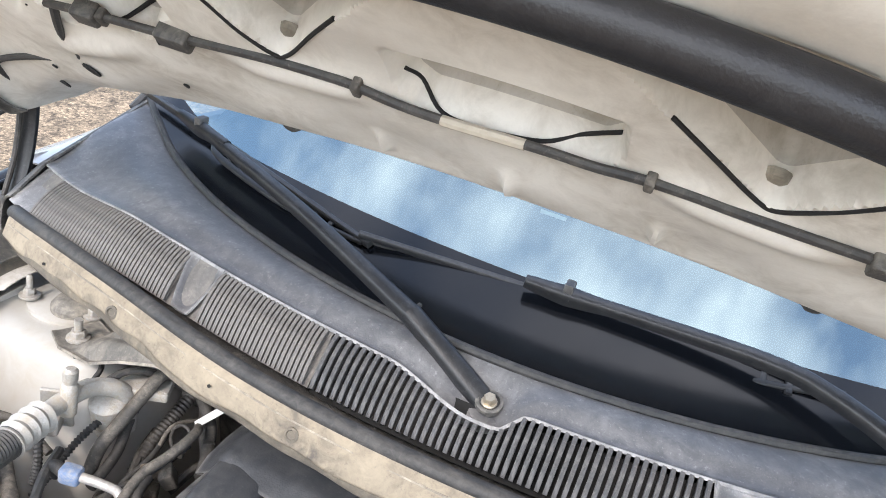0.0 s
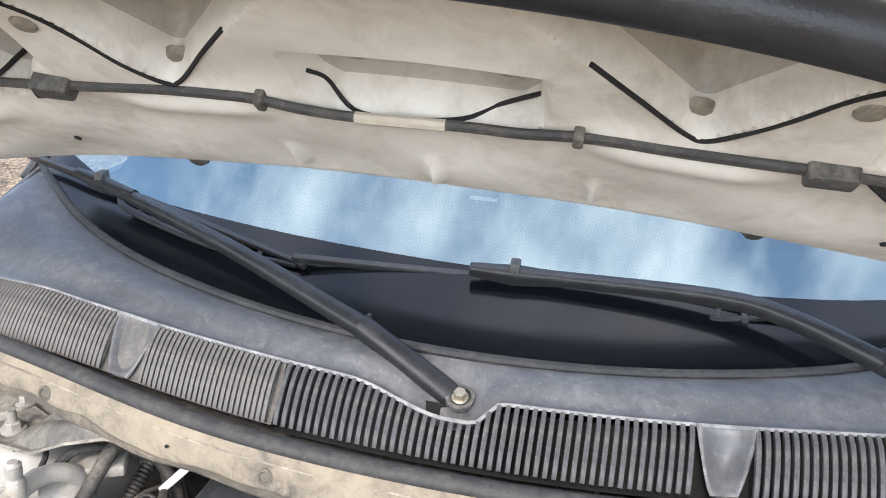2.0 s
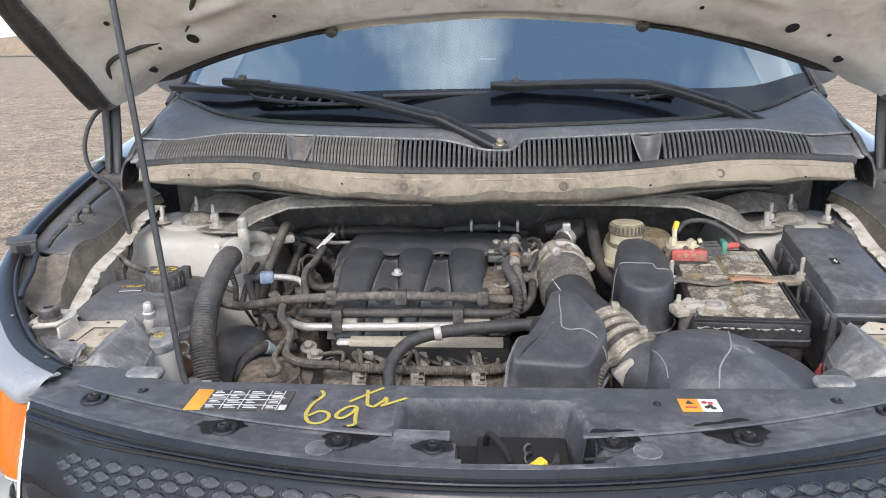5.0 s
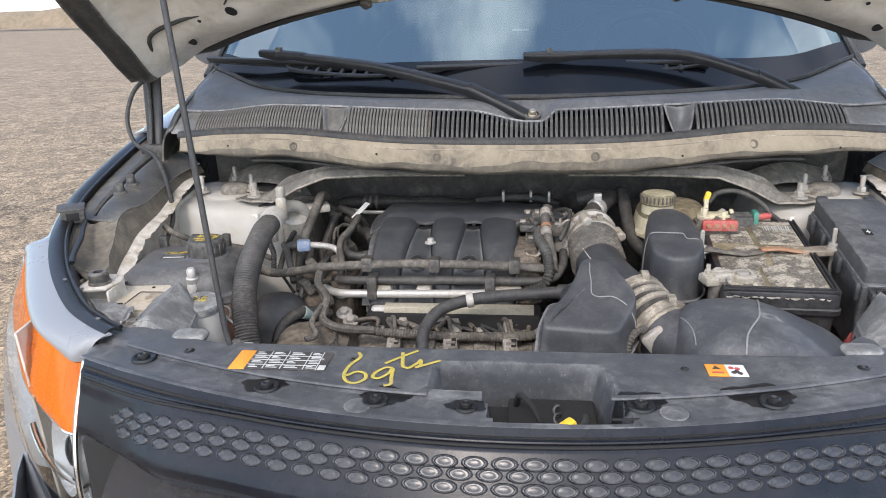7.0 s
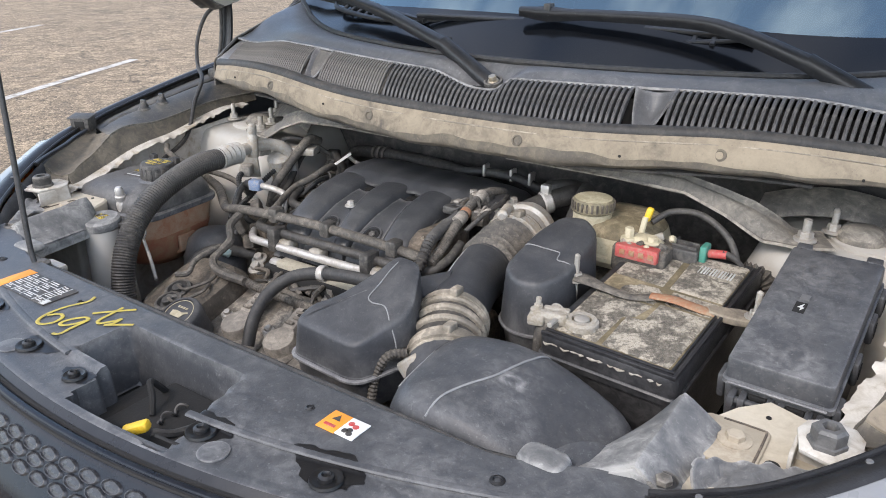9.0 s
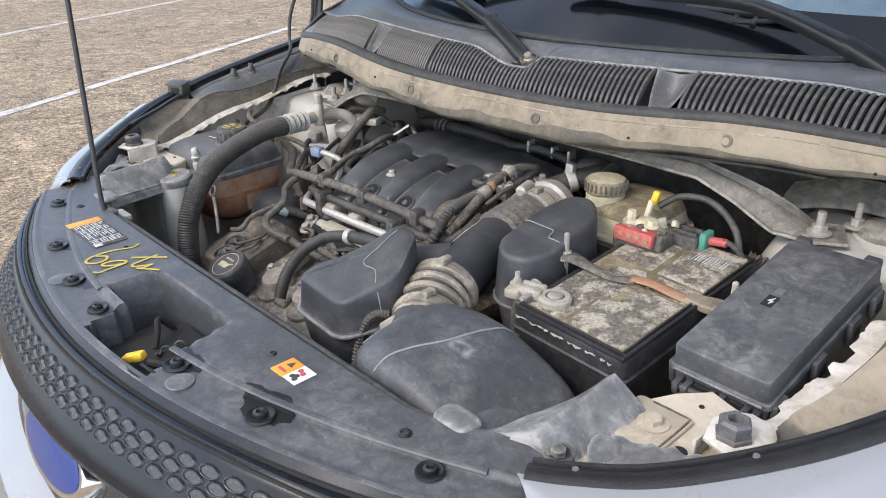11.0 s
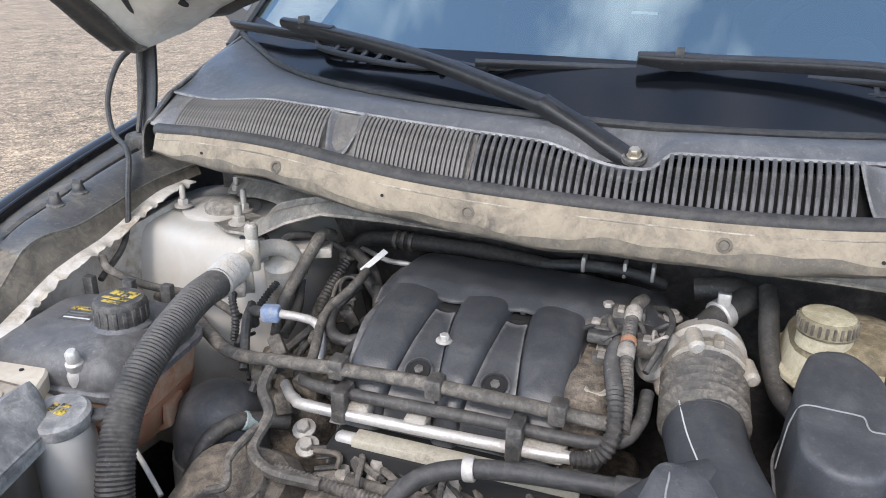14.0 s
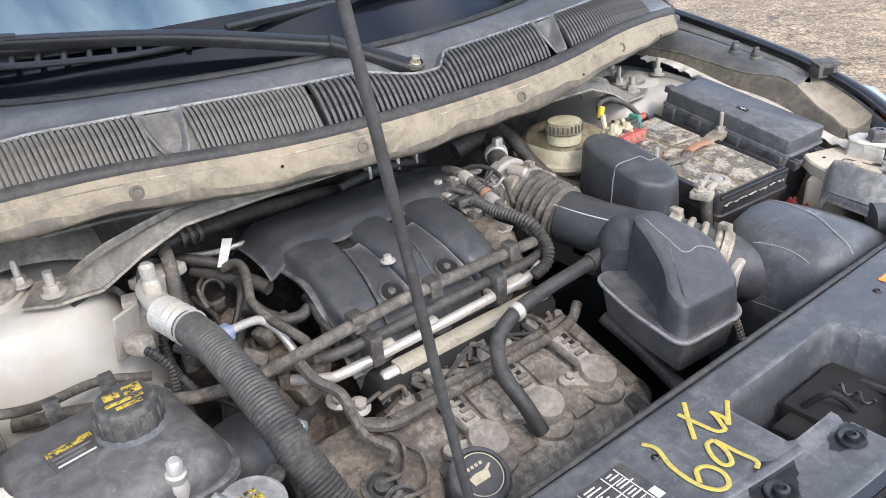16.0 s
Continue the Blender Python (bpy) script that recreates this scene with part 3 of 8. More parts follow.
for sgn in (-1, 1):
    g = G().sheet(lambda u, v: slat_low(sgn * u).lerp(slat_top(sgn * u), v) + Vector((0, -0.004 + 0.02 * v, 0.0)), lin(0.655, 0.765, 8), lin(0, 1, 4), thick=0.004, flip=sgn < 0)
    part("cowl_corner", g, M_COWL, cowl)
    rim = [slat_low(sgn * 0.765), slat_low(sgn * 0.765).lerp(slat_top(sgn * 0.765), 0.5), slat_top(sgn * 0.765), slat_top(sgn * 0.765).lerp(glass_low(sgn * 0.765), 0.5), glass_low(sgn * 0.765)]
    part("cowl_end", G().sheet(lambda u, v: along_rim(rim, u) + Vector((sgn * (0.034 * math.sin(v * math.pi / 2) - 0.002), 0.010 * v, 0.002 - 0.085 * v * v)), lin(0, 1, 16), lin(0, 1, 8), thick=0.004, flip=sgn < 0), M_RUBBER, cowl)


def funnel(x, w):
    """The moulded trough that divides the slats."""
    def f(u, v):
        p = slat_low(x + (u - 0.5) * w * (0.45 + 0.55 * v)).lerp(slat_top(x + (u - 0.5) * w * (0.45 + 0.55 * v)), v)
        return p + Vector((0, -0.003, 0.003)) + Vector((0, 0.012, -0.016)) * math.sin(u * math.pi) * math.sin(clamp01(v * 1.1) * math.pi * 0.8)
    return part("trough", G().sheet(f, lin(0, 1, 14), lin(0, 1.02, 8), thick=0.003), M_COWL, cowl)


for x in (-0.375, 0.318):
    funnel(x, 0.062)

# Slats: one bar each, shared meshes for the blind ribs and the open slats.
def slat_mesh(w, d, name, mat):
    g, n = G(), 7
    a, b = Vector((0, 0, 0)), Vector((0, 0.047, 0.053))
    nrm = Vector((0, -0.053, 0.047)).normalized()
    rings = []
    for i in range(n + 1):
        t = i / n
        c = a.lerp(b, t) + nrm * (0.004 * math.sin(t * math.pi) + (0.004 if t < 0.8 else 0.004 * (1 - (t - 0.8) * 4)))
        h = d * (0.35 if i in (0, n) else 1)
        rings.append([c + Vector((-w / 2, 0, 0)) - nrm * d, c + Vector((w / 2, 0, 0)) - nrm * d, c + Vector((w / 2, 0, 0)) + nrm * h * 0.3, c + nrm * h * 0.6, c + Vector((-w / 2, 0, 0)) + nrm * h * 0.3])
    g.loft(rings)
    return mesh_of(g, name, mat, 50)


OPEN_SLAT, RIB = slat_mesh(0.0051, 0.006, "slat", M_SLAT), slat_mesh(0.0044, 0.0028, "rib", M_RIB)
PITCH = 0.0097
slat_places = [i * PITCH for i in range(-17, 68)] + [-0.180 - 0.0068 * i for i in range(78)]
for x in slat_places:
    if not -0.71 < x < 0.655 or -0.404 < x < -0.348 or 0.290 < x < 0.346:
        continue
    ob = new("slat" if x > -0.175 else "rib", OPEN_SLAT if x > -0.175 else RIB)
    ob.parent = cowl
    low, top = slat_low(x), slat_top(x)
    k = slat_cut(x)
    ob.matrix_basis = Matrix.Translation(low) @ Matrix.Diagonal((1, k * (top.y - low.y) / 0.047, k * (top.z - low.z) / 0.053, 1))

# Wiper boss.
part("pivot_collar", G().lathe([(0.026, -0.012), (0.026, 0.0), (0.021, 0.006), (0.014, 0.007)], (0.031, 0.655, 1.220), (0, -0.35, 1)), M_COWL, cowl)

# Flange with its rubber lip.
def flange(u, v):
    y, z = flange_y(u), flange_z(u)
    k = 1 - 0.22 * smooth(0.1, 0.5, abs(u))
    e = 1 - 0.6 * smooth(0.56, 0.735, abs(u))
    prof = [(0.022, -0.034 * k * e), (0.006, -0.031 * k * e), (-0.003, -0.024 * k * e), (-0.004, -0.010 * e), (0.001, 0.006), (0.008, 0.020), (0.018, 0.027)]
    t = v * (len(prof) - 1)
    i = min(int(t), len(prof) - 2)
    a, b = prof[i], prof[i + 1]
    wob = 0.003 * math.sin(u * 23) + 0.002 * math.sin(u * 51 + 1)
    return (u, y + a[0] + (b[0] - a[0]) * (t - i) + wob * (1 - v), z + a[1] + (b[1] - a[1]) * (t - i) + wob * 0.4 * (1 - v))


fl = part("cowl_flange", G().sheet(flange, XS, lin(0, 1, 12), thick=0.004), M_BEIGE, car, "dust-caked tan flange under the cowl")
part("flange_lip", G().sheet(lambda u, v: Vector(flange(u, v * (0.50 + 0.05 * math.sin(u * 9) + 0.03 * math.sin(u * 31 + 1) + 0.018 * math.sin(u * 77)))) + Vector((0, -0.0016, -0.0006)), lin(-0.735, 0.735, 120), lin(0, 1, 6)), M_LIP, fl, "worn dark lower edge")
part("rubber_lip", G().tube([(x, flange_y(x) + 0.023, flange_z(x) + 0.0235) for x in lin(-0.735, 0.735, 24)], 0.0115, 12, 4), M_RUBBER, fl)
part("lip_edge", G().tube([(x, flange_y(x) + 0.0055, flange_z(x) + 0.0135) for x in lin(-0.72, 0.72, 24)], 0.0014, 6, 4), M_CLAMP, fl)
for x in (-0.446, -0.151, 0.148, 0.444):
    part("push_pin", G().lathe([(0.009, -0.002), (0.009, 0.001), (0.006, 0.002), (0.005, 0.000)], (x, flange_y(x) - 0.001, flange_z(x) + 0.001), (0, -0.93, 0.3), 16), M_LIP, fl)
for x in (-0.6, -0.27, 0.31, 0.62):
    part("pin_hole", G().lathe([(0.0022, 0), (0.0022, 0.0012)], (x, flange_y(x) - 0.003, flange_z(x) - 0.006 + 0.008 * math.sin(x * 40)), (0, -0.95, 0.2), 8), M_DARK, fl)

# Windshield.
RAKE = math.tan(radians(33))


def shield(u, v):
    x = u * (0.775 - 0.10 * v)
    p = glass_low(x)
    back = 0.82 * v
    return (x, p.y + back * (1 - 0.25 * x * x), p.z + 0.004 + back * RAKE - 0.02 * back * back)


ws = part("windshield", G().sheet(shield, lin(-1, 1, 40), lin(0, 1, 20)), M_GLASS, car, "windshield glass that mirrors the clouded sky")
part("frit_band", G().sheet(lambda u, v: Vector(shield(u, v * (0.125 - 0.065 * u * u))) + Vector((0, -0.001, 0.002)), lin(-1, 1, 40), lin(0, 1, 6)), M_FRIT, ws, "black ceramic band along the glass edge")
part("glass_seal", G().tube([Vector(shield(u, 0)) + Vector((0, -0.003, 0.0)) for u in lin(-1, 1, 24)], 0.006, 8, 4), M_RUBBER, ws)
for sgn in (-1, 1):
    part("frit_side", G().sheet(lambda u, v: Vector(shield(sgn * (0.95 + 0.05 * u), v)) - Vector((0, 0, 0.003)), [0, 1], lin(0, 1, 12), flip=sgn < 0), M_FRIT, ws)
    part("pillar", G().tube([Vector(shield(sgn * 1.02, v)) + Vector((sgn * 0.03, 0, -0.005)) for v in lin(0.06, 1.05, 8)], 0.038, 12, 3), M_BODY, car)
    part("pillar_trim", G().tube([Vector(shield(sgn * 1.0, v)) + Vector((sgn * 0.004, 0, 0.004)) for v in lin(-0.05, 1.0, 8)], 0.010, 8, 3), M_RUBBER, car)
part("sticker_strip", G().sheet(lambda u, v: Vector(shield(-0.02 + 0.05 * u, 0.24 + 0.007 * v)) - Vector((0, 0, 0.003)), [0, 1], [0, 1]), M_PAPER, ws)
roof = G().sheet(lambda u, v: Vector(shield(u, 1.0)) + Vector((0, 2.4 * v, 0.10 * math.sin(v * math.pi) + 0.01)), lin(-1.02, 1.02, 12), lin(0, 1, 10), thick=0.02)
part("roof", roof, M_BODY, car)

# Cabin behind the glass.
part("dashboard", G().sheet(lambda u, v: (u * 0.74, glass_low(u * 0.74).y + 0.02 + 0.52 * v, 1.235 + 0.03 * math.sin(v * math.pi) - 0.05 * smooth(0.8, 1, v)), lin(-1, 1, 24), lin(0, 1, 10), thick=0.02), M_CABIN, car, "dark dashboard behind the glass")
part("dash_front", G().box(-0.74, 0.74, 1.2, 1.3, 0.6, 1.215, 0.03), M_CABIN, car)
part("cabin_floor", G().box(-0.8, 0.8, 0.85, 3.9, 0.35, 0.42, 0.01), M_CABIN, car)
part("cabin_back", G().box(-0.8, 0.8, 3.75, 3.9, 0.40, 1.75, 0.02), M_CABIN, car)
for sgn in (-1, 1):
    part("cabin_side", G().sheet(lambda u, v: (sgn * (0.80 - 0.10 * v), 0.92 + 2.98 * u, 0.40 + v * (min(1.70, 1.23 + max(0.0, 2.98 * u - 0.15) * 0.50) - 0.40)), lin(0, 1, 30), lin(0, 1, 8), thick=0.02, flip=sgn > 0), M_CABIN, car)
    seat = part("seat", G().box(sgn * 0.38 - 0.25, sgn * 0.38 + 0.25, 1.75, 2.3, 0.6, 0.85, 0.07), M_SEAT, car)
    part("seat_back", G().rbox([(0.8, sgn * 0.38 - 0.25, sgn * 0.38 + 0.25, 2.15, 2.32, 0.06), (1.3, sgn * 0.38 - 0.22, sgn * 0.38 + 0.22, 2.27, 2.40, 0.06), (1.38, sgn * 0.38 - 0.13, sgn * 0.38 + 0.13, 2.30, 2.40, 0.05)]), M_SEAT, seat)
    part("headrest", G().box(sgn * 0.38 - 0.13, sgn * 0.38 + 0.13, 2.28, 2.38, 1.42, 1.6, 0.04), M_SEAT, seat)
sw = G()
sw.lathe([(0.178 + 0.014 * math.cos(a), 0.014 * math.sin(a)) for a in lin(0, 2 * math.pi, 10)], (0.38, 1.50, 1.27), (0, -0.78, 0.62), 32, (False, False))
wheel = part("steering_wheel", sw, M_CABIN, car)
part("hub", G().lathe([(0.06, -0.02), (0.06, 0.01), (0.04, 0.02)], (0.38, 1.50, 1.27), (0, -0.78, 0.62), 20), M_CABIN, wheel)
for d in ((1, 0, 0), (-1, 0, 0), (0, -0.62, -0.78)):
    part("spoke", G().tube([(0.38, 1.50, 1.27), Vector((0.38, 1.50, 1.27)) + 0.175 * Vector(d)], 0.014, 8), M_CABIN, wheel)


# Wipers.
GLASS_UP = Vector((0, -0.545, 0.839))


def wiper(pivot, joint, arm, blade, vents):
    """Arm head at its pivot, the arm through its points, and the blade along two ends with a vented spoiler between two shares of its length."""
    j = Vector(joint)
    w = part("wiper", G().strip([j, *arm], [0.0125] + [0.0125 - 0.0045 * (i + 1) / len(arm) for i in range(len(arm))], [0.013] * (len(arm)) + [0.010], GLASS_UP, 8), M_WIPER, car, "black wiper lying on the glass")
    part("arm_head", G().strip([pivot, Vector(pivot).lerp(j, 0.3), Vector(pivot).lerp(j, 1.03)], [0.0135, 0.0140, 0.0132], [0.010, 0.013, 0.015], GLASS_UP), M_WIPER, w)
    part("hinge_pin", G().tube([j + Vector((-0.004, -0.012, 0.004)), j + Vector((0.004, 0.012, 0.012))], 0.003, 8), M_RUBBER, w)
    tip = Vector(arm[-1])
    a, b = Vector(blade[0]), Vector(blade[1])
    along_blade = (b - a).normalized()
    down = along_blade.cross(GLASS_UP).normalized()
    down = down if down.z < 0 else -down
    part("blade", G().strip([a, a.lerp(b, 0.5) + 0.003 * GLASS_UP, b], [0.0046, 0.0062, 0.0046], [0.007, 0.010, 0.007], GLASS_UP), M_WIPER, w)
    part("rubber_edge", G().tube([a - 0.009 * GLASS_UP, a.lerp(b, 0.5) - 0.007 * GLASS_UP, b - 0.009 * GLASS_UP], 0.0028, 6, 6), M_RUBBER, w)
    part("blade_bridge", G().strip([tip - 0.055 * along_blade, tip - 0.004 * GLASS_UP, tip + 0.075 * along_blade], [0.007, 0.011, 0.007], [0.010, 0.016, 0.010], GLASS_UP), M_WIPER, w)
    part("clip", G().box(-0.006, 0.006, -0.011, 0.011, -0.004, 0.018, 0.002, m=Matrix.Translation(tip)), M_RUBBER, w)
    v0, v1 = a.lerp(b, vents[0]), a.lerp(b, vents[1])
    part("spoiler", G().strip([v0 + 0.004 * down, v0.lerp(v1, 0.12) + 0.022 * down, v0.lerp(v1, 0.6) + 0.024 * down, v1 + 0.004 * down], [0.0034, 0.0055, 0.005, 0.003], [0.004] * 4, GLASS_UP), M_WIPER, w)
    n = 9
    for i in range(1, n):
        c = v0.lerp(v1, 0.08 + 0.84 * i / n) + 0.013 * down
        part("vent_bar", G().strip([c - 0.010 * down, c + 0.010 * down], [0.0045, 0.0045], [0.004, 0.004], GLASS_UP), M_WIPER, w)
    return w


wl_ = wiper((0.031, 0.657, 1.228), (-0.096, 0.690, 1.284), ((-0.31, 0.770, 1.325), (-0.552, 0.868, 1.350)), ((-0.776, 0.989, 1.336), (-0.20, 0.772, 1.312)), (0.40, 0.98))
part("nut_well", G().lathe([(0.0165, -0.004), (0.0165, 0.003), (0.0125, 0.004), (0.0115, 0.001)], (0.031, 0.652, 1.237), (0, -0.4, 1), 20), M_RUBBER, wl_)
part("pivot_nut", G().bolt((0.031, 0.652, 1.237), 0.0075, 0.012, (0, -0.4, 1), 1.3), M_GOLD, wl_, "zinc-plated pivot nut")
wiper((0.632, 0.800, 1.232), (0.500, 0.795, 1.292), ((0.392, 0.803, 1.326), (0.30, 0.800, 1.340), (0.066, 0.778, 1.342)), ((-0.218, 0.772, 1.322), (0.41, 0.838, 1.318)), (0.46, 0.99))


# ---- hood ----
ALPHA = radians(38)
H_FWD, H_DOWN = Vector((0, -math.cos(ALPHA), math.sin(ALPHA))), Vector((0, -math.sin(ALPHA), -math.cos(ALPHA)))


def hood_at(x, s, p=0.0):
    """A place on the open hood: x across, s metres from its rear edge, p metres below its skin."""
    ax = abs(x)
    rear = Vector((x, 0.69 + 0.42 * x * x, 1.478 - 0.21 * x * x))
    crown = 0.10 * x * x * smooth(0.0, 0.15, s) + 0.05 * smooth(0.78, 0.87, ax) + 0.03 * s * s
    return rear + s * H_FWD + (crown + p) * H_DOWN


def hood_s(x, v):
    lo = 0.17 * smooth(0.74, 0.87, abs(x))
    hi = 1.05 - 0.34 * x * x
    return lo + (hi - lo) * v


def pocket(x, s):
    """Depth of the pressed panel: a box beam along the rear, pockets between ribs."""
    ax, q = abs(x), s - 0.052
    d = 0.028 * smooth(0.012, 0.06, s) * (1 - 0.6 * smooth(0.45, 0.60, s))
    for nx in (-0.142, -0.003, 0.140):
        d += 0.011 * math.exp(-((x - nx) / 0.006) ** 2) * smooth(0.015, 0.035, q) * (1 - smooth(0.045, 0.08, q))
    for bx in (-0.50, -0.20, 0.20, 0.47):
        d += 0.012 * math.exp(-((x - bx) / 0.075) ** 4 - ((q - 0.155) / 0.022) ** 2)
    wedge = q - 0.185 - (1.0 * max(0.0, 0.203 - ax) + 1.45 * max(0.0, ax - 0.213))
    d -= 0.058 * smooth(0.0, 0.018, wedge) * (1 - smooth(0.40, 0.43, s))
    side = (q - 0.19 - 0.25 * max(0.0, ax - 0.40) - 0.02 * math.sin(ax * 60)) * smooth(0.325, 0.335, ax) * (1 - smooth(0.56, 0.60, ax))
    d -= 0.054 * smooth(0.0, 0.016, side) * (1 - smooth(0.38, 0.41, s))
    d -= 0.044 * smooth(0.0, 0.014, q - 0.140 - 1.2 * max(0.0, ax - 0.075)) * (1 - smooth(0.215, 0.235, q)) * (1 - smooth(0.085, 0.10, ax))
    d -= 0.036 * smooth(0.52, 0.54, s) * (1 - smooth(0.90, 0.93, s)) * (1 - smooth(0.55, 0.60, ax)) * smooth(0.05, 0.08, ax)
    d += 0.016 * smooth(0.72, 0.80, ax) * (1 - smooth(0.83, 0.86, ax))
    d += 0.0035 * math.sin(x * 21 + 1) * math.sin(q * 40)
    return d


HX = lin(-0.87, 0.87, 380)
hood = part("hood", G().sheet(lambda x, v: hood_at(x, hood_s(x, v), -0.036), lin(-0.875, 0.875, 50), lin(0, 1, 40), thick=0.003, flip=True), M_BODY, car, "white hood held open on a prop rod")
depths = []


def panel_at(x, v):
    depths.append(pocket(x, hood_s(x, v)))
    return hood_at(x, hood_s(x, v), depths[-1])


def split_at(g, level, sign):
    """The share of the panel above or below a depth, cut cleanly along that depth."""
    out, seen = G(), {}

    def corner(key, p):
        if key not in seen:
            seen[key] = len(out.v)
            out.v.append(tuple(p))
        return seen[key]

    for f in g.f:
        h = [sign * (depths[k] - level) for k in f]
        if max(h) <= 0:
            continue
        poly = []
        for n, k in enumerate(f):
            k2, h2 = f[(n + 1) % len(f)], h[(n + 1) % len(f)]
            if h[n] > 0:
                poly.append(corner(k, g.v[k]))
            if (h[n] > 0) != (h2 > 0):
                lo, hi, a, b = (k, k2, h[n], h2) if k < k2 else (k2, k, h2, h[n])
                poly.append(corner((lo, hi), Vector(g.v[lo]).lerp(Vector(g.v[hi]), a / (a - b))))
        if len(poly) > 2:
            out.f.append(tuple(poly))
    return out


# Split by depth: the recessed share takes the darker tone as painted shade.
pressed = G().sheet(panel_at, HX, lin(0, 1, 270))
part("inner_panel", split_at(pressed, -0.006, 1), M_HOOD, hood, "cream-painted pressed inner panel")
part("shaded_skin", split_at(pressed, -0.006, -1), M_SKIN, hood, "dusty grey-beige skin inside the pressings, toned darker as shade")
part("hem", G().sheet(lambda x, v: hood_at(x, hood_s(x, 0) + 0.001, -0.034 + 0.036 * v), lin(-0.87, 0.87, 60), [0, 1]), M_HOOD, hood)
part("reinforcement", G().tube([hood_at(x, 0.425 - 0.05 * x * x, 0.045) for x in lin(-0.62, 0.62, 16)], 0.015, 18, 4, flat=1.2), M_BATT, hood, "dark rubber-covered hood brace")
for sgn in (-1, 1):
    part("side_seal", G().tube([hood_at(sgn * 0.855, s, 0.018) for s in lin(0.19, 0.85, 10)], 0.014, 10, 4), M_RUBBER, hood)
    def channel(u, v):
        x, q = 0.818 + 0.050 * u, 0.12 + 0.06 * u + 0.66 * v
        return hood_at(sgn * x, q, pocket(x, q) + 0.010 - 0.006 * math.sin(math.pi * u))
    part("side_channel", G().sheet(channel, lin(0, 1, 8), lin(0, 1, 30), thick=0.004, flip=sgn < 0), M_RUBBER, hood, "dark channel along the hood side")
    part("corner_seal", G().tube([hood_at(sgn * x, hood_s(x, 0) + 0.012, 0.004) for x in lin(0.31, 0.86, 12)], 0.007, 8, 4, radii=[0.004 + 0.0009 * i for i in range(13)]), M_RUBBER, hood)
    part("bump_stop", G().lathe([(0.013, 0), (0.013, 0.008), (0.008, 0.013)], hood_at(sgn * 0.31, 0.012, 0.004), H_DOWN, 14), M_RUBBER, hood)
    for hx, hs, hr in ((0.583, 0.15, 0.013), (0.71, 0.125, 0.012), (0.66, 0.17, 0.004), (0.40, 0.13, 0.004), (0.73, 0.30, 0.006)):
        q = hood_at(sgn * hx, hs, pocket(sgn * hx, hs) + 0.0015)
        part("slot_hole", G().lathe([(hr, -0.001), (hr, 0.0008)], q, H_DOWN + Vector((sgn * 0.1, 0, 0)), 14), M_DARK, hood)
    wedge_edge = [(0.125, 0.314), (0.160, 0.277), (0.198, 0.238), (0.215, 0.236), (0.240, 0.264), (0.262, 0.297), (0.285, 0.332), (0.310, 0.367)]
    part("panel_gap", G().tube([hood_at(sgn * a, b + 0.003, pocket(sgn * a, b + 0.003) + 0.0005) for a, b in wedge_edge], 0.0020, 6, 5), M_DARK, hood)
    side_edge = [(0.330, 0.248), (0.345, 0.236), (0.370, 0.228), (0.395, 0.234), (0.420, 0.250), (0.470, 0.264), (0.520, 0.276), (0.560, 0.288)]
    part("panel_gap", G().tube([hood_at(sgn * a, b, pocket(sgn * a, b) + 0.0005) for a, b in side_edge], 0.005, 6, 5, radii=[0.002, 0.004, 0.006, 0.003, 0.002, 0.002, 0.0025, 0.0015]), M_DARK, hood)
    for a, b in ((0.205, 0.244), (0.062, 0.218), (0.30, 0.324), (0.49, 0.277)):
        part("sealant_blob", G().lathe([(0.012, -0.004), (0.010, 0.002), (0.006, 0.004)], hood_at(sgn * a, b, pocket(sgn * a, b)), H_DOWN, 10), M_CLAMP, hood)
part("panel_gap", G().tube([hood_at(a, b, pocket(a, b) + 0.001) for a, b in ((-0.094, 0.232), (-0.084, 0.210), (-0.06, 0.195), (-0.02, 0.193), (0.03, 0.195), (0.06, 0.199), (0.09, 0.220))], 0.0020, 6, 5), M_DARK, hood)
def hose_s(x):
    return 0.204 + 0.30 * x * x + 0.012 * smooth(0.08, 0.14, abs(x)) + 0.003 * math.sin(x * 23)


wh = thing("washer_hose", hood_at(0, 0.20, 0.03), "thin grey washer hose clipped under the hood", "hose")
part("hose", G().tube([hood_at(x, hose_s(x), 0.034) for x in lin(-0.50, 0.37, 24)], 0.0044, 8, 5), M_HOSE, wh)
part("tape", G().tube([hood_at(x, hose_s(x), 0.0345) for x in lin(-0.055, 0.02, 5)], 0.0050, 8, 4), M_SUPPORT, wh)
for x in (-0.42, -0.132, 0.123):
    part("hose_clip", G().box(-0.004, 0.004, -0.008, 0.008, -0.007, 0.007, 0.002, m=Matrix.Translation(hood_at(x, hose_s(x), 0.034)) @ Matrix.Rotation(-ALPHA, 4, "X")), M_LOOM, wh)
for x, w in ((-0.33, 0.018), (0.305, 0.018), (-0.44, 0.014)):
    part("nozzle_block", G().box(-w, w, -0.010, 0.010, -0.010, 0.010, 0.003, m=Matrix.Translation(hood_at(x, hose_s(x), 0.034)) @ Matrix.Rotation(-ALPHA, 4, "X")), M_HOSE, wh)
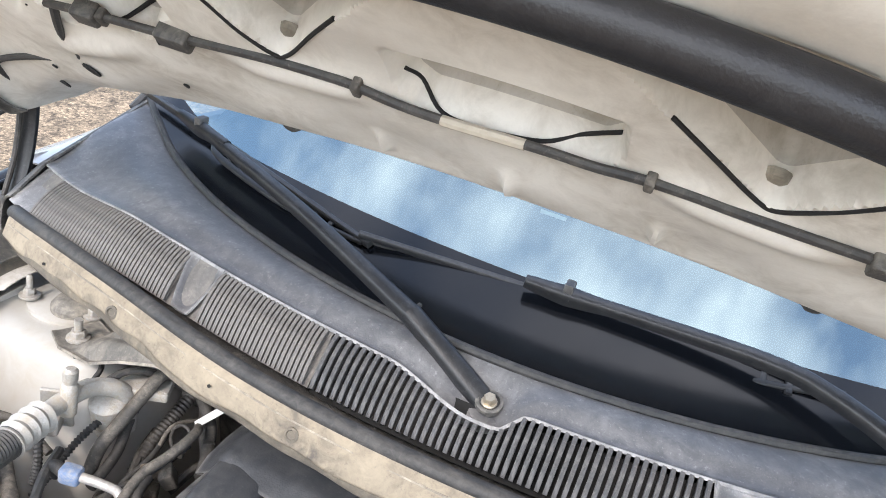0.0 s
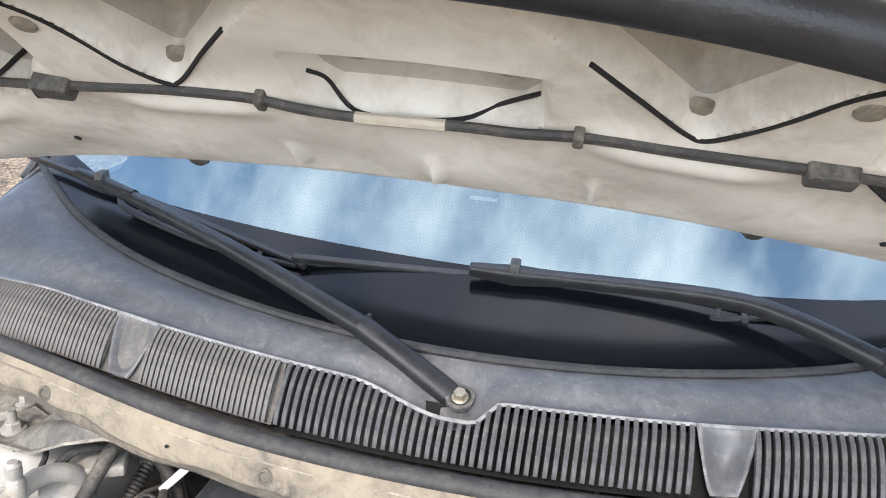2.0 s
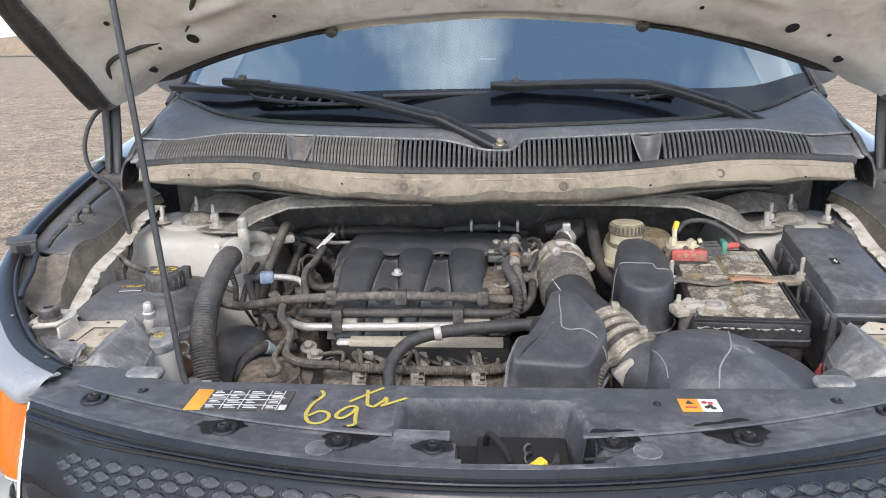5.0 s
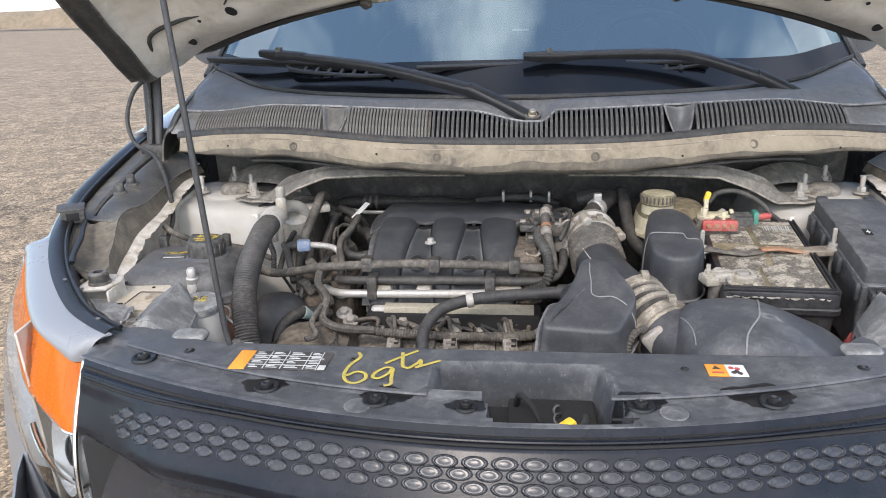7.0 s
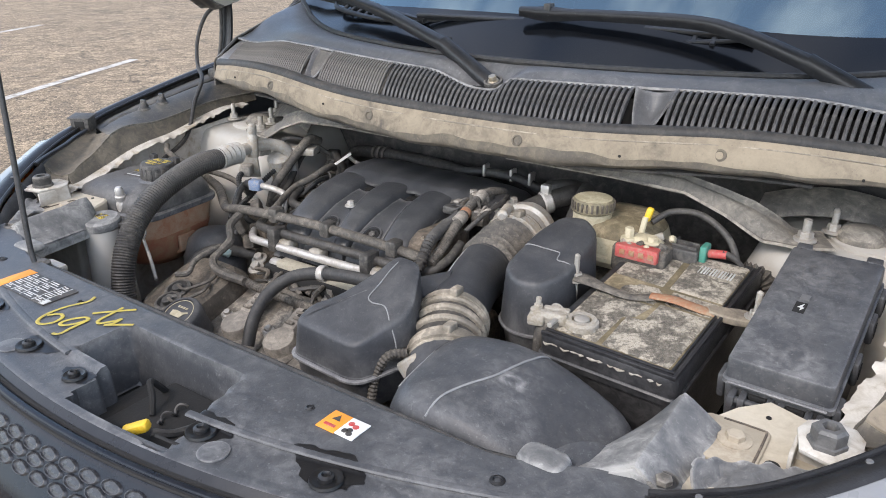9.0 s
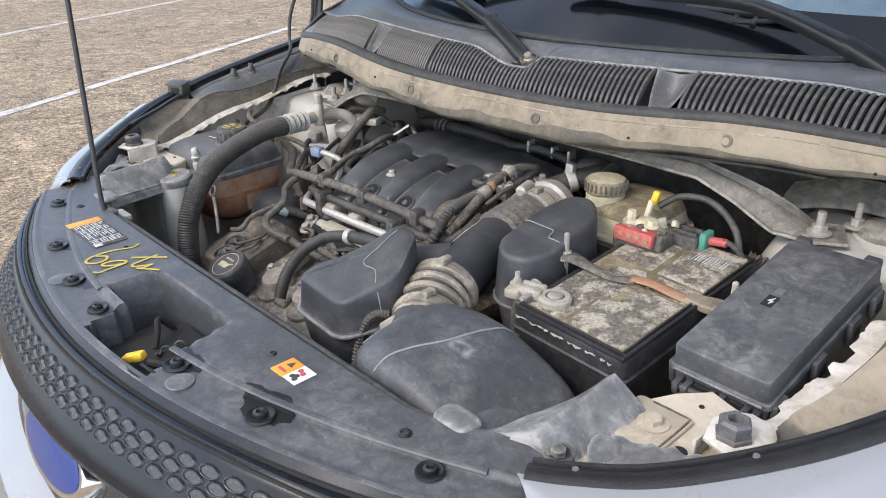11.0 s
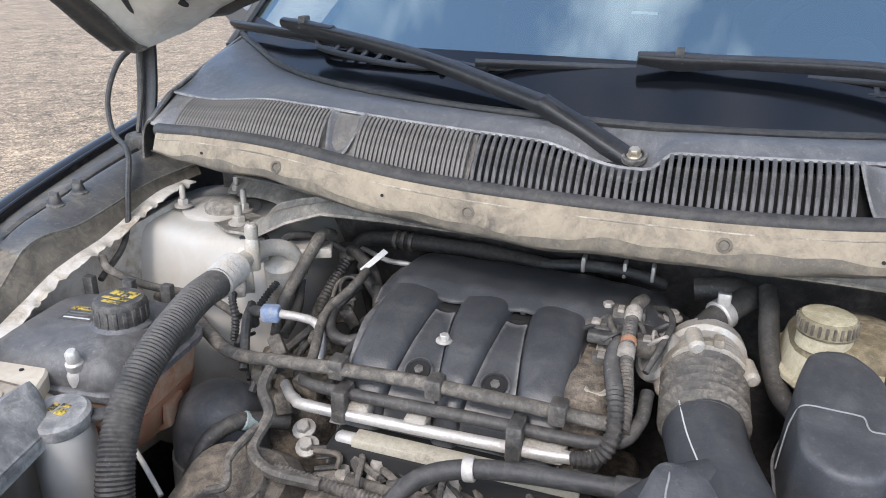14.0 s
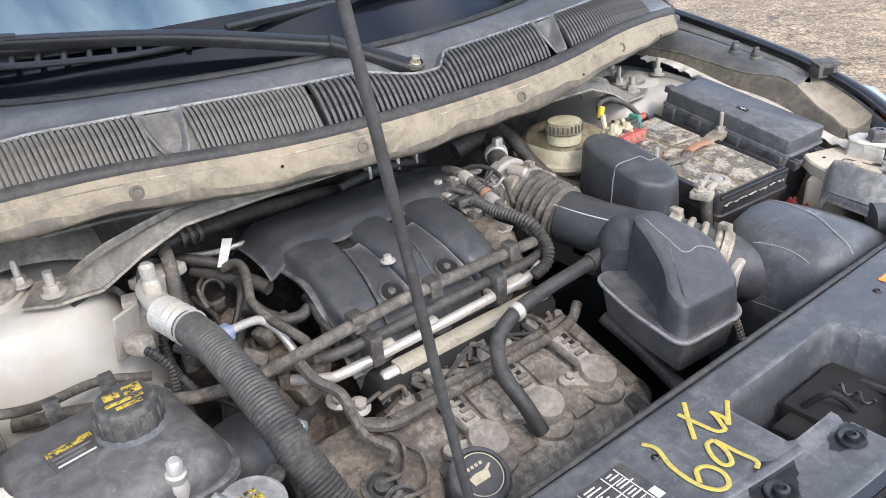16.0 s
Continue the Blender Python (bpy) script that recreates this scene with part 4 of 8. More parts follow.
part("loop", G().tube([hood_at(-0.49, 0.290, 0.034), hood_at(-0.54, 0.24, 0.032), hood_at(-0.60, 0.17, 0.02), hood_at(-0.70, 0.20, 0.03), hood_at(-0.78, 0.22, 0.045), (-0.815, 0.79, 1.335), (-0.868, 0.775, 1.285), (-0.885, 0.755, 1.225), (-0.862, 0.73, 1.172), (-0.80, 0.69, 1.150), (-0.745, 0.62, 1.115), (-0.71, 0.56, 1.05), (-0.69, 0.48, 1.02)], 0.0048, 8, 6), M_RUBBER, wh)

rod = thing("prop_rod", (-0.398, 0.044, 1.025), "thin dark steel hood prop rod", "prop rod")
part("rod", G().tube([(-0.372, 0.048, 0.998), (-0.380, 0.033, 1.008), (-0.387, 0.027, 1.03), (-0.400, 0.036, 1.15), (-0.428, 0.059, 1.44), (-0.465, 0.088, 1.80), (-0.478, 0.100, 1.93)], 0.0042, 10, 8), M_ROD, rod)
part("foot", G().box(-0.408, -0.364, 0.015, 0.065, 0.992, 1.004, 0.003), M_ALU, rod)
part("grommet", G().lathe([(0.012, 0.0), (0.012, 0.012), (0.007, 0.016)], (-0.380, 0.036, 1.002), (0, 0, 1), 14), M_RUBBER, rod)

# ---- fenders and inner structure ----
EDGE = [(0.545, 0.025, 1.026), (0.60, 0.055, 1.03), (0.665, 0.105, 1.038), (0.745, 0.20, 1.058), (0.805, 0.30, 1.080), (0.845, 0.40, 1.097), (0.875, 0.50, 1.112), (0.905, 0.70, 1.142), (0.925, 0.90, 1.17)]


def along(points, t):
    p = curve_points(points, 8)
    k = t * (len(p) - 1)
    i = min(int(k), len(p) - 2)
    return p[i].lerp(p[i + 1], k - i)


def mirrored(p, sgn):
    return Vector((sgn * p[0], p[1], p[2]))


def fender_skin(u, v):
    """The fender from its inner edge outwards: over the lamp first, down the side further back."""
    out = Vector((1.0, -1.1 * (0.30 + 0.70 * smooth(0.0, 0.10, u)) * (1 - smooth(0.05, 0.42, u)), 0)).normalized()
    w = (0.027 + 0.020 * smooth(0.0, 0.08, u) + 0.007 * smooth(0.08, 0.3, u) + 0.020 * smooth(0.46, 0.58, u) - 0.021 * smooth(0.58, 0.82, u)) * math.sin(v * math.pi / 2)
    drop = (0.030 - 0.012 * smooth(0.05, 0.2, u) + 0.47 * smooth(0.505, 0.55, u)) * (1 - math.cos(v * math.pi / 2)) ** 1.1 + 0.006 * v
    return along(EDGE, u) + out * w - Vector((0, 0, drop))


def inner_line(u, inward, down):
    """A line beside the fender edge, towards the engine."""
    t = (along(EDGE, min(1, u + 0.02)) - along(EDGE, max(0, u - 0.02))).normalized()
    return along(EDGE, u) + Vector((-t.y, t.x, 0)).normalized() * inward - Vector((0, 0, down))


for sgn in (-1, 1):
    fender = part("fender", G().sheet(lambda u, v: mirrored(fender_skin(u, v), sgn), lin(0.03, 1, 70), lin(0, 1, 16), thick=0.003, flip=sgn > 0), M_BODY, car, "white front fender")
    part("edge_seal", G().sheet(lambda u, v: mirrored(inner_line(u, -0.006 + 0.028 * v, -0.006 * math.sin(v * math.pi) + 0.004 * v), sgn), lin(0.045, 1, 50), lin(0, 1, 6), thick=0.004, flip=sgn < 0), M_SEAL, fender, "black rubber edge seal")
    part("seal_bead", G().tube([mirrored(inner_line(u, 0.0215, 0.001), sgn) for u in lin(0.05, 1, 30)], 0.0035, 8, 3), M_SEAL, fender)
    part("gutter", G().sheet(lambda u, v: mirrored(inner_line(u, 0.024 + 0.030 * v, 0.010 + 0.055 * smooth(0, 0.8, v)), sgn), lin(0.0, 0.62, 30), lin(0, 1, 6), thick=0.003, flip=sgn < 0), M_PLASTIC, fender)
    for u in (0.13, 0.33):
        part("seal_clip", G().lathe([(0.0035, 0), (0.003, 0.002)], mirrored(inner_line(u, 0.011, -0.003), sgn), (0, 0, 1), 8), M_FAINT, fender)
    # Moulded rail along the fender: a raised body with a leaning inner wall, on the torn lip of the panel below.
    def lip_line(u):
        """The inner edge of the fender structure, from the corner support back to the tower."""
        return Vector((0.672 + 0.018 * smooth(0, 0.2, u) + 0.014 * smooth(0.15, 0.4, u) + 0.02 * smooth(0.4, 1, u), 0.258 + 0.45 * u, 1.018 + 0.042 * smooth(0, 0.55, u) + 0.032 * smooth(0.5, 1, u)))

    def rail_base(u, v):
        near = lip_line(u) + Vector((0.014, 0.010 * (1 - smooth(0, 0.1, u)), -0.002))
        far = Vector(inner_line(0.42 + 0.10 * smooth(0, 0.25, u) + 0.37 * u, 0.026, 0.016))
        return near.lerp(far, v)

    def rail_height(u):
        return 0.018 + 0.008 * smooth(0.0, 0.15, u) + 0.016 * smooth(0.14, 0.34, u) - 0.012 * smooth(0.36, 0.55, u) - 0.014 * smooth(0.5, 1.0, u)

    def rail_top(u, v):
        """The top, between the crest over the wall (v = 0) and the seal (v = 1): a shallow trough in front, level further back."""
        h = rail_height(u)
        p = rail_base(u, 0.0) + Vector((0.55 * h, 0, h))
        q = rail_base(u, 1.0)
        p = p.lerp(q, v)
        return p + Vector((0, 0, (0.012 * smooth(0.30, 0.55, u) - 0.010 * (1 - smooth(0.1, 0.35, u))) * math.sin(math.pi * v) - 0.016 * smooth(0.55, 0.6, v) * (1 - smooth(0.66, 0.71, v)) * smooth(0.32, 0.42, u)))

    def rail_wall(u, v):
        k = smooth(0, 1, v) * 0.3 + v * 0.7
        return mirrored(rail_base(u, 0.0).lerp(rail_top(u, 0.0), k) + Vector((0.002 * math.sin(u * 40) * v * (1 - v), 0, 0)), sgn)

    def rail_front(u, v):
        """The rounded end wall facing forward."""
        a = rail_base(0.0, u) + Vector((0, -0.016 * math.sin(math.pi * min(1, u * 1.1 + 0.1)) - 0.004, -0.004))
        return mirrored(a.lerp(rail_top(0.0, u), v), sgn)
    rail = part("fender_rail", G().sheet(lambda u, v: mirrored(rail_top(u, v), sgn), lin(0.30, 1.20, 42), lin(0, 1, 40), thick=0.004, flip=sgn < 0), M_OLIVE, car, "dusty grey moulded fender rail")
    part("rail_floor", G().sheet(lambda u, v: mirrored(rail_top(u * (1 + 0.10 * math.sin(v * 7)), v), sgn), lin(0.0, 0.30, 16), lin(0, 1, 20), thick=0.003, flip=sgn < 0), M_TAN if sgn > 0 else M_WALL, rail, "dust-caked front of the rail")
    part("rail_wall", G().sheet(rail_wall, lin(0, 1.2, 48), lin(0, 1, 6), thick=0.003, flip=sgn > 0), M_WALL, rail, "brown dusted wall")
    part("rail_front", G().sheet(rail_front, lin(0, 1, 14), lin(0, 1, 6), thick=0.003, flip=sgn < 0), M_WALL, rail)
    part("rail_seam", G().tube([mirrored(rail_top(u, 0.04) + Vector((0, 0, 0.001)), sgn) for u in lin(0.36, 0.98, 20)], 0.0022, 6, 3), M_TAN, rail)
    if sgn < 0:
        part("inner_strip", G().tube([mirrored(inner_line(u, 0.028 + 0.018 * smooth(0.38, 0.5, u), -0.001), sgn) for u in lin(0.39, 0.57, 14)], 0.005, 8, 3, flat=0.8), M_SEAL, rail, "black rubber strip")
    bracket = part("seal_bracket", G().box(-0.020, 0.020, -0.016, 0.016, -0.014, 0.012, 0.002, m=Matrix.Translation(mirrored(inner_line(0.60, 0.022, -0.006), sgn)) @ Matrix.Rotation(radians(-28 * sgn), 4, "Z")), M_RUBBER, rail)
    part("bracket_hole", G().box(-0.011, 0.011, -0.0168, -0.010, -0.009, 0.006, 0.001, m=Matrix.Translation(mirrored(inner_line(0.60, 0.022, -0.006), sgn)) @ Matrix.Rotation(radians(-28 * sgn), 4, "Z")), M_DARK, bracket)
    part("bracket_flap", G().box(-0.024, 0.024, -0.018, 0.018, 0.0, 0.003, 0.001, m=Matrix.Translation(mirrored(inner_line(0.60, 0.020, -0.018), sgn)) @ Matrix.Rotation(radians(-28 * sgn), 4, "Z") @ Matrix.Rotation(radians(8), 4, "X")), M_RUBBER, bracket)
    torn = random.Random(31)
    lips = [torn.uniform(-1, 1) for _ in range(80)]

    def torn_lip(u, v):
        """Bent sheet edge with long tears: each tongue widens and then breaks off."""
        k = u * 7.5 + 0.35 * math.sin(u * 23)
        tongue = 0.028 - 0.008 * (k % 1.0) ** 1.6 + 0.0012 * lips[int(clamp01(u) * 79)]
        out = 0.018 + 0.034 * (1 - smooth(-0.16, 0.06, u))
        curl = (0.004 * math.sin(k * 6.3) - 0.005) * v * v
        return mirrored(lip_line(u) + Vector((out - (tongue + out - 0.018) * v, 0.0, curl - 0.010 * (1 - smooth(-0.16, 0.0, u)))), sgn)
    part("torn_lip", G().sheet(torn_lip, lin(-0.19, 1.1, 128), lin(0, 1, 5), thick=0.002, flip=sgn < 0), M_BAY, rail, "torn cream panel lip")
    for u, v in ((0.62, 0.50), (0.72, 0.46)):
        plug = part("rubber_plug", G().lathe([(0.014, -0.006), (0.014, 0.004), (0.010, 0.007), (0.008, 0.016), (0.006, 0.018)], mirrored(rail_top(u, v), sgn), (0, 0, 1), 12), M_RUBBER, rail)
        part("plug_head", G().box(-0.008, 0.008, -0.003, 0.003, 0.014, 0.024, 0.001, m=Matrix.Translation(mirrored(rail_top(u, v), sgn))), M_RUBBER, plug)
    house = part("wheel_house", G().sheet(lambda u, v: mirrored(Vector((0.725 - 0.02 * v - 0.05 * smooth(0.55, 1, u) * smooth(0.1, 0.5, v), 0.06 + 0.66 * u, 1.01 + 0.06 * u - 0.36 * v)), sgn), lin(0, 1, 16), lin(0, 1, 10), thick=0.004, flip=sgn < 0), M_BAY, car, "dusty white inner wheel house")
    # Strut tower.
    tw = part("strut_tower", G().loft([[mirrored((0.640 + r * 1.02 * math.copysign(abs(math.cos(a)) ** 0.42, math.cos(a)), 0.745 + r * 0.95 * math.copysign(abs(math.sin(a)) ** 0.42, math.sin(a)), z), sgn) for a in lin(0, 2 * math.pi * 63 / 64, 63)]
                                      for r, z in ((0.215, 0.70), (0.195, 0.86), (0.172, 0.96), (0.145, 1.030), (0.138, 1.044), (0.128, 1.052), (0.100, 1.056), (0.055, 1.058))]), M_WHITE, car, "white painted strut tower")
    part("mount_plate", G().prism([(sgn * 0.648 + 0.066 * math.cos(a), 0.727 + 0.066 * math.sin(a)) for a in lin(0, 2 * math.pi * 23 / 24, 23)], [(1.056, 0), (1.062, 0), (1.064, 0.003)]), M_WHITE, tw)
    part("strut_cap", G().lathe([(0.034, 0), (0.034, 0.012), (0.026, 0.022), (0.012, 0.026)], (sgn * 0.628, 0.708, 1.060), (0, 0, 1), 24), M_BRACE, tw)
    for a in (80, 200, 320):
        part("stud", G().bolt((sgn * (0.648 + 0.062 * math.cos(radians(a))), 0.727 + 0.062 * math.sin(radians(a)), 1.068), 0.009, 0.014).lathe([(0.005, 0.01), (0.005, 0.034), (0.003, 0.037)], (sgn * (0.648 + 0.062 * math.cos(radians(a))), 0.727 + 0.062 * math.sin(radians(a)), 1.068), n=10), M_STEEL, tw)
    # Brace from the tower to the firewall.
    def brace_at(u, v):
        """Pressed brace: a broad foot bolted to the tower, narrowing towards the cowl, with turned-up edges."""
        mids = ((0.590, 0.672, 1.0655), (0.552, 0.652, 1.0665), (0.505, 0.634, 1.080), (0.45, 0.624, 1.105), (0.39, 0.618, 1.124), (0.28, 0.602, 1.130), (0.10, 0.588, 1.132))
        wide = (0.034, 0.038, 0.030, 0.021, 0.015, 0.011, 0.009)
        t = u * (len(mids) - 1)
        i = min(int(t), len(mids) - 2)
        k = t - i
        k = k * k * (3 - 2 * k) * 0.4 + k * 0.6
        c = Vector(mids[i]).lerp(Vector(mids[i + 1]), k)
        w = wide[i] + (wide[i + 1] - wide[i]) * k
        q = 2 * v - 1
        edge = smooth(0.72, 1.0, abs(q)) * (0.25 + 0.75 * smooth(0.12, 0.3, u))
        lean = smooth(0.12, 0.38, u)
        w *= 1 + 0.15 * lean
        return mirrored(c + Vector((-0.42 + 0.12 * lean, 0.91 - 0.33 * lean, 0.62 * lean)) * (w * q) + Vector((0, 0, 0.007 * edge + 0.010 * math.cos(math.pi * q / 2) ** 2 * smooth(0.12, 0.35, u))), sgn)
    br = part("tower_brace", G().sheet(brace_at, lin(0, 1, 60), lin(0, 1, 14), thick=0.004, flip=sgn > 0), M_BRACE, car, "dust-covered tower brace")
    part("brace_bolt", G().bolt(mirrored((0.562, 0.648, 1.068), sgn), 0.011, 0.014, washer=1.5).lathe([(0.006, 0.012), (0.006, 0.032)], mirrored((0.562, 0.648, 1.068), sgn), n=10), M_STEEL, br)
    # Bent bracket behind the brace.
    part("cowl_bracket", G().sheet(lambda u, v: mirrored(Vector((0.478 + 0.20 * u, 0.705 + 0.075 * u + 0.05 * v, 1.083 + 0.016 * math.sin(u * 3.6) + 0.012 * v - 0.020 * (1 - v) ** 3)), sgn), lin(0, 1, 24), lin(0, 1, 8), thick=0.004, flip=sgn < 0), M_BRACE, br)
    # Hood hinge.
    hg = part("hinge", G().strip([mirrored(p, sgn) for p in ((0.845, 0.79, 1.15), (0.850, 0.815, 1.22), (0.850, 0.825, 1.29), (0.838, 0.815, 1.35), (0.815, 0.79, 1.395))], [0.018, 0.020, 0.021, 0.022, 0.018], [0.008] * 5, (0, -1, 0.3)), M_WIPER, car, "black hood hinge arm")
    part("hinge_rib", G().tube([mirrored(p, sgn) for p in ((0.847, 0.775, 1.16), (0.852, 0.800, 1.22), (0.852, 0.810, 1.29), (0.840, 0.800, 1.345))], 0.0045, 8, 5), M_HOSE, hg)
    part("hinge_base", G().box(*sorted((sgn * 0.80, sgn * 0.87)), 0.76, 0.86, 1.13, 1.160, 0.008), M_RUBBER, hg)
    part("hinge_bolt", G().bolt(mirrored((0.848, 0.790, 1.315), sgn), 0.008, 0.008, (0, -1, 0.3)), M_STEEL, hg)
    part("fender_rear", G().sheet(lambda u, v: mirrored(Vector((0.80 + 0.02 * u, 0.86 + 0.22 * u, 1.175 + 0.07 * u)).lerp(Vector((0.955, 0.88 + 0.20 * u, 1.160 + 0.02 * u)), v) + Vector((0, 0, 0.012 * math.sin(math.pi * v))), sgn), lin(0, 1, 8), lin(0, 1, 8), thick=0.004, flip=sgn < 0), M_BODY, car)
    # Corner support with its hood stop.
    sup = part("corner_support", G().prism([(sgn * x, y) for x, y in ((0.545, 0.09), (0.63, 0.085), (0.705, 0.15), (0.705, 0.25), (0.675, 0.275), (0.606, 0.298), (0.578, 0.266), (0.552, 0.215))][::sgn], [(0.985, 0), (1.003, 0), (1.006, 0.003)]), M_SUPPORT, car, "cream-painted corner support")
    part("support_face", G().box(*sorted((sgn * 0.56, sgn * 0.70)), 0.19, 0.265, 0.75, 0.985, 0.01), M_SUPPORT, sup)
    part("support_plate", G().box(*sorted((sgn * 0.556, sgn * 0.622)), 0.158, 0.233, 1.005, 1.0105, 0.002, 0.007), M_PLATE, sup)
    part("plate_groove", G().tube([(sgn * x, y, 1.0108) for x, y in ((0.575, 0.229), (0.612, 0.229), (0.618, 0.222), (0.618, 0.170))], 0.0013, 6, 2), M_GRIME, sup)
    part("plate_bolt", G().bolt((sgn * 0.594, 0.198, 1.010), 0.0095, 0.009, washer=1.8), M_PLATE, sup)
    for hx, hy, hr in ((0.612, 0.262, 0.003), (0.633, 0.183, 0.008), (0.672, 0.190, 0.009)):
        part("slot_hole", G().lathe([(hr, 0), (hr * 0.9, 0.0012)], (sgn * hx, hy, 1.0062), (0, 0, 1), 12), M_DARK, sup)
    block = part("stop_block", G().prism([(sgn * x, y) for x, y in ((0.652, 0.186), (0.686, 0.176), (0.688, 0.186), (0.692, 0.189), (0.697, 0.186), (0.702, 0.196), (0.702, 0.232), (0.692, 0.248), (0.668, 0.252), (0.650, 0.240), (0.644, 0.220))][::sgn], [(1.029, 0.001), (1.031, 0), (1.033, 0), (1.035, 0.003)]), M_BAY, sup, "cream hood-stop bracket")
    part("block_back", G().prism([(sgn * x, y) for x, y in ((0.648, 0.212), (0.700, 0.206), (0.701, 0.232), (0.691, 0.247), (0.668, 0.250), (0.650, 0.239))][::sgn], [(1.004, -0.004), (1.012, -0.001), (1.030, 0)]), M_BAY, block)
    part("block_leg", G().box(*sorted((sgn * 0.645, sgn * 0.649)), 0.180, 0.214, 1.004, 1.030, 0.001), M_BAY, block)
    part("block_leg", G().box(*sorted((sgn * 0.698, sgn * 0.703)), 0.176, 0.210, 1.004, 1.030, 0.001), M_BAY, block)
    part("stop_nut", G().lathe([(0.018, 0), (0.018, 0.006), (0.016, 0.007), (0.016, 0.019), (0.013, 0.022), (0.008, 0.022), (0.007, 0.014)], (sgn * 0.672, 0.205, 1.033), (0, 0, 1), 6 if sgn > 0 else 18), M_TANKTOP if sgn > 0 else M_HOSE, block)
    crumple = random.Random(12)
    dents = [(crumple.uniform(0, 1), crumple.uniform(0, 1), crumple.uniform(-1, 1)) for _ in range(18)]

    def flap(u, v):
        z = sum(a * max(0.0, 1 - 4.5 * math.hypot(u - x, 0.45 * (v - y))) for x, y, a in dents)
        w = 0.026 + 0.010 * math.sin(u * 5.0) + 0.0025 * math.sin(u * 31)
        return mirrored(Vector((0.588 + 0.088 * u - 0.55 * w * v, 0.094 + 0.080 * u + w * v, 1.016 + 0.008 * z + 0.0008 * math.sin(u * 40) * v)), sgn)
    part("crumpled_flap", G().sheet(flap, lin(0, 1, 36), lin(0, 1, 10), thick=0.003, flip=sgn < 0), M_ARM, sup, "crumpled grey plastic flap", 20)
    fb = part("flap_bolt", G().lathe([(0.016, -0.006), (0.016, 0.004), (0.013, 0.006), (0.011, 0.003)], (sgn * 0.560, 0.088, 1.014), (0, 0, 1), 18), M_RUBBER, sup)
    part("bolt_head", G().lathe([(0.008, 0), (0.008, 0.006), (0.005, 0.007)], (sgn * 0.560, 0.088, 1.016), (0, 0, 1), 6), M_HOSE, fb)

# Firewall, bay floor and the cross bar under the flange.
fw = part("firewall", G().sheet(lambda u, v: (u, 0.83 + 0.04 * v - 0.012 * math.sin(u * 14) * v, 1.19 - 0.60 * v), lin(-0.72, 0.72, 30), lin(0, 1, 12), thick=0.01, flip=True), M_FIRE, car, "black sound-deadened firewall")
part("cowl_underside", G().sheet(lambda u, v: (u, flange_y(u) + 0.024 + (0.84 - flange_y(u)) * v, flange_z(u) - 0.034 + 0.04 * v), lin(-0.56, 0.56, 30), lin(0, 1, 4), thick=0.004), M_FIRE, fw)
# Floor and front coloured near black to deepen the shade low in the bay.
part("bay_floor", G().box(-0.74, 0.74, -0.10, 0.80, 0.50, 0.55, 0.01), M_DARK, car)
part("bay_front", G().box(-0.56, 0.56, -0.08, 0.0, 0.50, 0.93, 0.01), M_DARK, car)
for sgn in (-1, 1):
    def side_low(y):
        d = abs(y - 3.28)
        return 0.30 if d > 0.43 else 0.30 + math.sqrt(0.43 ** 2 - d * d) * 1.12
    part("body_side", G().sheet(lambda u, v: (sgn * (0.945 + 0.03 * smooth(0.0, 0.2, u) + 0.012 * math.sin(v * 5)), 0.90 + 3.12 * u, 1.10 + (side_low(0.90 + 3.12 * u) - 1.10) * v), lin(0, 1, 90), lin(0, 1, 10), thick=0.01, flip=sgn < 0), M_BODY, car)
    for y in (2.05, 3.02):
        part("door_gap", G().tube([(sgn * (0.978 + 0.012 * math.sin(v * 5)), y, 1.10 - 0.66 * v) for v in lin(0, 1, 6)], 0.003, 6, 3), M_DARK, car)
    for y0, y1 in ((1.35, 2.0), (2.1, 3.0)):
        part("side_window", G().sheet(lambda u, v: (sgn * (0.825 - 0.105 * v), y0 + (y1 - y0) * u + 0.10 * v * (1 - u) * (y0 < 1.5), 1.22 + (min(1.66, 1.20 + (y0 + (y1 - y0) * u - 1.07) * 0.50) - 1.22) * v), lin(0, 1, 10), lin(0, 1, 4), thick=0.004, flip=sgn < 0), M_FRIT, car)
    part("door_top", G().sheet(lambda u, v: (sgn * (0.90 + 0.085 * v), 0.88 + 3.1 * u, 1.18 + 0.02 * u - 0.08 * v), lin(0, 1, 10), lin(0, 1, 3), thick=0.01, flip=sgn < 0), M_BODY, car)
    for y in (0.42, 3.28):
        tyre = part("wheel", G().lathe([(0.23, -0.10), (0.33, -0.11), (0.37, -0.07), (0.37, 0.07), (0.33, 0.11), (0.23, 0.10)], (sgn * 0.80, y, 0.37), (1, 0, 0), 32), M_RUBBER, car)
        part("rim", G().lathe([(0.23, -0.09), (0.20, -0.02), (0.05, 0.0), (0.05, 0.06)], (sgn * 0.83, y, 0.37), (sgn, 0, 0), 24), M_STEEL, tyre)
part("tail", G().box(-0.95, 0.95, 3.95, 4.05, 0.35, 1.7, 0.03), M_BODY, car)


# ---- front: cover, grille, lamps ----
def front_y(x):
    return -0.158 + 0.42 * x * x


def cover_rear(x):
    return 0.042 + 0.05 * smooth(0.40, 0.55, abs(x))


def in_recess(x, y):
    return smooth(-0.092, -0.080, x) * (1 - smooth(0.095, 0.115, x + 0.25 * (y + 0.01))) * (1 - smooth(-0.018, -0.006, y)) * smooth(-0.142, -0.134, y - 0.06 * smooth(-0.01, -0.03, x))


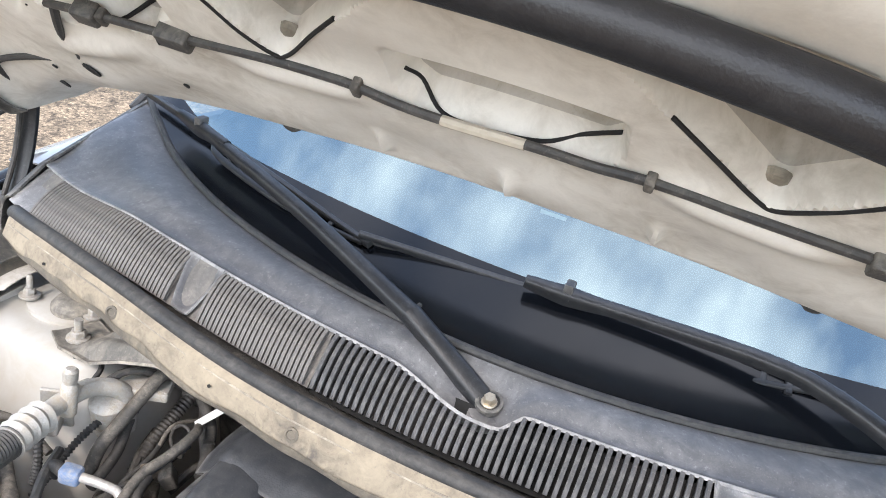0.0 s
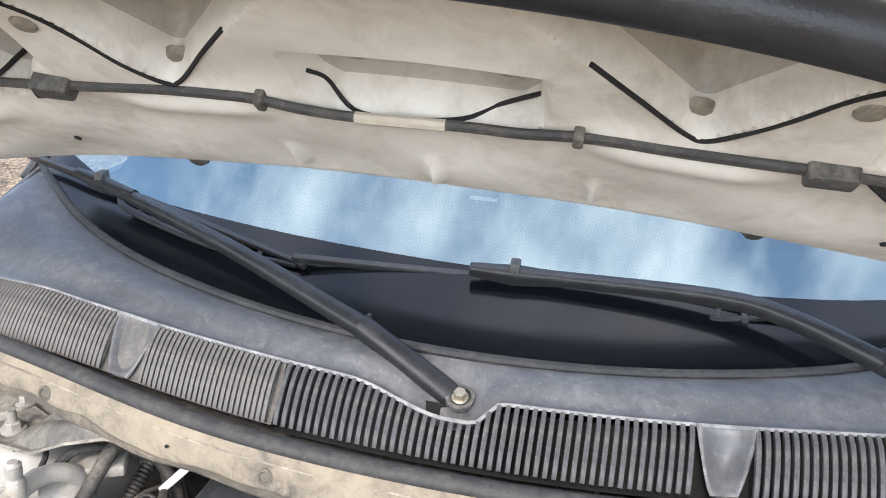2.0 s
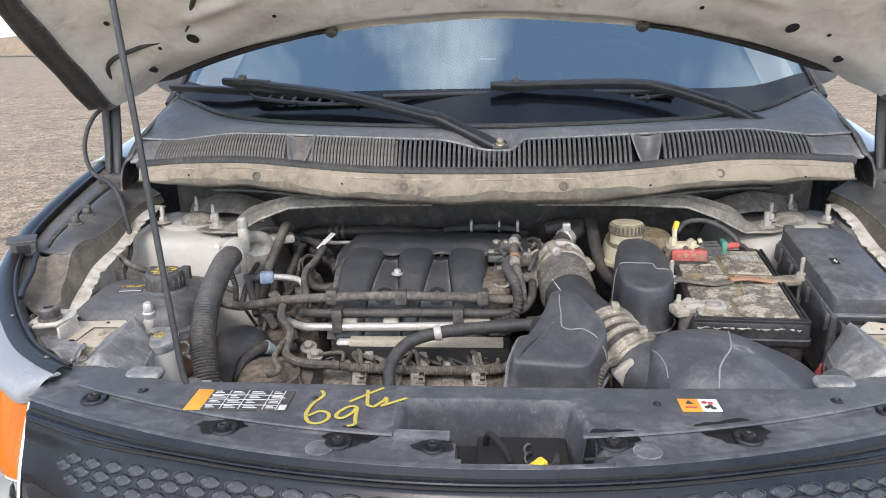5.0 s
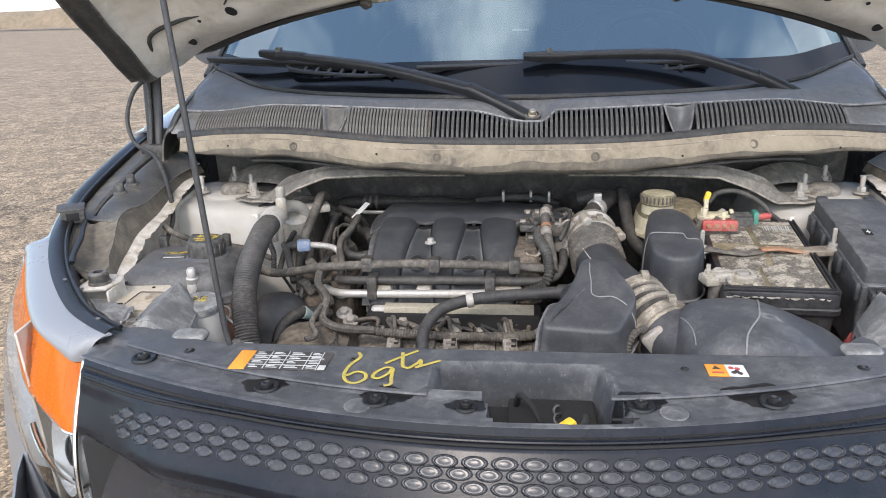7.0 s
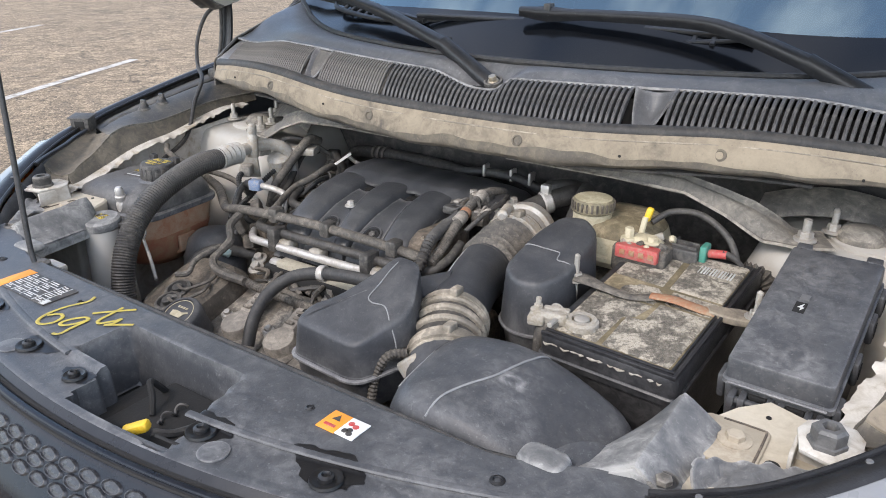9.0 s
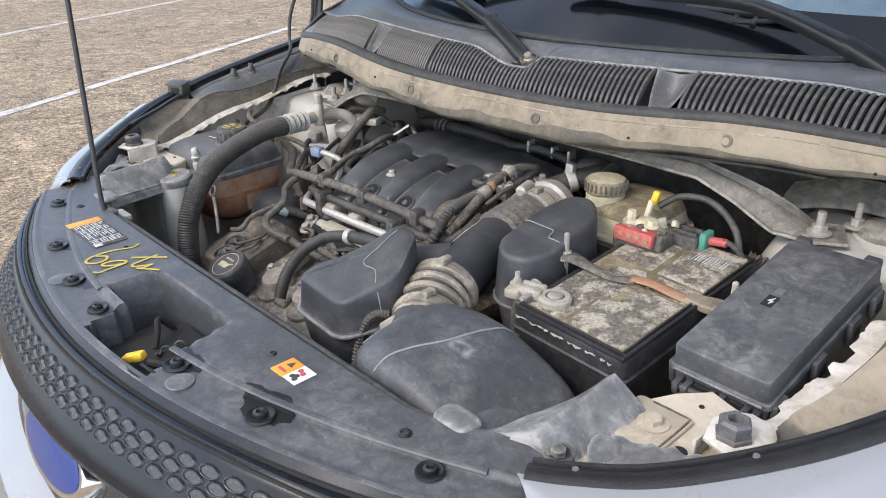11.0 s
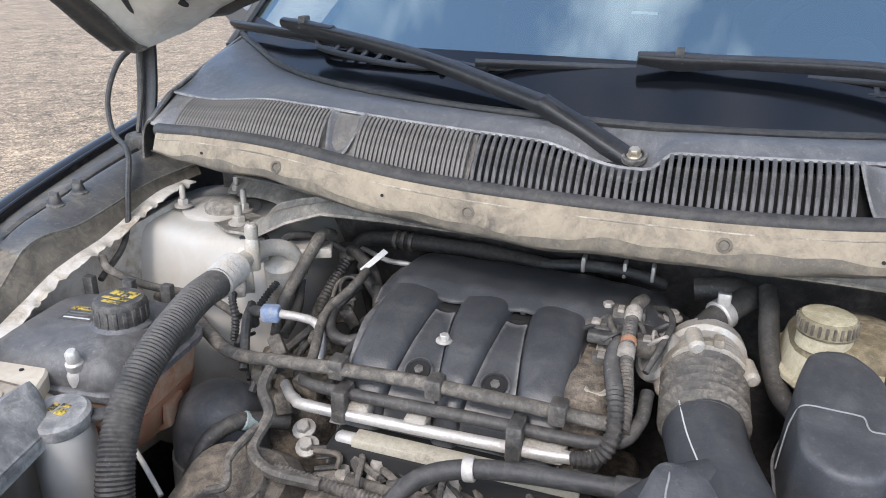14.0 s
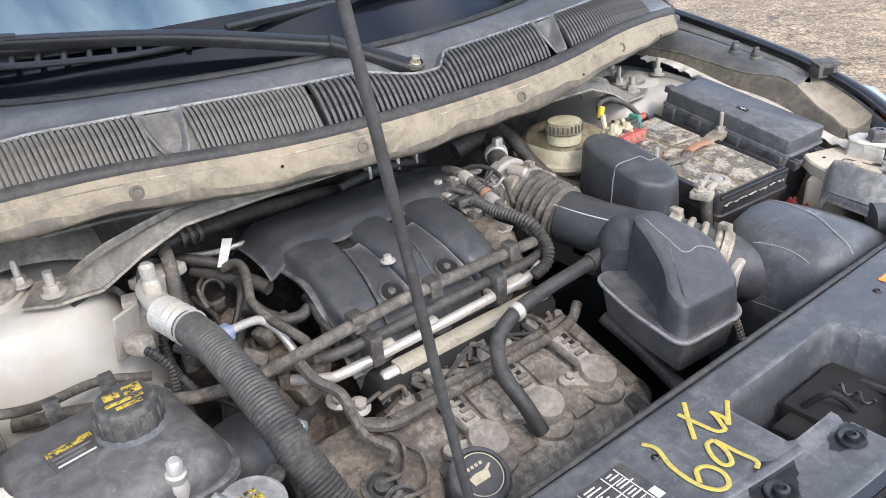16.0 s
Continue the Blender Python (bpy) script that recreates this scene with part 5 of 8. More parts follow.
def cover_top(u, v):
    """The shield over the radiator, with its latch well."""
    x = u
    y0, y1 = front_y(x) + 0.004, cover_rear(x)
    y = y0 + (y1 - y0) * v
    z = 1.017 - 0.006 * smooth(0.10, 0.0, v) - 0.014 * smooth(0.93, 1.0, v)
    ridge = front_y(x) + 0.062
    z -= 0.006 * (1 - smooth(ridge - 0.004, ridge + 0.006, y)) * smooth(0.02, 0.1, v)
    z -= 0.085 * in_recess(x, y)
    return (x, y, z)


shield_cover = part("radiator_cover", G().sheet(cover_top, lin(-0.583, 0.583, 156), lin(0, 1, 56), thick=0.003), M_COVER, car, "dusty grey plastic cover over the radiator")
part("rear_lip", G().tube([(x, cover_rear(x) + 0.002, 1.004) for x in lin(-0.50, 0.46, 16)], 0.005, 8, 3), M_RUBBER, shield_cover)
for x, y, r in ((-0.49, -0.012, 0.017), (-0.433, 0.004, 0.017), (-0.296, -0.080, 0.016), (-0.155, -0.106, 0.016), (-0.047, -0.113, 0.014), (0.153, -0.098, 0.017), (0.305, -0.080, 0.017), (0.218, -0.011, 0.012), (-0.203, -0.010, 0.010), (0.436, 0.004, 0.017), (0.49, -0.012, 0.015)):
    r *= 0.86
    cup = part("pin_cup", G().lathe([(r * 1.15, -0.001), (r * 1.08, 0.0016), (r * 0.95, 0.0018), (r * 0.8, 0.0006)], (x, y, 1.0135), (0, 0, 1), 18), M_WET, shield_cover)
    part("pin", G().lathe([(r * 0.55, 0), (r * 0.52, 0.004), (r * 0.3, 0.0055), (r * 0.22, 0.003)], (x, y, 1.0136), (0, 0, 1), 14), M_SEAL, cup)
for x, y in ((-0.174, -0.118), (0.188, -0.112)):
    part("disc", G().lathe([(0.016, 0), (0.016, 0.0014), (0.014, 0.002)], (x, y, 1.0115), (0, 0, 1), 20), M_COVER, shield_cover)
def stain(x, y, w, d, a, r):
    """A wet patch that lies on the cover and follows its step."""
    px = x + r * w * math.cos(a) * (1 + 0.16 * math.sin(3 * a + x * 40) + 0.06 * math.sin(9 * a))
    py = y + r * d * math.sin(a) * (1 + 0.18 * math.sin(4 * a + x * 30) + 0.07 * math.sin(11 * a))
    y0 = front_y(px) + 0.004
    return Vector(cover_top(px, (py - y0) / (cover_rear(px) - y0))) + Vector((0, 0, 0.0007))


for x, y, w, d in ((-0.303, -0.074, 0.028, 0.017), (-0.146, -0.096, 0.030, 0.017), (-0.046, -0.108, 0.024, 0.012), (0.152, -0.090, 0.031, 0.017), (0.296, -0.068, 0.040, 0.021)):
    part("wet_stain", G().sheet(lambda u, v: stain(x, y, w, d, u, v), lin(0, 2 * math.pi, 40), lin(0.02, 1, 8), flip=True), M_WET, shield_cover)
part("front_bead", G().tube([(x, front_y(x) + 0.014, 1.0085) for x in lin(-0.575, 0.575, 26)], 0.0032, 8, 3, flat=0.7), M_COVER, shield_cover)
for x0, x1 in ((-0.57, -0.098), (0.118, 0.57)):
    part("front_groove", G().tube([(x, front_y(x) + 0.026, 1.0098) for x in lin(x0, x1, 14)], 0.0022, 6, 3, flat=0.6), M_DARK, shield_cover)
part("rim_ridge", G().tube([(x, front_y(x) + 0.064, 1.0155) for x in lin(-0.53, -0.095, 12)], 0.005, 8, 3, flat=0.5), M_COVER, shield_cover)
part("rim_ridge", G().tube([(x, front_y(x) + 0.064, 1.0155) for x in lin(0.12, 0.53, 12)], 0.005, 8, 3, flat=0.5), M_COVER, shield_cover)
for sgn in (-1, 1):
    def wing(u, v):
        """Raised arm of the cover: u from front to rear, v from the cover over the crest and down its outer side."""
        inner = Vector((0.470, 0.060, 1.000)).lerp(Vector((0.512, 0.208, 0.992)), u)
        crest = Vector((0.534, 0.080, 1.026)).lerp(Vector((0.538, 0.218, 1.035)), u)
        foot = Vector((0.566, 0.078, 1.004)).lerp(Vector((0.583, 0.222, 1.004)), u)
        p = inner.lerp(crest, v / 0.6) if v < 0.6 else crest.lerp(foot, (v - 0.6) / 0.4)
        return mirrored(p - Vector((0, 0, 0.0016 * math.sin(u * 9 + v * 5) * v + 0.03 * smooth(0.93, 1.0, u))), sgn)
    part("cover_wing", G().sheet(wing, lin(0, 1, 24), lin(0, 1, 20), thick=0.004, flip=sgn < 0), M_ARM, shield_cover)
    part("wing_wall", G().sheet(lambda u, v: wing(1.0, u) - Vector((0, 0, 0.02 * v)), lin(0, 1, 16), lin(0, 1, 2), thick=0.003, flip=sgn > 0), M_ARM, shield_cover)
    part("wing_front", G().sheet(lambda u, v: wing(0.0, u) - Vector((0, 0, 0.03 * v)), lin(0, 1, 20), lin(0, 1, 2), thick=0.003, flip=sgn < 0), M_ARM, shield_cover)
    part("wing_skirt", G().sheet(lambda u, v: wing(u, 0.0) - Vector((0, 0, 0.016 * v)), lin(0, 1, 12), lin(0, 1, 2), thick=0.003, flip=sgn > 0), M_ARM, shield_cover)
    part("wing_boss", G().box(*sorted((sgn * 0.430, sgn * 0.480)), 0.040, 0.075, 1.008, 1.020, 0.006, 0.012), M_ARM, shield_cover)
# Latch in the well.
latch = thing("hood_latch", (0.04, -0.07, 0.935), "black hood latch with a yellow release tab", "latch")
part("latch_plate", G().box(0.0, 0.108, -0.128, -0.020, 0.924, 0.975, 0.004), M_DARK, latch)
# Well floor coloured black in place of the shade down there.
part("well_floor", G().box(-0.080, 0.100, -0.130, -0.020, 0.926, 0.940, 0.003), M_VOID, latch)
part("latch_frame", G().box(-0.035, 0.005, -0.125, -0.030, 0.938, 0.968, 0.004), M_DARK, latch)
part("latch_hook", G().tube([(0.01, -0.04, 0.975), (0.015, -0.06, 1.0), (0.03, -0.07, 0.99), (0.04, -0.08, 0.975)], 0.004, 8, 6), M_DARK, latch)
part("latch_spring", G().tube([(0.06 + 0.004 * math.cos(i), -0.05 - 0.003 * i, 0.980 + 0.004 * math.sin(i)) for i in range(14)], 0.0018, 6, 4), M_HOSE, latch)
part("release_tab", G().box(-0.015, 0.015, -0.007, 0.007, -0.005, 0.006, 0.003, m=Matrix.Translation((0.066, -0.116, 0.990)) @ Matrix.Rotation(radians(35), 4, "Z") @ Matrix.Rotation(radians(-18), 4, "Y")), M_YELLOW, latch, "yellow release tab")
part("tab_lever", G().tube([(0.078, -0.107, 0.985), (0.09, -0.09, 0.978), (0.095, -0.06, 0.972)], 0.005, 8, 4), M_RUBBER, latch)

# Grille bar with its pressed ovals.
def grille(u, v):
    prof = [(0.004, 1.012), (-0.006, 1.003), (-0.014, 1.007), (-0.025, 1.001), (-0.034, 0.990), (-0.066, 0.948), (-0.071, 0.936), (-0.068, 0.922), (-0.045, 0.906)]
    t = v * (len(prof) - 1)
    i = min(int(t), len(prof) - 2)
    a, b = prof[i], prof[i + 1]
    k = t - i
    w = 1 - 0.35 * smooth(0.42, 0.55, abs(u))
    return Vector((u * (1 - 0.07 * smooth(0.60, 0.85, v)), front_y(u) + w * (a[0] + (b[0] - a[0]) * k), a[1] + (b[1] - a[1]) * k - 0.02 * smooth(0.3, 0.56, abs(u)) * smooth(0.1, 0.5, v)))


gr = part("grille", G().sheet(grille, lin(-0.572, 0.572, 94), lin(0, 1, 40), thick=0.004, flip=True), M_GROVE, car, "black grille bar with rows of pressed ovals")
part("grille_ridge", G().tube([grille(u, 0.27) + Vector((0, 0, 0.0015)) for u in lin(-0.568, 0.568, 26)], 0.0035, 8, 3, flat=0.6), M_GROVE, gr)
part("grille_groove", G().tube([grille(u, 0.33) + Vector((0, 0, 0.0006)) for u in lin(-0.568, 0.568, 26)], 0.0022, 6, 3), M_DARK, gr)
part("grille_groove", G().tube([grille(u, 0.125) + Vector((0, 0, 0.001)) for u in lin(-0.568, 0.568, 24)], 0.003, 6, 3), M_DARK, gr)


def dimple_mesh():
    g = G()
    rings = [[(0.0116 * k * math.cos(a), 0.0058 * k * math.sin(a), h * 0.8) for a in lin(0, 2 * math.pi * 15 / 16, 15)] for k, h in ((1.30, -0.0004), (1.18, 0.0022), (1.08, 0.0036), (0.99, 0.0034), (0.92, 0.0006), (0.86, 0.0004), (0.55, 0.0011), (0.2, 0.0013))]
    g.loft(rings, cap=(False, True))
    return mesh_of(g, "oval", M_OVAL, 60)


OVAL = dimple_mesh()
for row, (v, shift) in enumerate(((0.494, 0.0), (0.527, 0.5), (0.560, 0.0))):
    for i in range(-16, 17):
        x = (i + shift) * 0.032
        if abs(x) > 0.50:
            continue
        a, b, c = grille(x, v), grille(x, v + 0.02), grille(x + 0.01, v)
        z_ax = (c - a).cross(a - b).normalized()
        x_ax = (c - a).normalized()
        y_ax = z_ax.cross(x_ax)
        ob = new("oval", OVAL)
        ob.parent = gr
        ob.matrix_basis = Matrix.Translation(a) @ Matrix((x_ax, y_ax, z_ax)).transposed().to_4x4()
low = part("lower_grille", G().sheet(lambda u, v: (u, front_y(u) - 0.028 - 0.03 * math.sin(v * 2.5), 0.915 - 0.30 * v), lin(-0.555, 0.555, 42), lin(0, 1, 10), thick=0.004, flip=True), M_GLOSS, car)
for j, z in enumerate((0.79, 0.715)):
    part("grille_slat", G().tube([(x, front_y(x) - 0.052 - 0.006 * j, z - 0.03 * smooth(0.2, 0.5, abs(x))) for x in lin(-0.53, 0.53, 16)], 0.019, 10, 3, flat=0.8), M_GLOSS, low)
BADGE = Matrix.Translation((0.0, front_y(0) - 0.050, 0.866)) @ Matrix.Rotation(radians(-24), 4, "X")
badge = part("badge", G().loft([[BADGE @ Vector((a_ * math.cos(t), -d, b_ * math.sin(t))) for t in lin(0, 2 * math.pi * 39 / 40, 39)] for a_, b_, d in ((0.106, 0.046, -0.02), (0.106, 0.046, 0.008), (0.103, 0.043, 0.012), (0.094, 0.036, 0.012))]), M_CHROME, car, "plain oval badge with a silver rim")
part("badge_field", G().loft([[BADGE @ Vector((a_ * math.cos(t), -d, b_ * math.sin(t))) for t in lin(0, 2 * math.pi * 39 / 40, 39)] for a_, b_, d in ((0.094, 0.0365, 0.010), (0.094, 0.0365, 0.0128), (0.090, 0.034, 0.0135))]), M_BADGE, badge, "deep blue oval field")


def bumper_y(u):
    return -0.27 + 0.30 * u * u + 0.55 * u ** 6


part("bumper_shelf", G().sheet(lambda u, v: (u, bumper_y(u) + (min(0.20, front_y(u) - 0.012 - bumper_y(u))) * v, 0.722 + 0.045 * math.sin(v * math.pi / 2) + 0.10 * v * smooth(0.50, 0.60, abs(u))), lin(-0.555, 0.555, 40), lin(0, 1, 8), thick=0.004), M_BODY, car)
part("bumper", G().sheet(lambda u, v: (u, -0.27 + 0.30 * u * u + 0.55 * u ** 6 - 0.03 * math.sin(v * 3), 0.72 - 0.42 * v), lin(-0.98, 0.98, 40), lin(0, 1, 8), thick=0.004, flip=True), M_BODY, car)

# Head lamps.
for sgn in (-1, 1):
    def lamp(u, v, out=0.0):
        """u from the grille outwards and back round the corner, v downwards; the lens hangs from the fender and leans forward."""
        top = fender_skin(0.045 + 0.265 * clamp01(u / 1.76) * 1.76, 1.0) + min(0.0, u) * Vector((0.20, 0.10, 0.0)) + max(0.0, u - 1.76) * Vector((0.08, 0.34, 0.02))
        k = clamp01(u)
        low = Vector((0.582 + 0.205 * k, -0.060 + 0.115 * k + 0.06 * k * k, 0.735)) + min(0.0, u) * Vector((0.20, 0.10, 0.0)) + max(0.0, u - 1) * Vector((0.21, 0.20, 0.0))
        n = Vector((0.55 + 0.3 * k + 0.15 * clamp01(u - 1), -0.80 + 0.25 * k + 0.3 * clamp01(u - 1), 0.12)).normalized()
        return mirrored(top.lerp(low, v) + n * (0.020 * math.sin(math.pi * clamp01(v)) - 0.003 + out), sgn)

    def lens_end(v):
        return 1.76 - 0.66 * smooth(0.36, 1.0, v)

    def amber_low(u):
        return 0.365 - 0.07 * u
    hl = part("headlamp", G().sheet(lambda u, v: lamp(-0.20 + (lens_end(v) + 0.19) * u, v, -0.040 * (1 - smooth(0.85, 1.0, u))), lin(0, 1, 24), lin(0, 1, 16), thick=0.003, flip=sgn > 0), M_LENS, car, "headlamp with amber marker under a clear lens")
    part("amber_marker", G().sheet(lambda u, v: lamp(0.02 + 1.73 * u, 0.010 + (amber_low(u) - 0.01) * v, -0.004 - 0.0022 * math.sin(u * 210) - 0.001 * math.sin(v * 60)), lin(0, 1, 120), lin(0, 1, 24), thick=0.004, flip=sgn > 0), M_AMBER, hl, "amber marker lens")
    part("inner_marker", G().sheet(lambda u, v: lamp(-0.145 + 0.135 * u, 0.010 + (0.28 + 0.08 * u) * v, -0.003 - 0.0012 * math.sin(v * 70)), lin(0, 1, 12), lin(0, 1, 60), thick=0.004, flip=sgn > 0), M_AMBER, hl, "ribbed amber inner marker")
    part("marker_edge", G().tube([lamp(0.02 + 1.73 * u, amber_low(u) + 0.008, -0.002) for u in lin(0.0, 1.0, 16)], 0.003, 8, 3), M_CHROME, hl)
    part("lamp_divider", G().tube([lamp(0.0, v, 0.001) for v in lin(0.0, 1.0, 10)], 0.004, 8, 3), M_CHROME, hl)
    part("lamp_divider", G().tube([lamp(-0.165, v, 0.001) for v in lin(0.0, 1.0, 10)], 0.004, 8, 3), M_CHROME, hl)
    aim = lamp(0.34, 0.58, 0.1) - lamp(0.34, 0.58, 0.0)
    bowl = part("projector", G().lathe([(0.064, -0.012), (0.064, 0.004), (0.058, 0.006), (0.048, -0.004), (0.040, -0.016), (0.036, -0.018)], lamp(0.34, 0.58, -0.022), aim, 32), M_LENS, hl, "pale projector bowl")
    part("projector_lens", G().lathe([(0.027, -0.017), (0.026, -0.008), (0.020, -0.002), (0.011, 0.001), (0.003, 0.002)], lamp(0.34, 0.58, -0.022), aim, 28), M_FRIT, bowl, "dark projector lens")
    part("lamp_blade", G().tube([lamp(u, 0.66 + 0.06 * math.sin(3 * u), -0.012) for u in lin(0.03, 0.95, 12)], 0.006, 8, 3, flat=0.5), M_CHROME, hl)
    part("fender_side", G().sheet(lambda u, v: lamp(lens_end(v) + (1.84 - lens_end(v)) * u, v, 0.001), lin(0, 1, 8), lin(0, 1, 12), thick=0.004, flip=sgn > 0), M_BODY, hl)
    part("lamp_strip", G().sheet(lambda u, v: lamp(-0.19 - 0.11 * u * (1 - smooth(0.35, 0.66, v)), 0.66 * v, 0.002 - 0.006 * u), lin(0, 1, 4), lin(0, 1.0, 14), thick=0.004, flip=sgn < 0), M_BODY, hl)
    part("lower_corner", G().sheet(lambda u, v: lamp(u, 1.0, 0.002) + Vector((0, -0.02 * math.sin(v * 3), -0.40 * v)), lin(-0.20, 1.84, 24), lin(0, 1, 8), thick=0.004, flip=sgn > 0), M_BODY, hl)
    part("lens", G().sheet(lambda u, v: lamp(-0.16 + (lens_end(v) + 0.16) * u, v, 0.006), lin(0, 1, 20), lin(0, 1, 16), flip=sgn > 0), M_CLEAR, hl, "clear headlamp lens")


# ---- engine ----
engine = thing("engine", (-0.13, 0.40, 0.60), "dusty V6 engine under a black intake manifold", "engine")
part("block", G().box(-0.40, 0.09, 0.20, 0.62, 0.56, 0.83, 0.02), M_GRIME, engine)


SLOTS = (-0.183, -0.085)


def gap_half(v):
    """Half the width of the trough between two runners: narrow at the plenum, wider towards the heads."""
    return 0.010 + 0.020 * smooth(0.25, 0.95, v)


def over_top(v):
    """The runners' line from the plenum over the top and down to the heads: y and z."""
    prof = [(0.655, 1.032), (0.62, 1.040), (0.575, 1.042), (0.53, 1.036), (0.485, 1.022), (0.445, 1.000), (0.415, 0.967), (0.402, 0.925)]
    t = v * (len(prof) - 1)
    i = min(int(t), len(prof) - 2)
    a, b = prof[i], prof[i + 1]
    k = t - i
    return a[0] + (b[0] - a[0]) * k, a[1] + (b[1] - a[1]) * k


def runner(u, v, left, right):
    """One broad intake runner between two troughs or an outer side."""
    x0 = SLOTS[left] + gap_half(v) if left is not None else -0.282 + 0.006 * v
    x1 = SLOTS[right] - gap_half(v) if right is not None else 0.010 - 0.004 * v
    y, z = over_top(v)
    q = abs(2 * u - 1)
    drop = 0.005 * q ** 2 + 0.026 * q ** 9
    return (x0 + (x1 - x0) * u, y + 0.35 * drop, z - drop)


def trough(u, v, k):
    """The flat inset between two runners."""
    y, z = over_top(v)
    w = gap_half(v) + 0.002
    return (SLOTS[k] + (2 * u - 1) * w, y + 0.004, z - 0.011 - 0.003 * math.sin(u * math.pi))


mani = part("intake_manifold", G().sheet(lambda u, v: (-0.285 + 0.29 * u, 0.63 - 0.225 * v, 1.012 + 0.006 * math.sin(v * 3) - 0.072 * smooth(0.45, 1.0, v) - 0.02 * smooth(0.88, 1, v)), lin(0, 1, 24), lin(0, 1, 18), thick=0.004, flip=True), M_MANI, engine, "black plastic intake manifold with three runners")
for left, right in ((None, 0), (0, 1), (1, None)):
    part("runner", G().sheet(lambda u, v: runner(u, v, left, right), lin(0, 1, 30), lin(0, 1, 36), thick=0.004, flip=True), M_MANI, mani)
for k in (0, 1):
    part("trough", G().sheet(lambda u, v: trough(u, v, k), lin(0, 1, 8), lin(0.37, 1, 20), thick=0.003, flip=True), M_MANI, mani)
part("runner_edge", G().tube([Vector(runner(0.02, v, None, 0)) + Vector((-0.002, 0, -0.004)) for v in lin(0.2, 0.98, 12)], 0.0022, 6, 4), M_MANI, mani)
def log_at(u, v):
    """The plenum behind the runners: a broad shelf that rounds down at its rear and ends."""
    prof = [(0.575, 1.030), (0.600, 1.043), (0.640, 1.046), (0.680, 1.044), (0.712, 1.036), (0.730, 1.018), (0.735, 0.985)]
    t = v * (len(prof) - 1)
    i = min(int(t), len(prof) - 2)
    a, b = prof[i], prof[i + 1]
    e = smooth(0.10, 0.0, u) + smooth(0.90, 1.0, u)
    return (-0.300 + 0.425 * u, a[0] + (b[0] - a[0]) * (t - i) + 0.012 * e * (1 - v) - 0.03 * u * smooth(0.6, 1.0, u), a[1] + (b[1] - a[1]) * (t - i) - 0.030 * e + 0.002 * math.sin(u * 40) * (1 - v))


part("plenum_log", G().sheet(log_at, lin(0, 1, 60), lin(0, 1, 30), thick=0.004, flip=True), M_MANI, mani)
for u in (0.13, 0.36, 0.60, 0.86):
    part("log_rib", G().tube([Vector(log_at(u, v)) + Vector((0, 0, 0.0005)) for v in lin(0.2, 0.7, 6)], 0.0016, 6, 3), M_COVER, mani)
for x in SLOTS:
    # Dark block that paints the shade inside the runner slot.
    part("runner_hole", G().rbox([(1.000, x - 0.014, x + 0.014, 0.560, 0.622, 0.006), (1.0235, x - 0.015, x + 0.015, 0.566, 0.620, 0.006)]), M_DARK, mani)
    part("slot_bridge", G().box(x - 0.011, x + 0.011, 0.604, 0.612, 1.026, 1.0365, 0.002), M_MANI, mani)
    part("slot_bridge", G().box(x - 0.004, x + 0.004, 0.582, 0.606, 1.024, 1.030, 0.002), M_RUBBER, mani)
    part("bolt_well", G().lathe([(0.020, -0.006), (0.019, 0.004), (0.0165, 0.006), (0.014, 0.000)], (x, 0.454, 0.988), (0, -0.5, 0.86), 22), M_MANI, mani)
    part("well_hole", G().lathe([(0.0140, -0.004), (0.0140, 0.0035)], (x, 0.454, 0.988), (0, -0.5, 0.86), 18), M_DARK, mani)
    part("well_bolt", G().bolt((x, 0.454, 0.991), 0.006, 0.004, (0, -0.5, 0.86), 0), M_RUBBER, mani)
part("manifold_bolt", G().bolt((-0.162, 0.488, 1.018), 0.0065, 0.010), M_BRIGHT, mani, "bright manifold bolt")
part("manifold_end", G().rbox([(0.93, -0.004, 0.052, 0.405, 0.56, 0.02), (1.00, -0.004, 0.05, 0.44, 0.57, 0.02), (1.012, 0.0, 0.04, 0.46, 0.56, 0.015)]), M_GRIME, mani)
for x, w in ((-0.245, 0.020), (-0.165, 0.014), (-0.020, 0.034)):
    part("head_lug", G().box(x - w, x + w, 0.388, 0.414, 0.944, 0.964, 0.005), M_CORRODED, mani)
# Dark block standing in for the shade under the manifold front.
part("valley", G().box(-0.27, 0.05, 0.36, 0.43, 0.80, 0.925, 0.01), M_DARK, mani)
rv_ = random.Random(21)
for j in range(26):
    x = -0.26 + 0.3 * j / 25 + rv_.uniform(-0.006, 0.006)
    a = Vector((x, rv_.uniform(0.345, 0.365), rv_.uniform(0.885, 0.905)))
    part("valley_wire", G().tube([a, a + Vector((rv_.uniform(-0.02, 0.02), 0.01, 0.012)), a + Vector((rv_.uniform(-0.05, 0.05), rv_.uniform(-0.015, 0.02), rv_.uniform(-0.01, 0.01)))], rv_.uniform(0.0018, 0.005), 6, 5), rv_.choice((M_LOOM, M_HOSE, M_RUBBER, M_BROWN)), mani)
rail = part("fuel_rail", G().box(-0.236, 0.036, 0.366, 0.390, 0.912, 0.934, 0.0015), M_RAIL, engine, "cream-coloured fuel rail")
for x in (-0.20, -0.105, -0.01):
    part("injector", G().lathe([(0.011, -0.045), (0.012, -0.02), (0.009, -0.015), (0.009, 0.0)], (x, 0.366, 0.914), (0, 0.5, 1), 12), M_COIL, rail)
part("rail_end", G().lathe([(0.010, 0), (0.010, 0.02), (0.007, 0.024)], (-0.236, 0.378, 0.923), (-1, 0, 0), 10), M_BRIGHT, rail)
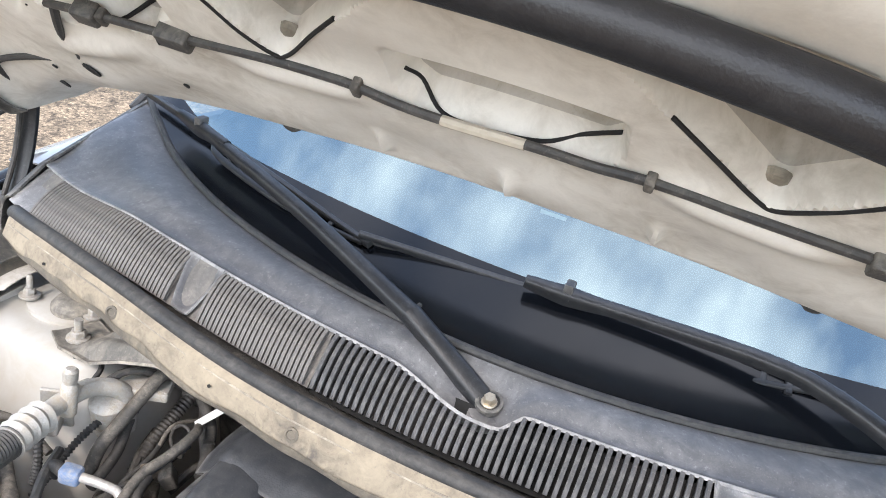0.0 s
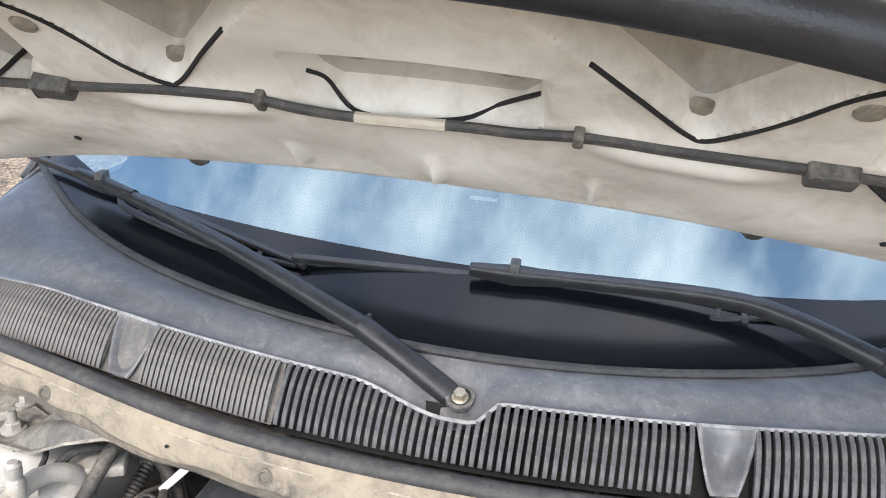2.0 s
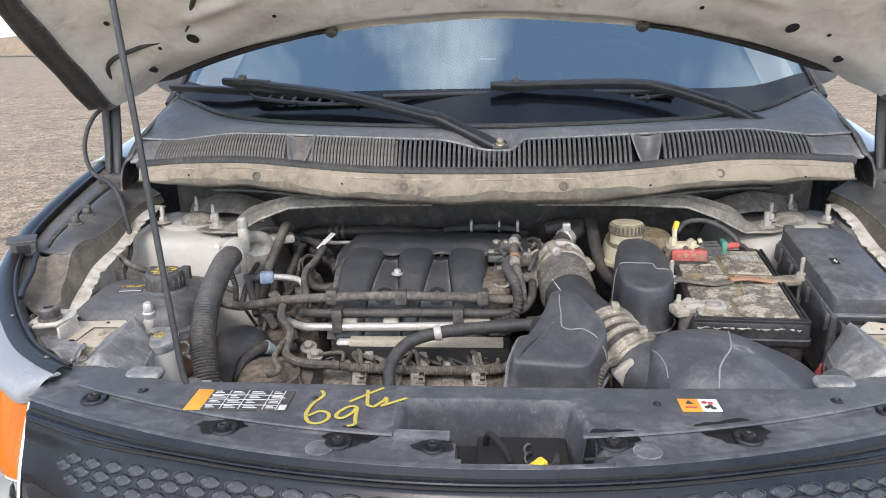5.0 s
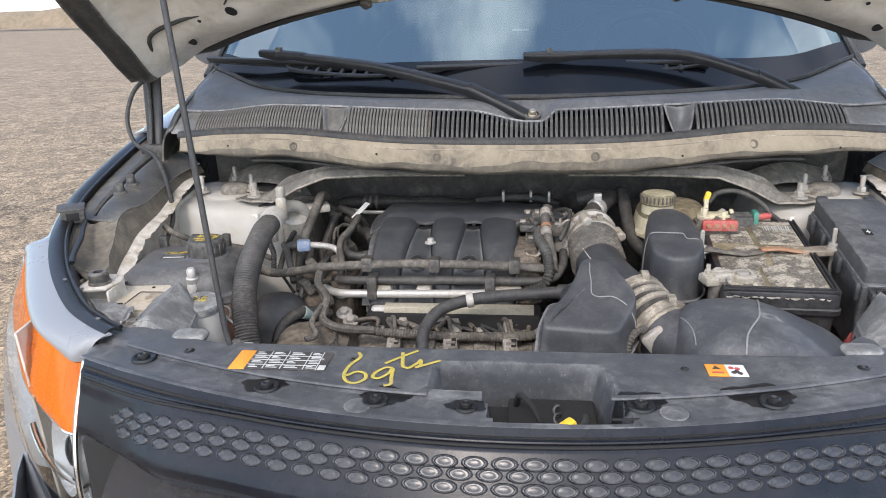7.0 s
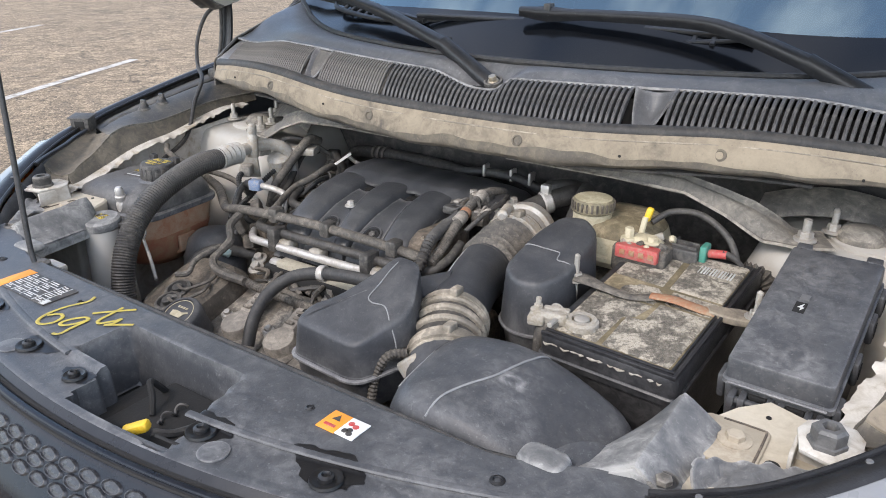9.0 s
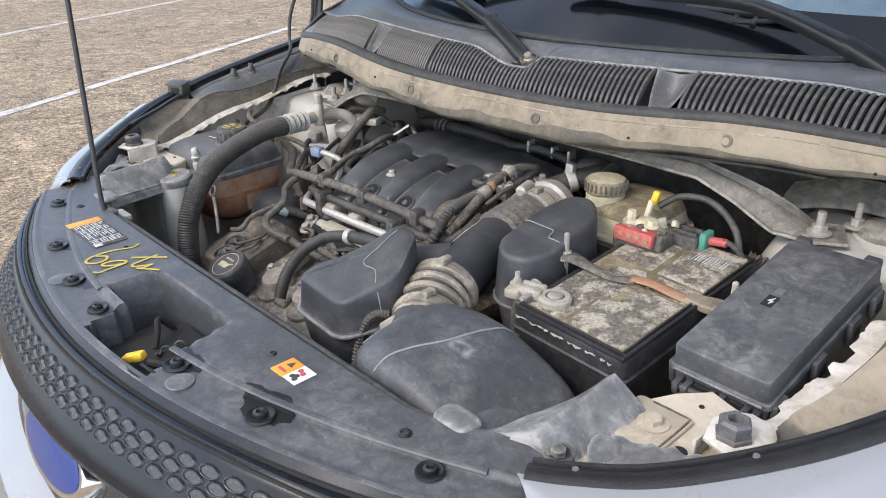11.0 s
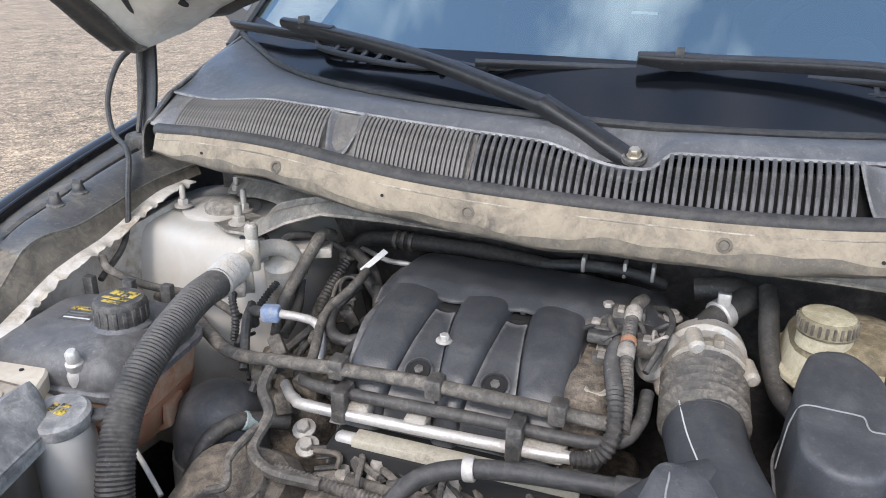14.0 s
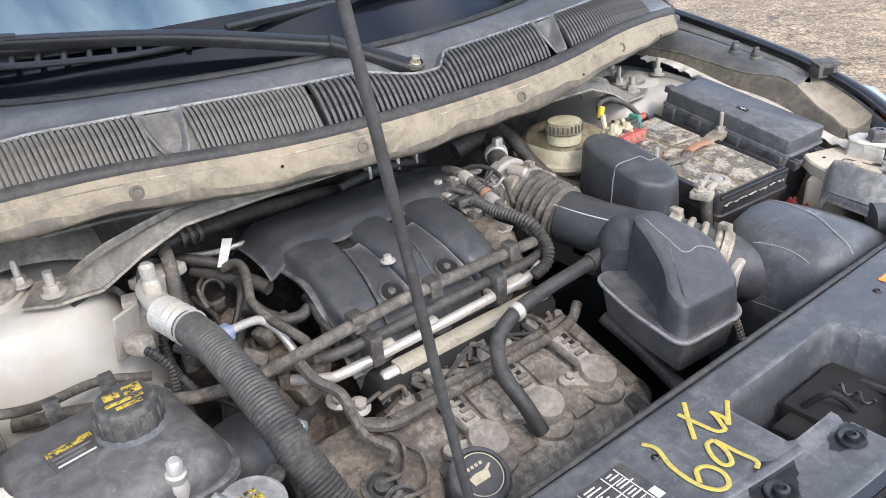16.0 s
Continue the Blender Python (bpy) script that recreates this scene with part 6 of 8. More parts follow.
part("lower_rail", G().tube([(-0.23, 0.34, 0.895), (-0.1, 0.335, 0.892), (0.04, 0.34, 0.895)], 0.009, 10, 5), M_LOOM, engine)
part("silver_pipe", G().tube([(-0.36, 0.43, 0.945), (-0.33, 0.40, 0.948), (-0.28, 0.388, 0.951), (0.0, 0.392, 0.955), (0.05, 0.40, 0.965)], 0.0075, 10, 6), M_BRIGHT, engine, "bright metal fuel pipe")
part("black_pipe", G().tube([(-0.34, 0.43, 0.965), (-0.29, 0.402, 0.972), (-0.1, 0.402, 0.974), (0.05, 0.405, 0.975), (0.085, 0.43, 0.99), (0.09, 0.47, 1.01)], 0.008, 10, 6), M_HOSE, engine)
part("pipe_clamp", G().box(-0.052, -0.034, 0.378, 0.412, 0.942, 0.988, 0.003), M_RUBBER, engine)
part("pipe_clamp", G().box(-0.268, -0.250, 0.378, 0.412, 0.942, 0.985, 0.003), M_HOSE, engine)
harness = thing("wire_harness", (-0.3, 0.42, 0.99), "dust-covered wiring loom along the manifold", "wiring")
part("loom", G().tube([(-0.66, 0.56, 0.965), (-0.58, 0.53, 0.962), (-0.47, 0.455, 0.965), (-0.40, 0.415, 0.985), (-0.34, 0.402, 0.998), (-0.2, 0.408, 1.003), (-0.05, 0.408, 1.002), (0.055, 0.415, 0.995)], 0.0098, 12, 6, flat=0.85), M_LOOM, harness)
part("branch", G().tube([(-0.36, 0.405, 0.99), (-0.355, 0.37, 0.975), (-0.335, 0.35, 0.955), (-0.335, 0.31, 0.935), (-0.30, 0.29, 0.925), (-0.24, 0.295, 0.92)], 0.0075, 8, 6), M_LOOM, harness)
part("branch", G().tube([(-0.34, 0.33, 0.95), (-0.345, 0.28, 0.94), (-0.33, 0.25, 0.93), (-0.345, 0.235, 0.928)], 0.005, 8, 6), M_LOOM, harness)
part("corrugated_branch", G().tube([(-0.30, 0.30, 0.922), (-0.2, 0.305, 0.91), (-0.1, 0.31, 0.905), (0.02, 0.315, 0.905), (0.06, 0.33, 0.92)], 0.0075, 10, 6, ribs=0.005, depth=0.0007), M_LOOM, harness)
part("corrugated_branch", G().tube([(0.060, 0.60, 1.04), (0.051, 0.576, 1.036), (0.044, 0.504, 1.026), (0.057, 0.43, 1.022), (0.062, 0.395, 0.995), (0.050, 0.383, 0.972), (0.022, 0.382, 0.962)], 0.009, 10, 6, ribs=0.006, depth=0.0012), M_HOSE, harness)
for x in (-0.27, -0.145, 0.0):
    part("loom_clip", G().box(x - 0.010, x + 0.010, 0.395, 0.42, 0.990, 1.016, 0.003), M_HOSE, harness)
# Front bank: valve cover, coils, oil cap.
TILT = Matrix.Translation((0, 0.25, 0.85)) @ Matrix.Rotation(radians(17), 4, "X") @ Matrix.Translation((0, -0.25, -0.85))
valve = part("valve_cover", G().rbox([(0.72, -0.30, 0.066, 0.15, 0.385, 0.03), (0.835, -0.295, 0.064, 0.165, 0.380, 0.03), (0.853, -0.285, 0.056, 0.18, 0.370, 0.03), (0.858, -0.27, 0.046, 0.195, 0.355, 0.03)], TILT.to_4x4()), M_VALVE, engine, "grey dusty valve cover")
for x, w in ((-0.155, 0.018), (-0.05, 0.02), (0.045, 0.012)):
    part("cover_boss", G().box(x - w, x + w, 0.21, 0.36, 0.853, 0.864, 0.006, m=TILT), M_VALVE, valve)
for x in (-0.24, -0.06, 0.045):
    part("cover_bolt", G().bolt(TILT @ Vector((x, 0.362, 0.856)), 0.007, 0.012), M_STEEL, valve)
    part("bolt_boss", G().lathe([(0.014, -0.02), (0.014, 0.0), (0.011, 0.002)], TILT @ Vector((x, 0.362, 0.855)), (0, -0.28, 0.96), 14), M_VALVE, valve)


def coil(x):
    head = [(x + 0.027 * math.sin(radians(a)), 0.246 - 0.027 * math.cos(radians(a))) for a in range(-110, 111, 20)] + [(x + 0.016, 0.268), (x + 0.006, 0.274), (x - 0.012, 0.274)]
    c = part("ignition_coil", G().prism(head, [(0.862, 0.0), (0.880, 0.0), (0.884, 0.0015), (0.886, 0.005)], TILT), M_COIL, engine, "grey dusty ignition coil")
    part("skirt", G().prism([(x + 0.034 * math.cos(radians(a)), 0.236 + 0.036 * math.sin(radians(a))) for a in range(0, 360, 15)], [(0.855, -0.002), (0.864, 0.0), (0.867, 0.004)], TILT), M_VALVE, c)
    part("tab", G().prism([(x - 0.046 + 0.010 * math.cos(radians(a)), 0.262 + 0.010 * math.sin(radians(a))) for a in range(60, 271, 30)] + [(x - 0.020, 0.232), (x - 0.014, 0.262)], [(0.862, 0), (0.872, 0), (0.874, 0.002)], TILT), M_COIL, c)
    part("coil_bolt", G().bolt(TILT @ Vector((x - 0.041, 0.261, 0.873)), 0.0065, 0.008, TILT.to_3x3() @ Vector((0, 0, 1)), washer=1.4), M_STEEL, c)
    plug = part("plug", G().box(-0.012, 0.012, 0.0, 0.058, 0.868, 0.886, 0.003, m=TILT @ Matrix.Translation((x - 0.003, 0.270, 0)) @ Matrix.Rotation(radians(6), 4, "Z")), M_COIL, c)
    for k in range(4):
        part("plug_clip", G().box(x - 0.0135 + 0.005 * (k % 2), x + 0.003 + 0.005 * (k % 2), 0.276 + 0.013 * k, 0.283 + 0.013 * k, 0.884, 0.890 - 0.001 * k, 0.0015, m=TILT), M_VALVE, plug)
    part("plug_slot", G().box(x - 0.005, x + 0.003, 0.290, 0.318, 0.8862, 0.8875, 0.0004, m=TILT), M_DARK, plug)
    part("lead", G().tube([TILT @ Vector((x - 0.006, 0.326, 0.878)), TILT @ Vector((x - 0.010, 0.346, 0.888)), TILT @ Vector((x - 0.016, 0.372, 0.884)), TILT @ Vector((x - 0.03, 0.385, 0.872))], 0.0038, 8, 5), M_LOOM, c)


for x in (-0.200, -0.101, 0.002):
    coil(x)
part("side_plug", G().box(0.010, 0.034, 0.150, 0.200, 0.846, 0.862, 0.004, m=TILT), M_RUBBER, engine)
part("yellow_clip", G().box(-0.020, 0.008, 0.132, 0.142, 0.838, 0.850, 0.003, m=TILT), M_CREAM, engine)
oil = thing("oil_cap", (-0.264, 0.184, 0.885), "round black oil filler cap with pale print", "cap")
part("cap", G().lathe([(0.034, -0.03), (0.035, 0.0), (0.037, 0.004), (0.037, 0.022), (0.034, 0.026), (0.029, 0.0275), (0.028, 0.025)], (-0.264, 0.186, 0.880), (0, -0.42, 0.9), 30), M_PLASTIC, oil)
oil_m = Matrix.Translation((-0.264, 0.186, 0.880)) @ Vector((0, 0, 1)).rotation_difference(Vector((0, -0.42, 0.9))).to_matrix().to_4x4()
part("print_ring", G().loft([[oil_m @ Vector((r * math.cos(a), r * math.sin(a), 0.0265)) for a in lin(0, 2 * math.pi * 31 / 32, 31)] for r in (0.0255, 0.0268)], cap=(False, False)), M_CREAM, oil)
part("print_can", G().prism([(-0.014, -0.008), (0.008, -0.008), (0.011, 0.001), (0.018, 0.005), (0.016, 0.007), (0.006, 0.003), (-0.006, 0.004), (-0.016, 0.002)], [(0.0255, 0), (0.0264, 0)], oil_m), M_CREAM, oil)
for j in range(4):
    part("print_bar", G().box(-0.012 + 0.006 * j, -0.008 + 0.006 * j, 0.010, 0.014, 0.0255, 0.0264, 0.0003, m=oil_m), M_CREAM, oil)
part("timing_cover", G().rbox([(0.70, -0.43, -0.27, 0.17, 0.375, 0.04), (0.868, -0.425, -0.275, 0.185, 0.365, 0.045), (0.889, -0.41, -0.285, 0.20, 0.350, 0.04), (0.893, -0.39, -0.30, 0.22, 0.33, 0.03)], TILT), M_BROWN, engine, "brown dusty timing cover")
for x, y in ((-0.355, 0.236), (-0.345, 0.205)):
    p = TILT @ Vector((x, y + 0.02, 0.893))
    ring = part("seal_ring", G().lathe([(0.024, -0.01), (0.024, 0.004), (0.018, 0.006), (0.015, 0.001), (0.010, 0.001), (0.009, 0.008), (0.004, 0.009)], p, (0, -0.32, 0.95), 22), M_RUBBER, engine)
    part("sensor_wire", G().tube([p + Vector((0, 0, 0.008)), p + Vector((0.03, -0.005, 0.012)), p + Vector((0.05, 0.03, 0.02)), p + Vector((0.04, 0.06, 0.025))], 0.0028, 6, 6), M_LOOM, ring)
pcv = thing("breather_hose", (-0.1, 0.32, 0.96), "black rubber breather hose with a steel clip", "hose")
part("hose", G().tube([(0.125, 0.322, 0.988), (0.06, 0.322, 0.984), (-0.02, 0.322, 0.977), (-0.08, 0.316, 0.970), (-0.125, 0.298, 0.958), (-0.148, 0.265, 0.935), (-0.146, 0.228, 0.905), (-0.138, 0.205, 0.87)], 0.0105, 12, 6), M_RUBBER, pcv)
part("clip", G().lathe([(0.0125, -0.006), (0.0135, -0.004), (0.0135, 0.004), (0.0125, 0.006)], (-0.074, 0.317, 0.971), (1, 0.1, 0.15), 16), M_BRIGHT, pcv)
part("end_sleeve", G().tube([(0.13, 0.322, 0.989), (0.075, 0.322, 0.985)], 0.0135, 12), M_RUBBER, pcv)
side_hose = thing("coolant_hose", (0.03, 0.17, 0.8), "dark coolant hose round the valve cover", "hose")
part("hose", G().tube([(-0.24, 0.10, 0.80), (-0.15, 0.105, 0.80), (0.02, 0.12, 0.80), (0.085, 0.15, 0.83), (0.095, 0.22, 0.86), (0.085, 0.30, 0.90)], 0.012, 12, 6), M_HOSE, side_hose)
# Rear clutter: bolts, sensors and hoses round the throttle.
part("sensor_block", G().box(0.040, 0.085, 0.575, 0.612, 1.02, 1.046, 0.006), M_COIL, engine)
for p in ((0.024, 0.607, 1.041), (0.105, 0.609, 1.042)):
    part("flange_bolt", G().bolt(p, 0.0075, 0.011), M_STEEL, engine)
for p, d in (((0.060, 0.590, 1.046), (0.013, 0.012, 0.010)), ((0.024, 0.540, 1.034), (0.016, 0.008, 0.007)), ((0.075, 0.56, 1.035), (0.010, 0.014, 0.010)), ((0.048, 0.555, 1.036), (0.008, 0.012, 0.008))):
    part("connector", G().box(p[0] - d[0], p[0] + d[0], p[1] - d[1], p[1] + d[1], p[2] - d[2], p[2] + d[2], 0.003), M_RUBBER, engine)
rt_ = random.Random(17)
for j in range(16):
    a = Vector((rt_.uniform(0.03, 0.10), rt_.uniform(0.53, 0.61), rt_.uniform(1.024, 1.046)))
    b = a + Vector((rt_.uniform(-0.03, 0.03), rt_.uniform(-0.03, 0.03), rt_.uniform(-0.01, 0.012)))
    part("throttle_wire", G().tube([a, a.lerp(b, 0.5) + Vector((rt_.uniform(-0.012, 0.012), rt_.uniform(-0.01, 0.01), 0.010)), b], rt_.uniform(0.002, 0.0045), 6, 5), rt_.choice((M_LOOM, M_HOSE, M_RUBBER, M_COIL)), engine)
part("sensor_bracket", G().sheet(lambda u, v: (0.020 + 0.028 * v, 0.602 - 0.150 * u, 1.016 - 0.014 * u + 0.004 * math.sin(u * 7) + 0.005 * abs(2 * v - 1) ** 3), lin(0, 1, 14), lin(0, 1, 8), thick=0.003, flip=True), M_ALU, engine, "pale cast bracket")
for pts, r, m in (([(0.066, 0.640, 1.046), (0.060, 0.600, 1.056), (0.058, 0.555, 1.050), (0.060, 0.505, 1.030), (0.068, 0.450, 1.008), (0.070, 0.410, 0.990)], 0.0085, M_LOOM),
                  ([(0.082, 0.622, 1.046), (0.098, 0.600, 1.056), (0.106, 0.565, 1.056), (0.098, 0.525, 1.046), (0.084, 0.490, 1.024)], 0.0042, M_HOSE),
                  ([(0.030, 0.588, 1.040), (0.034, 0.560, 1.042), (0.048, 0.530, 1.034), (0.052, 0.490, 1.016)], 0.0040, M_LOOM),
                  ([(0.016, 0.575, 1.034), (0.000, 0.560, 1.030), (-0.010, 0.545, 1.020)], 0.0036, M_RUBBER)):
    part("sensor_loom", G().tube(pts, r, 10, 6, ribs=0.005 if r > 0.008 else 0.0, depth=0.0008), m, engine)
for y, z in ((0.575, 1.054), (0.512, 1.033)):
    part("loom_tape", G().lathe([(0.0100, -0.010), (0.0108, -0.008), (0.0108, 0.008), (0.0100, 0.010)], (0.0585, y, z), (0.02, -0.95, -0.25), 14), M_COIL, engine)
part("loom_tag", G().lathe([(0.0096, -0.004), (0.0100, -0.003), (0.0100, 0.003), (0.0096, 0.004)], (0.0592, 0.528, 1.040), (0.02, -0.93, -0.34), 14), M_STRAP, engine, "faded red tape band")
for p, d in (((0.014, 0.578, 1.030), (0.014, 0.010, 0.008)), ((0.042, 0.592, 1.046), (0.010, 0.012, 0.008)), ((0.080, 0.540, 1.032), (0.012, 0.010, 0.012)), ((0.030, 0.520, 1.014), (0.012, 0.009, 0.008))):
    plug = part("sensor_plug", G().box(p[0] - d[0], p[0] + d[0], p[1] - d[1], p[1] + d[1], p[2] - d[2], p[2] + d[2], 0.002), M_LOOM, engine)
    part("plug_lock", G().box(p[0] - 0.4 * d[0], p[0] + 0.4 * d[0], p[1] - d[1] - 0.002, p[1] + 0.2 * d[1], p[2] + d[2] - 0.001, p[2] + d[2] + 0.003, 0.001), M_COIL, plug)
throttle = part("throttle_body", G().lathe([(0.036, -0.035), (0.048, -0.03), (0.050, -0.012), (0.044, -0.008), (0.044, 0.012), (0.050, 0.016), (0.050, 0.034), (0.040, 0.036)], (0.150, 0.562, 1.010), (0.05, -0.99, -0.10), 26), M_ALU, engine, "cast aluminium throttle body")
part("throttle_cap", G().lathe([(0.033, -0.004), (0.035, 0.006), (0.034, 0.010), (0.026, 0.013), (0.024, 0.010), (0.012, 0.010)], (0.098, 0.556, 1.012), (-0.75, -0.45, 0.5), 28), M_BRIGHT, throttle, "round bright throttle sensor cap")
for a in (20, 110, 200, 290):
    part("throttle_lug", G().lathe([(0.010, -0.012), (0.010, 0.018), (0.006, 0.022)], Vector((0.150, 0.535, 1.008)) + Vector((0.05 * math.cos(radians(a)), 0, 0.05 * math.sin(radians(a)))), (0.2, -0.97, -0.08), 12), M_ALU, throttle)

# ---- intake: duct, chambers, air box ----
intake = thing("air_intake", (0.22, 0.25, 0.90), "black ribbed air duct with clamps from air box to throttle", "air intake")
duct_path = [(0.150, 0.537, 1.006), (0.152, 0.490, 1.000), (0.154, 0.440, 0.993), (0.165, 0.385, 0.990), (0.182, 0.330, 0.987), (0.200, 0.280, 0.984), (0.218, 0.240, 0.974), (0.240, 0.205, 0.960)]
part("bellows", G().tube(duct_path[:3], 0.0445, 32, 14, ribs=0.0140, depth=0.0056), M_LOOM, intake, "dusty rubber bellows")
part("duct", G().tube(duct_path[2:6], 0.043, 24, 8, radii=[0.044, 0.042, 0.042, 0.044]), M_PLASTIC, intake)
sleeve = part("sleeve", G().tube(duct_path[5:], 0.0445, 28, 10), M_HOSE, intake, "dust-caked ribbed sleeve")
sleeve_line = curve_points(duct_path[5:], 12)
for k in (1, 6, 11, 16, 21):
    axis = sleeve_line[k + 1] - sleeve_line[k]
    part("sleeve_ring", G().lathe([(0.0440, -0.0052), (0.0485, -0.0046), (0.0508, -0.002), (0.0508, 0.002), (0.0485, 0.0046), (0.0440, 0.0052)], sleeve_line[k], axis, 32, (False, False)), M_CLAMP, sleeve)
for i, (p, ax) in enumerate(((duct_path[0], (0.2, -0.97, 0)), (duct_path[5], (0.4, -0.9, -0.15)), ((0.232, 0.218, 0.968), (0.5, -0.82, -0.3)))):
    band = part("clamp_band", G().lathe([(0.047, -0.006), (0.052, -0.005), (0.052, 0.005), (0.047, 0.006)], p, ax, 28, (False, False)), M_CLAMP, intake)
    part("clamp_screw", G().box(-0.006, 0.006, -0.009, 0.009, -0.005, 0.006, 0.002, m=Matrix.Translation(Vector(p) + Vector((0.01, -0.005, 0.052)))), M_CLAMP, band)
part("seam", G().tube([Vector(p) + Vector((-0.030, 0.002, 0.032)) for p in duct_path[2:5]], 0.0009, 6, 6), M_BAR, intake)
elbow = part("elbow", G().tube([(0.224, 0.230, 0.972), (0.250, 0.192, 0.958), (0.30, 0.165, 0.948)], 0.05, 24, 8, radii=[0.046, 0.050, 0.058]), M_PLASTIC, intake)
part("air_meter", G().box(-0.022, 0.022, -0.014, 0.014, -0.012, 0.026, 0.004, m=Matrix.Translation((0.214, 0.178, 0.962)) @ Matrix.Rotation(radians(50), 4, "Y")), M_ALU, elbow)
part("meter_plug", G().tube([(0.20, 0.18, 0.985), (0.18, 0.165, 0.98), (0.17, 0.15, 0.95), (0.175, 0.13, 0.90)], 0.006, 8, 6, ribs=0.005, depth=0.0007), M_LOOM, elbow)
AIR_TURN = Matrix.Translation((0.368, 0.150, 0)) @ Matrix.Rotation(radians(4), 4, "Z")


LID_RX, LID_RY, LID_EX = 0.135, 0.098, 0.50


def lid_z(x, y, k):
    """Height of the lid where its outline has shrunk to the share k: steep sides, firm shoulders, a nearly flat top."""
    shape = ((1.0, 0.0), (0.985, 0.030), (0.955, 0.058), (0.90, 0.078), (0.82, 0.090), (0.68, 0.097), (0.40, 0.101), (0.0, 0.102))
    for (k0, h0), (k1, h1) in zip(shape, shape[1:]):
        if k >= k1:
            h = h0 + (h1 - h0) * (k0 - k) / (k0 - k1)
            break
    return 0.925 + h * (1 - 0.46 * smooth(-0.03, 0.125, x)) + 0.05 * (y - 0.02) * min(1.0, h / 0.09)


def air_box(u, v):
    """Boxy lid, u round it, v from the rim to the crown."""
    a = 2 * math.pi * u
    k = 1 - v ** 1.9
    x, y = math.copysign(abs(math.cos(a)) ** LID_EX, math.cos(a)) * LID_RX * k, math.copysign(abs(math.sin(a)) ** LID_EX, math.sin(a)) * LID_RY * k
    return AIR_TURN @ Vector((x, y, lid_z(x, y, k)))


def on_lid(x, y):
    k = min(1.0, ((abs(x) / LID_RX) ** (2 / LID_EX) + (abs(y) / LID_RY) ** (2 / LID_EX)) ** (LID_EX / 2))
    return AIR_TURN @ Vector((x, y, lid_z(x, y, k) + 0.0006))


airbox = part("air_box_lid", G().sheet(air_box, lin(0, 1, 72), lin(0, 1.0, 24)), M_COVER, intake, "smooth dusty black air box lid")
part("air_box_base", G().rbox([(0.72, -0.12, 0.12, -0.085, 0.085, 0.04), (0.90, -0.134, 0.134, -0.098, 0.098, 0.04), (0.926, -0.137, 0.137, -0.101, 0.101, 0.04)], AIR_TURN), M_PLASTIC, airbox)
part("lid_seam", G().tube([on_lid(0.012 - 0.055 * t - 0.018 * smooth(0.5, 0.9, t), 0.088 - 0.172 * t) for t in lin(0, 1, 14)], 0.0013, 6, 3), M_SEAM, airbox)
part("lid_scuff", G().tube([on_lid(-0.118 + 0.004 * math.sin(t * 3), 0.03 - 0.08 * t) for t in lin(0, 1, 8)], 0.0009, 6, 3), M_SEAM, airbox)
part("snorkel", G().tube([(0.47, 0.11, 0.985), (0.50, 0.075, 0.985), (0.53, 0.06, 0.985)], 0.035, 16, 6, flat=0.7), M_COVER, airbox)


def chamber(name, outline, z_rim, z_back, z_front, y_back, y_front, label, lean=0.0, upper=None):
    """A moulded sound chamber: sloping top, soft edges, a parting rim."""
    c = thing(name, (sum(p[0] for p in outline) / len(outline), sum(p[1] for p in outline) / len(outline), z_rim - 0.07), label, "air chamber")

    upper = upper or outline

    def lift(p, t):
        k = (p.y - y_front) / (y_back - y_front)
        return (z_rim + lean * k) * (1 - t) + t * (z_front + (z_back - z_front) * k)

    def body(levels, g):
        base = G().prism(upper, [(0, d) for _, d in levels])
        n = len(upper)
        rings = [[(base.v[i * n + j][0], base.v[i * n + j][1], lift(Vector(base.v[i * n + j]), t)) for j in range(n)] for i, (t, _) in enumerate(levels)]
        mid = Vector((sum(p[0] for p in outline) / len(outline), sum(p[1] for p in outline) / len(outline), 0))
        crown = [Vector((p[0], p[1], 0)).lerp(mid, 0.96) for p in rings[-1]]
        rings.append([(p.x, p.y, lift(p, 1.0)) for p in crown])
        return g.loft(rings)

    shell = part("upper_shell", body([(0.0, 0.0), (0.55, 0.003), (0.88, 0.005), (0.95, 0.0065), (0.982, 0.0095), (0.997, 0.0135), (1.0, 0.018)], G()), M_PLASTIC, c)
    def leaning(levels):
        flat = G().prism(outline, levels)
        flat.v = [(x, y, z + lean * (y - y_front) / (y_back - y_front)) for x, y, z in flat.v]
        return flat

    part("rim", leaning([(z_rim - 0.005, -0.0005), (z_rim - 0.004, -0.0028), (z_rim - 0.001, -0.0028), (z_rim, -0.0005)]), M_COWL, c)
    part("ledge", leaning([(z_rim - 0.003, 0.0005), (z_rim + 0.0012, 0.0015)]), M_PLASTIC, c)
    part("lower_shell", leaning([(z_rim - 0.070, 0.03), (z_rim - 0.055, 0.012), (z_rim - 0.006, 0.003)]), M_PLASTIC, c)
    return c, shell, lift


def soft(outline, k=4):
    """Rounds the corners of an outline."""
    out, n = [], len(outline)
    for i in range(n):
        a, b, c = (Vector(outline[(i + j) % n]) for j in (-1, 0, 1))
        r = min(0.022, (a - b).length * 0.42, (c - b).length * 0.42)
        p, q = b + (a - b).normalized() * r, b + (c - b).normalized() * r
        for j in range(k + 1):
            t = j / k
            out.append(tuple((1 - t) ** 2 * p + 2 * t * (1 - t) * b + t * t * q))
    return out


